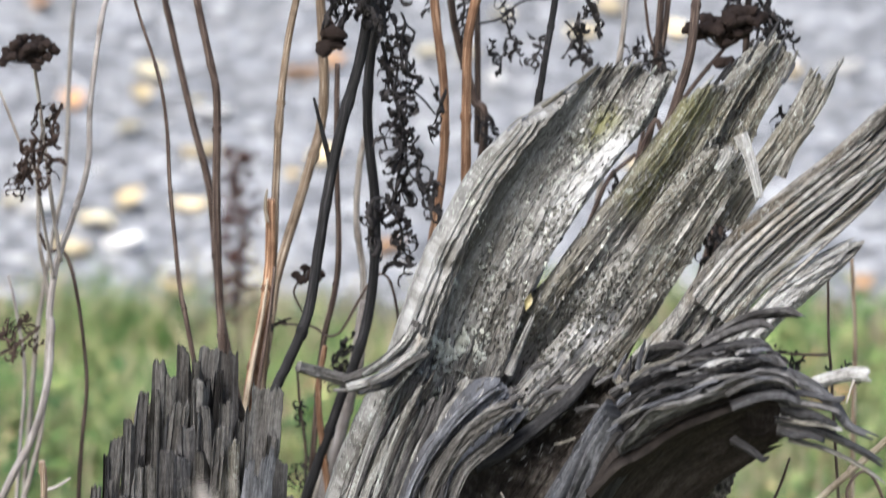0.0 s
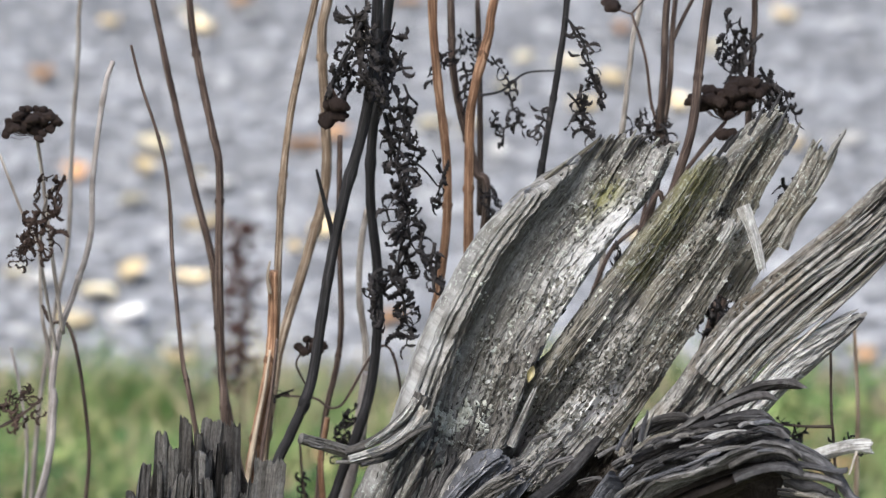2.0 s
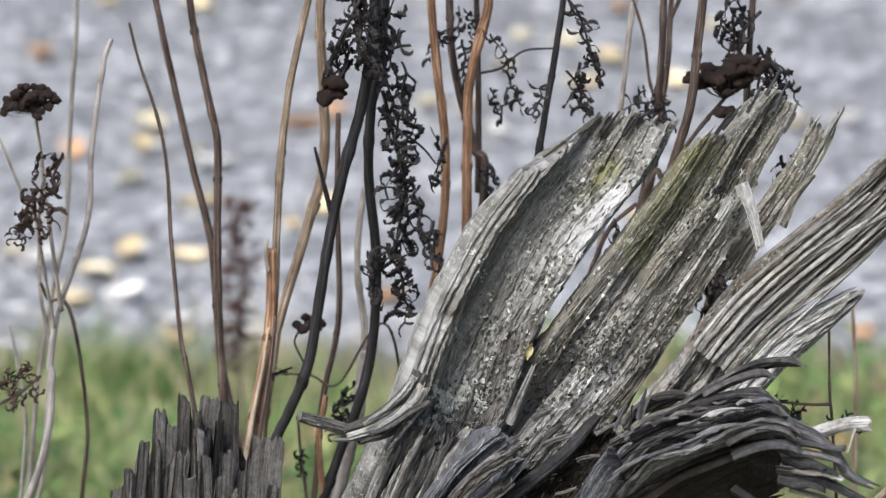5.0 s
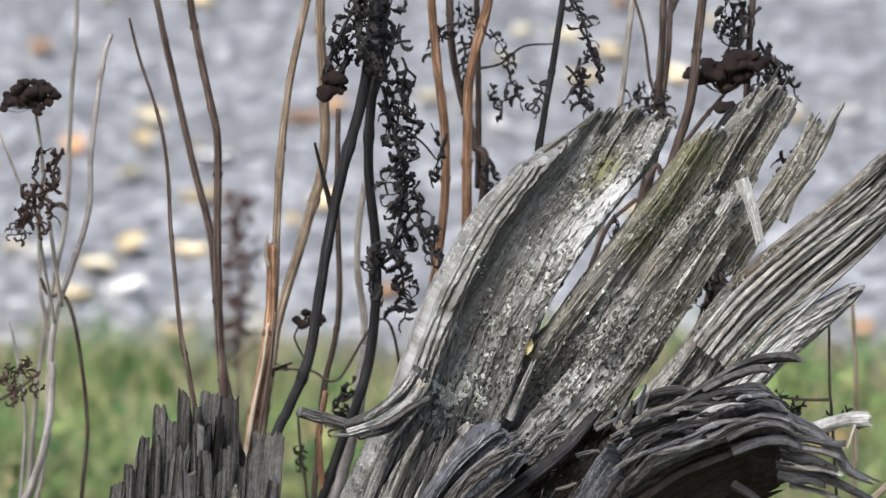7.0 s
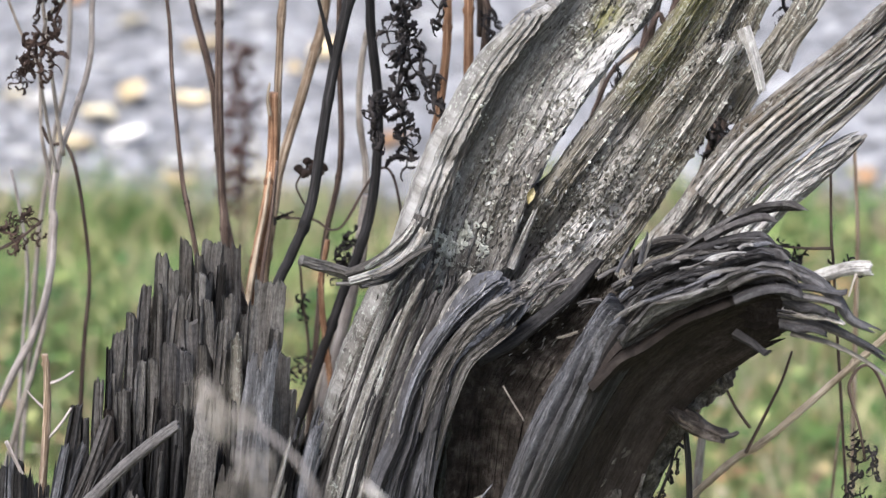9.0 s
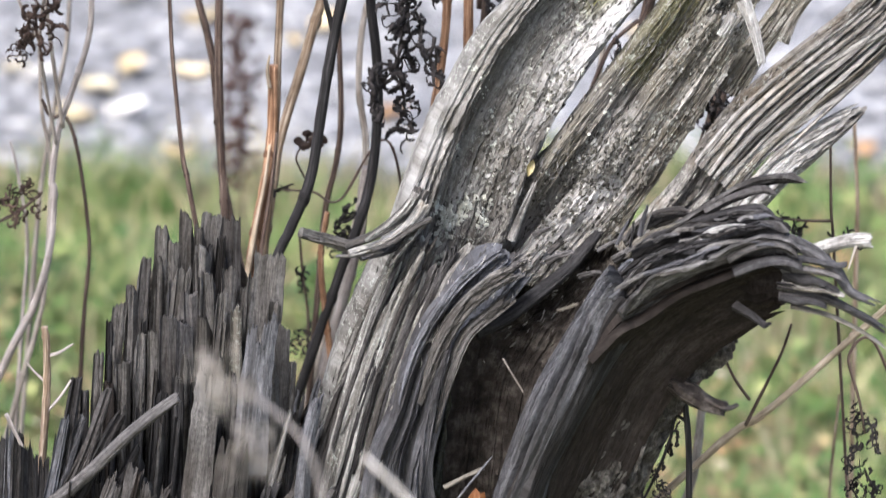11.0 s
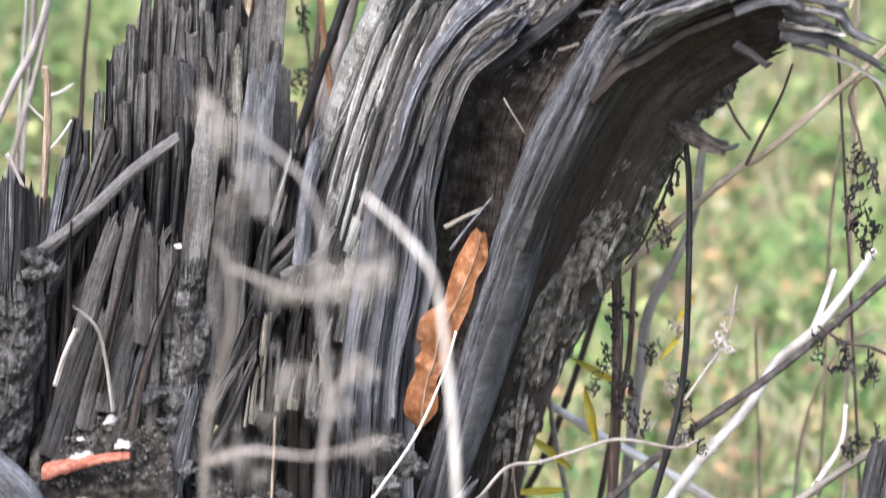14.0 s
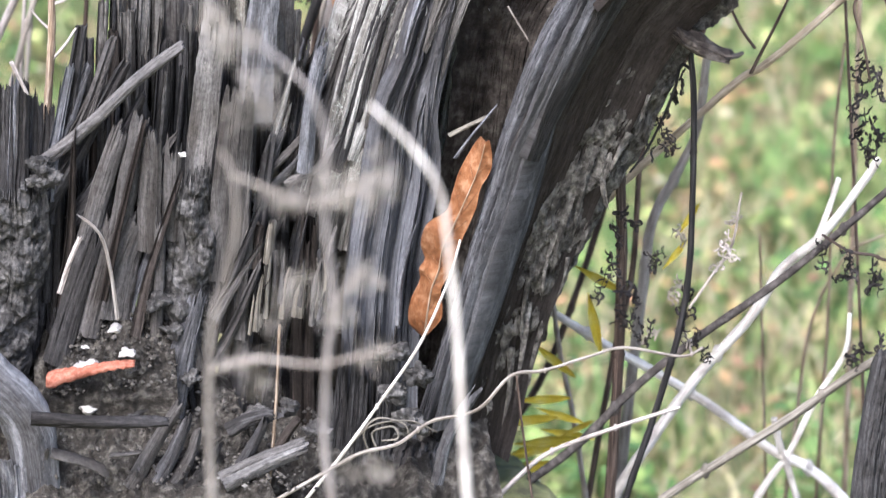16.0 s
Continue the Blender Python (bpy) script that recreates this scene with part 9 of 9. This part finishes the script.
def leafy_weeds(name, label, count, size, stops, seed, area):
    """Low leafy weeds in the grass: clumps of small bent leaves on all sides."""
    rnd = np.random.RandomState(seed)
    verts, faces = [], []
    x0, x1, y0, y1 = area
    while len(verts) < count * 6:
        x, y = x0 + (x1 - x0) * rnd.rand(), y0 + (y1 - y0) * rnd.rand()
        clump = N((x * 5, y * 5, seed)) + 0.5 * N((x * 14, y * 14, seed + 1))
        if rnd.rand() > 0.25 + 1.6 * clump:
            continue
        h = (0.01 + 0.10 * rnd.rand() ** 1.5) * (0.7 + clump)
        p = Vector((x, y, ground_z(x, y) + h))
        a = rnd.rand() * 6.28
        d = Vector((math.cos(a), math.sin(a), rnd.rand() - 0.5)).normalized()
        w = Vector((-math.sin(a), math.cos(a), 0.8 * (rnd.rand() - 0.5)))
        s = size * (0.5 + rnd.rand())
        k = len(verts)
        verts += [p, p + d * s * 0.5 - w * s * 0.28, p + d * s * 0.55 + Vector((0, 0, -s * 0.08)), p + d * s * 0.5 + w * s * 0.28, p + d * s + Vector((0, 0, -s * 0.2)), p + d * s * 0.8 - w * s * 0.12]
        faces += [(k, k + 1, k + 2), (k, k + 2, k + 3), (k + 1, k + 5, k + 2), (k + 5, k + 4, k + 2), (k + 2, k + 4, k + 3)]
    me = mesh_from(name, verts, faces)
    me.materials.append(island_material(name + "_leaves", stops, 0.6, 30.0))
    tagged(new(name, me), label, "weeds", kind="stuff")


leafy_weeds("green_weeds", "low green leafy weeds in the grass behind the stump", 9000, 0.020, [(0.0, (0.03, 0.075, 0.025)), (0.5, (0.085, 0.16, 0.04)), (0.85, (0.2, 0.265, 0.075)), (1.0, (0.36, 0.37, 0.15))], 21, (-0.7, 0.75, 3.4, 5.6))
leafy_weeds("withered_weeds", "withered rust-brown and pale weeds in the grass", 2600, 0.016, [(0.0, (0.12, 0.06, 0.04)), (0.4, (0.26, 0.145, 0.085)), (0.7, (0.32, 0.21, 0.085)), (0.93, (0.34, 0.28, 0.14)), (1.0, (0.42, 0.38, 0.28))], 27, (-0.7, 0.75, 3.3, 5.4))
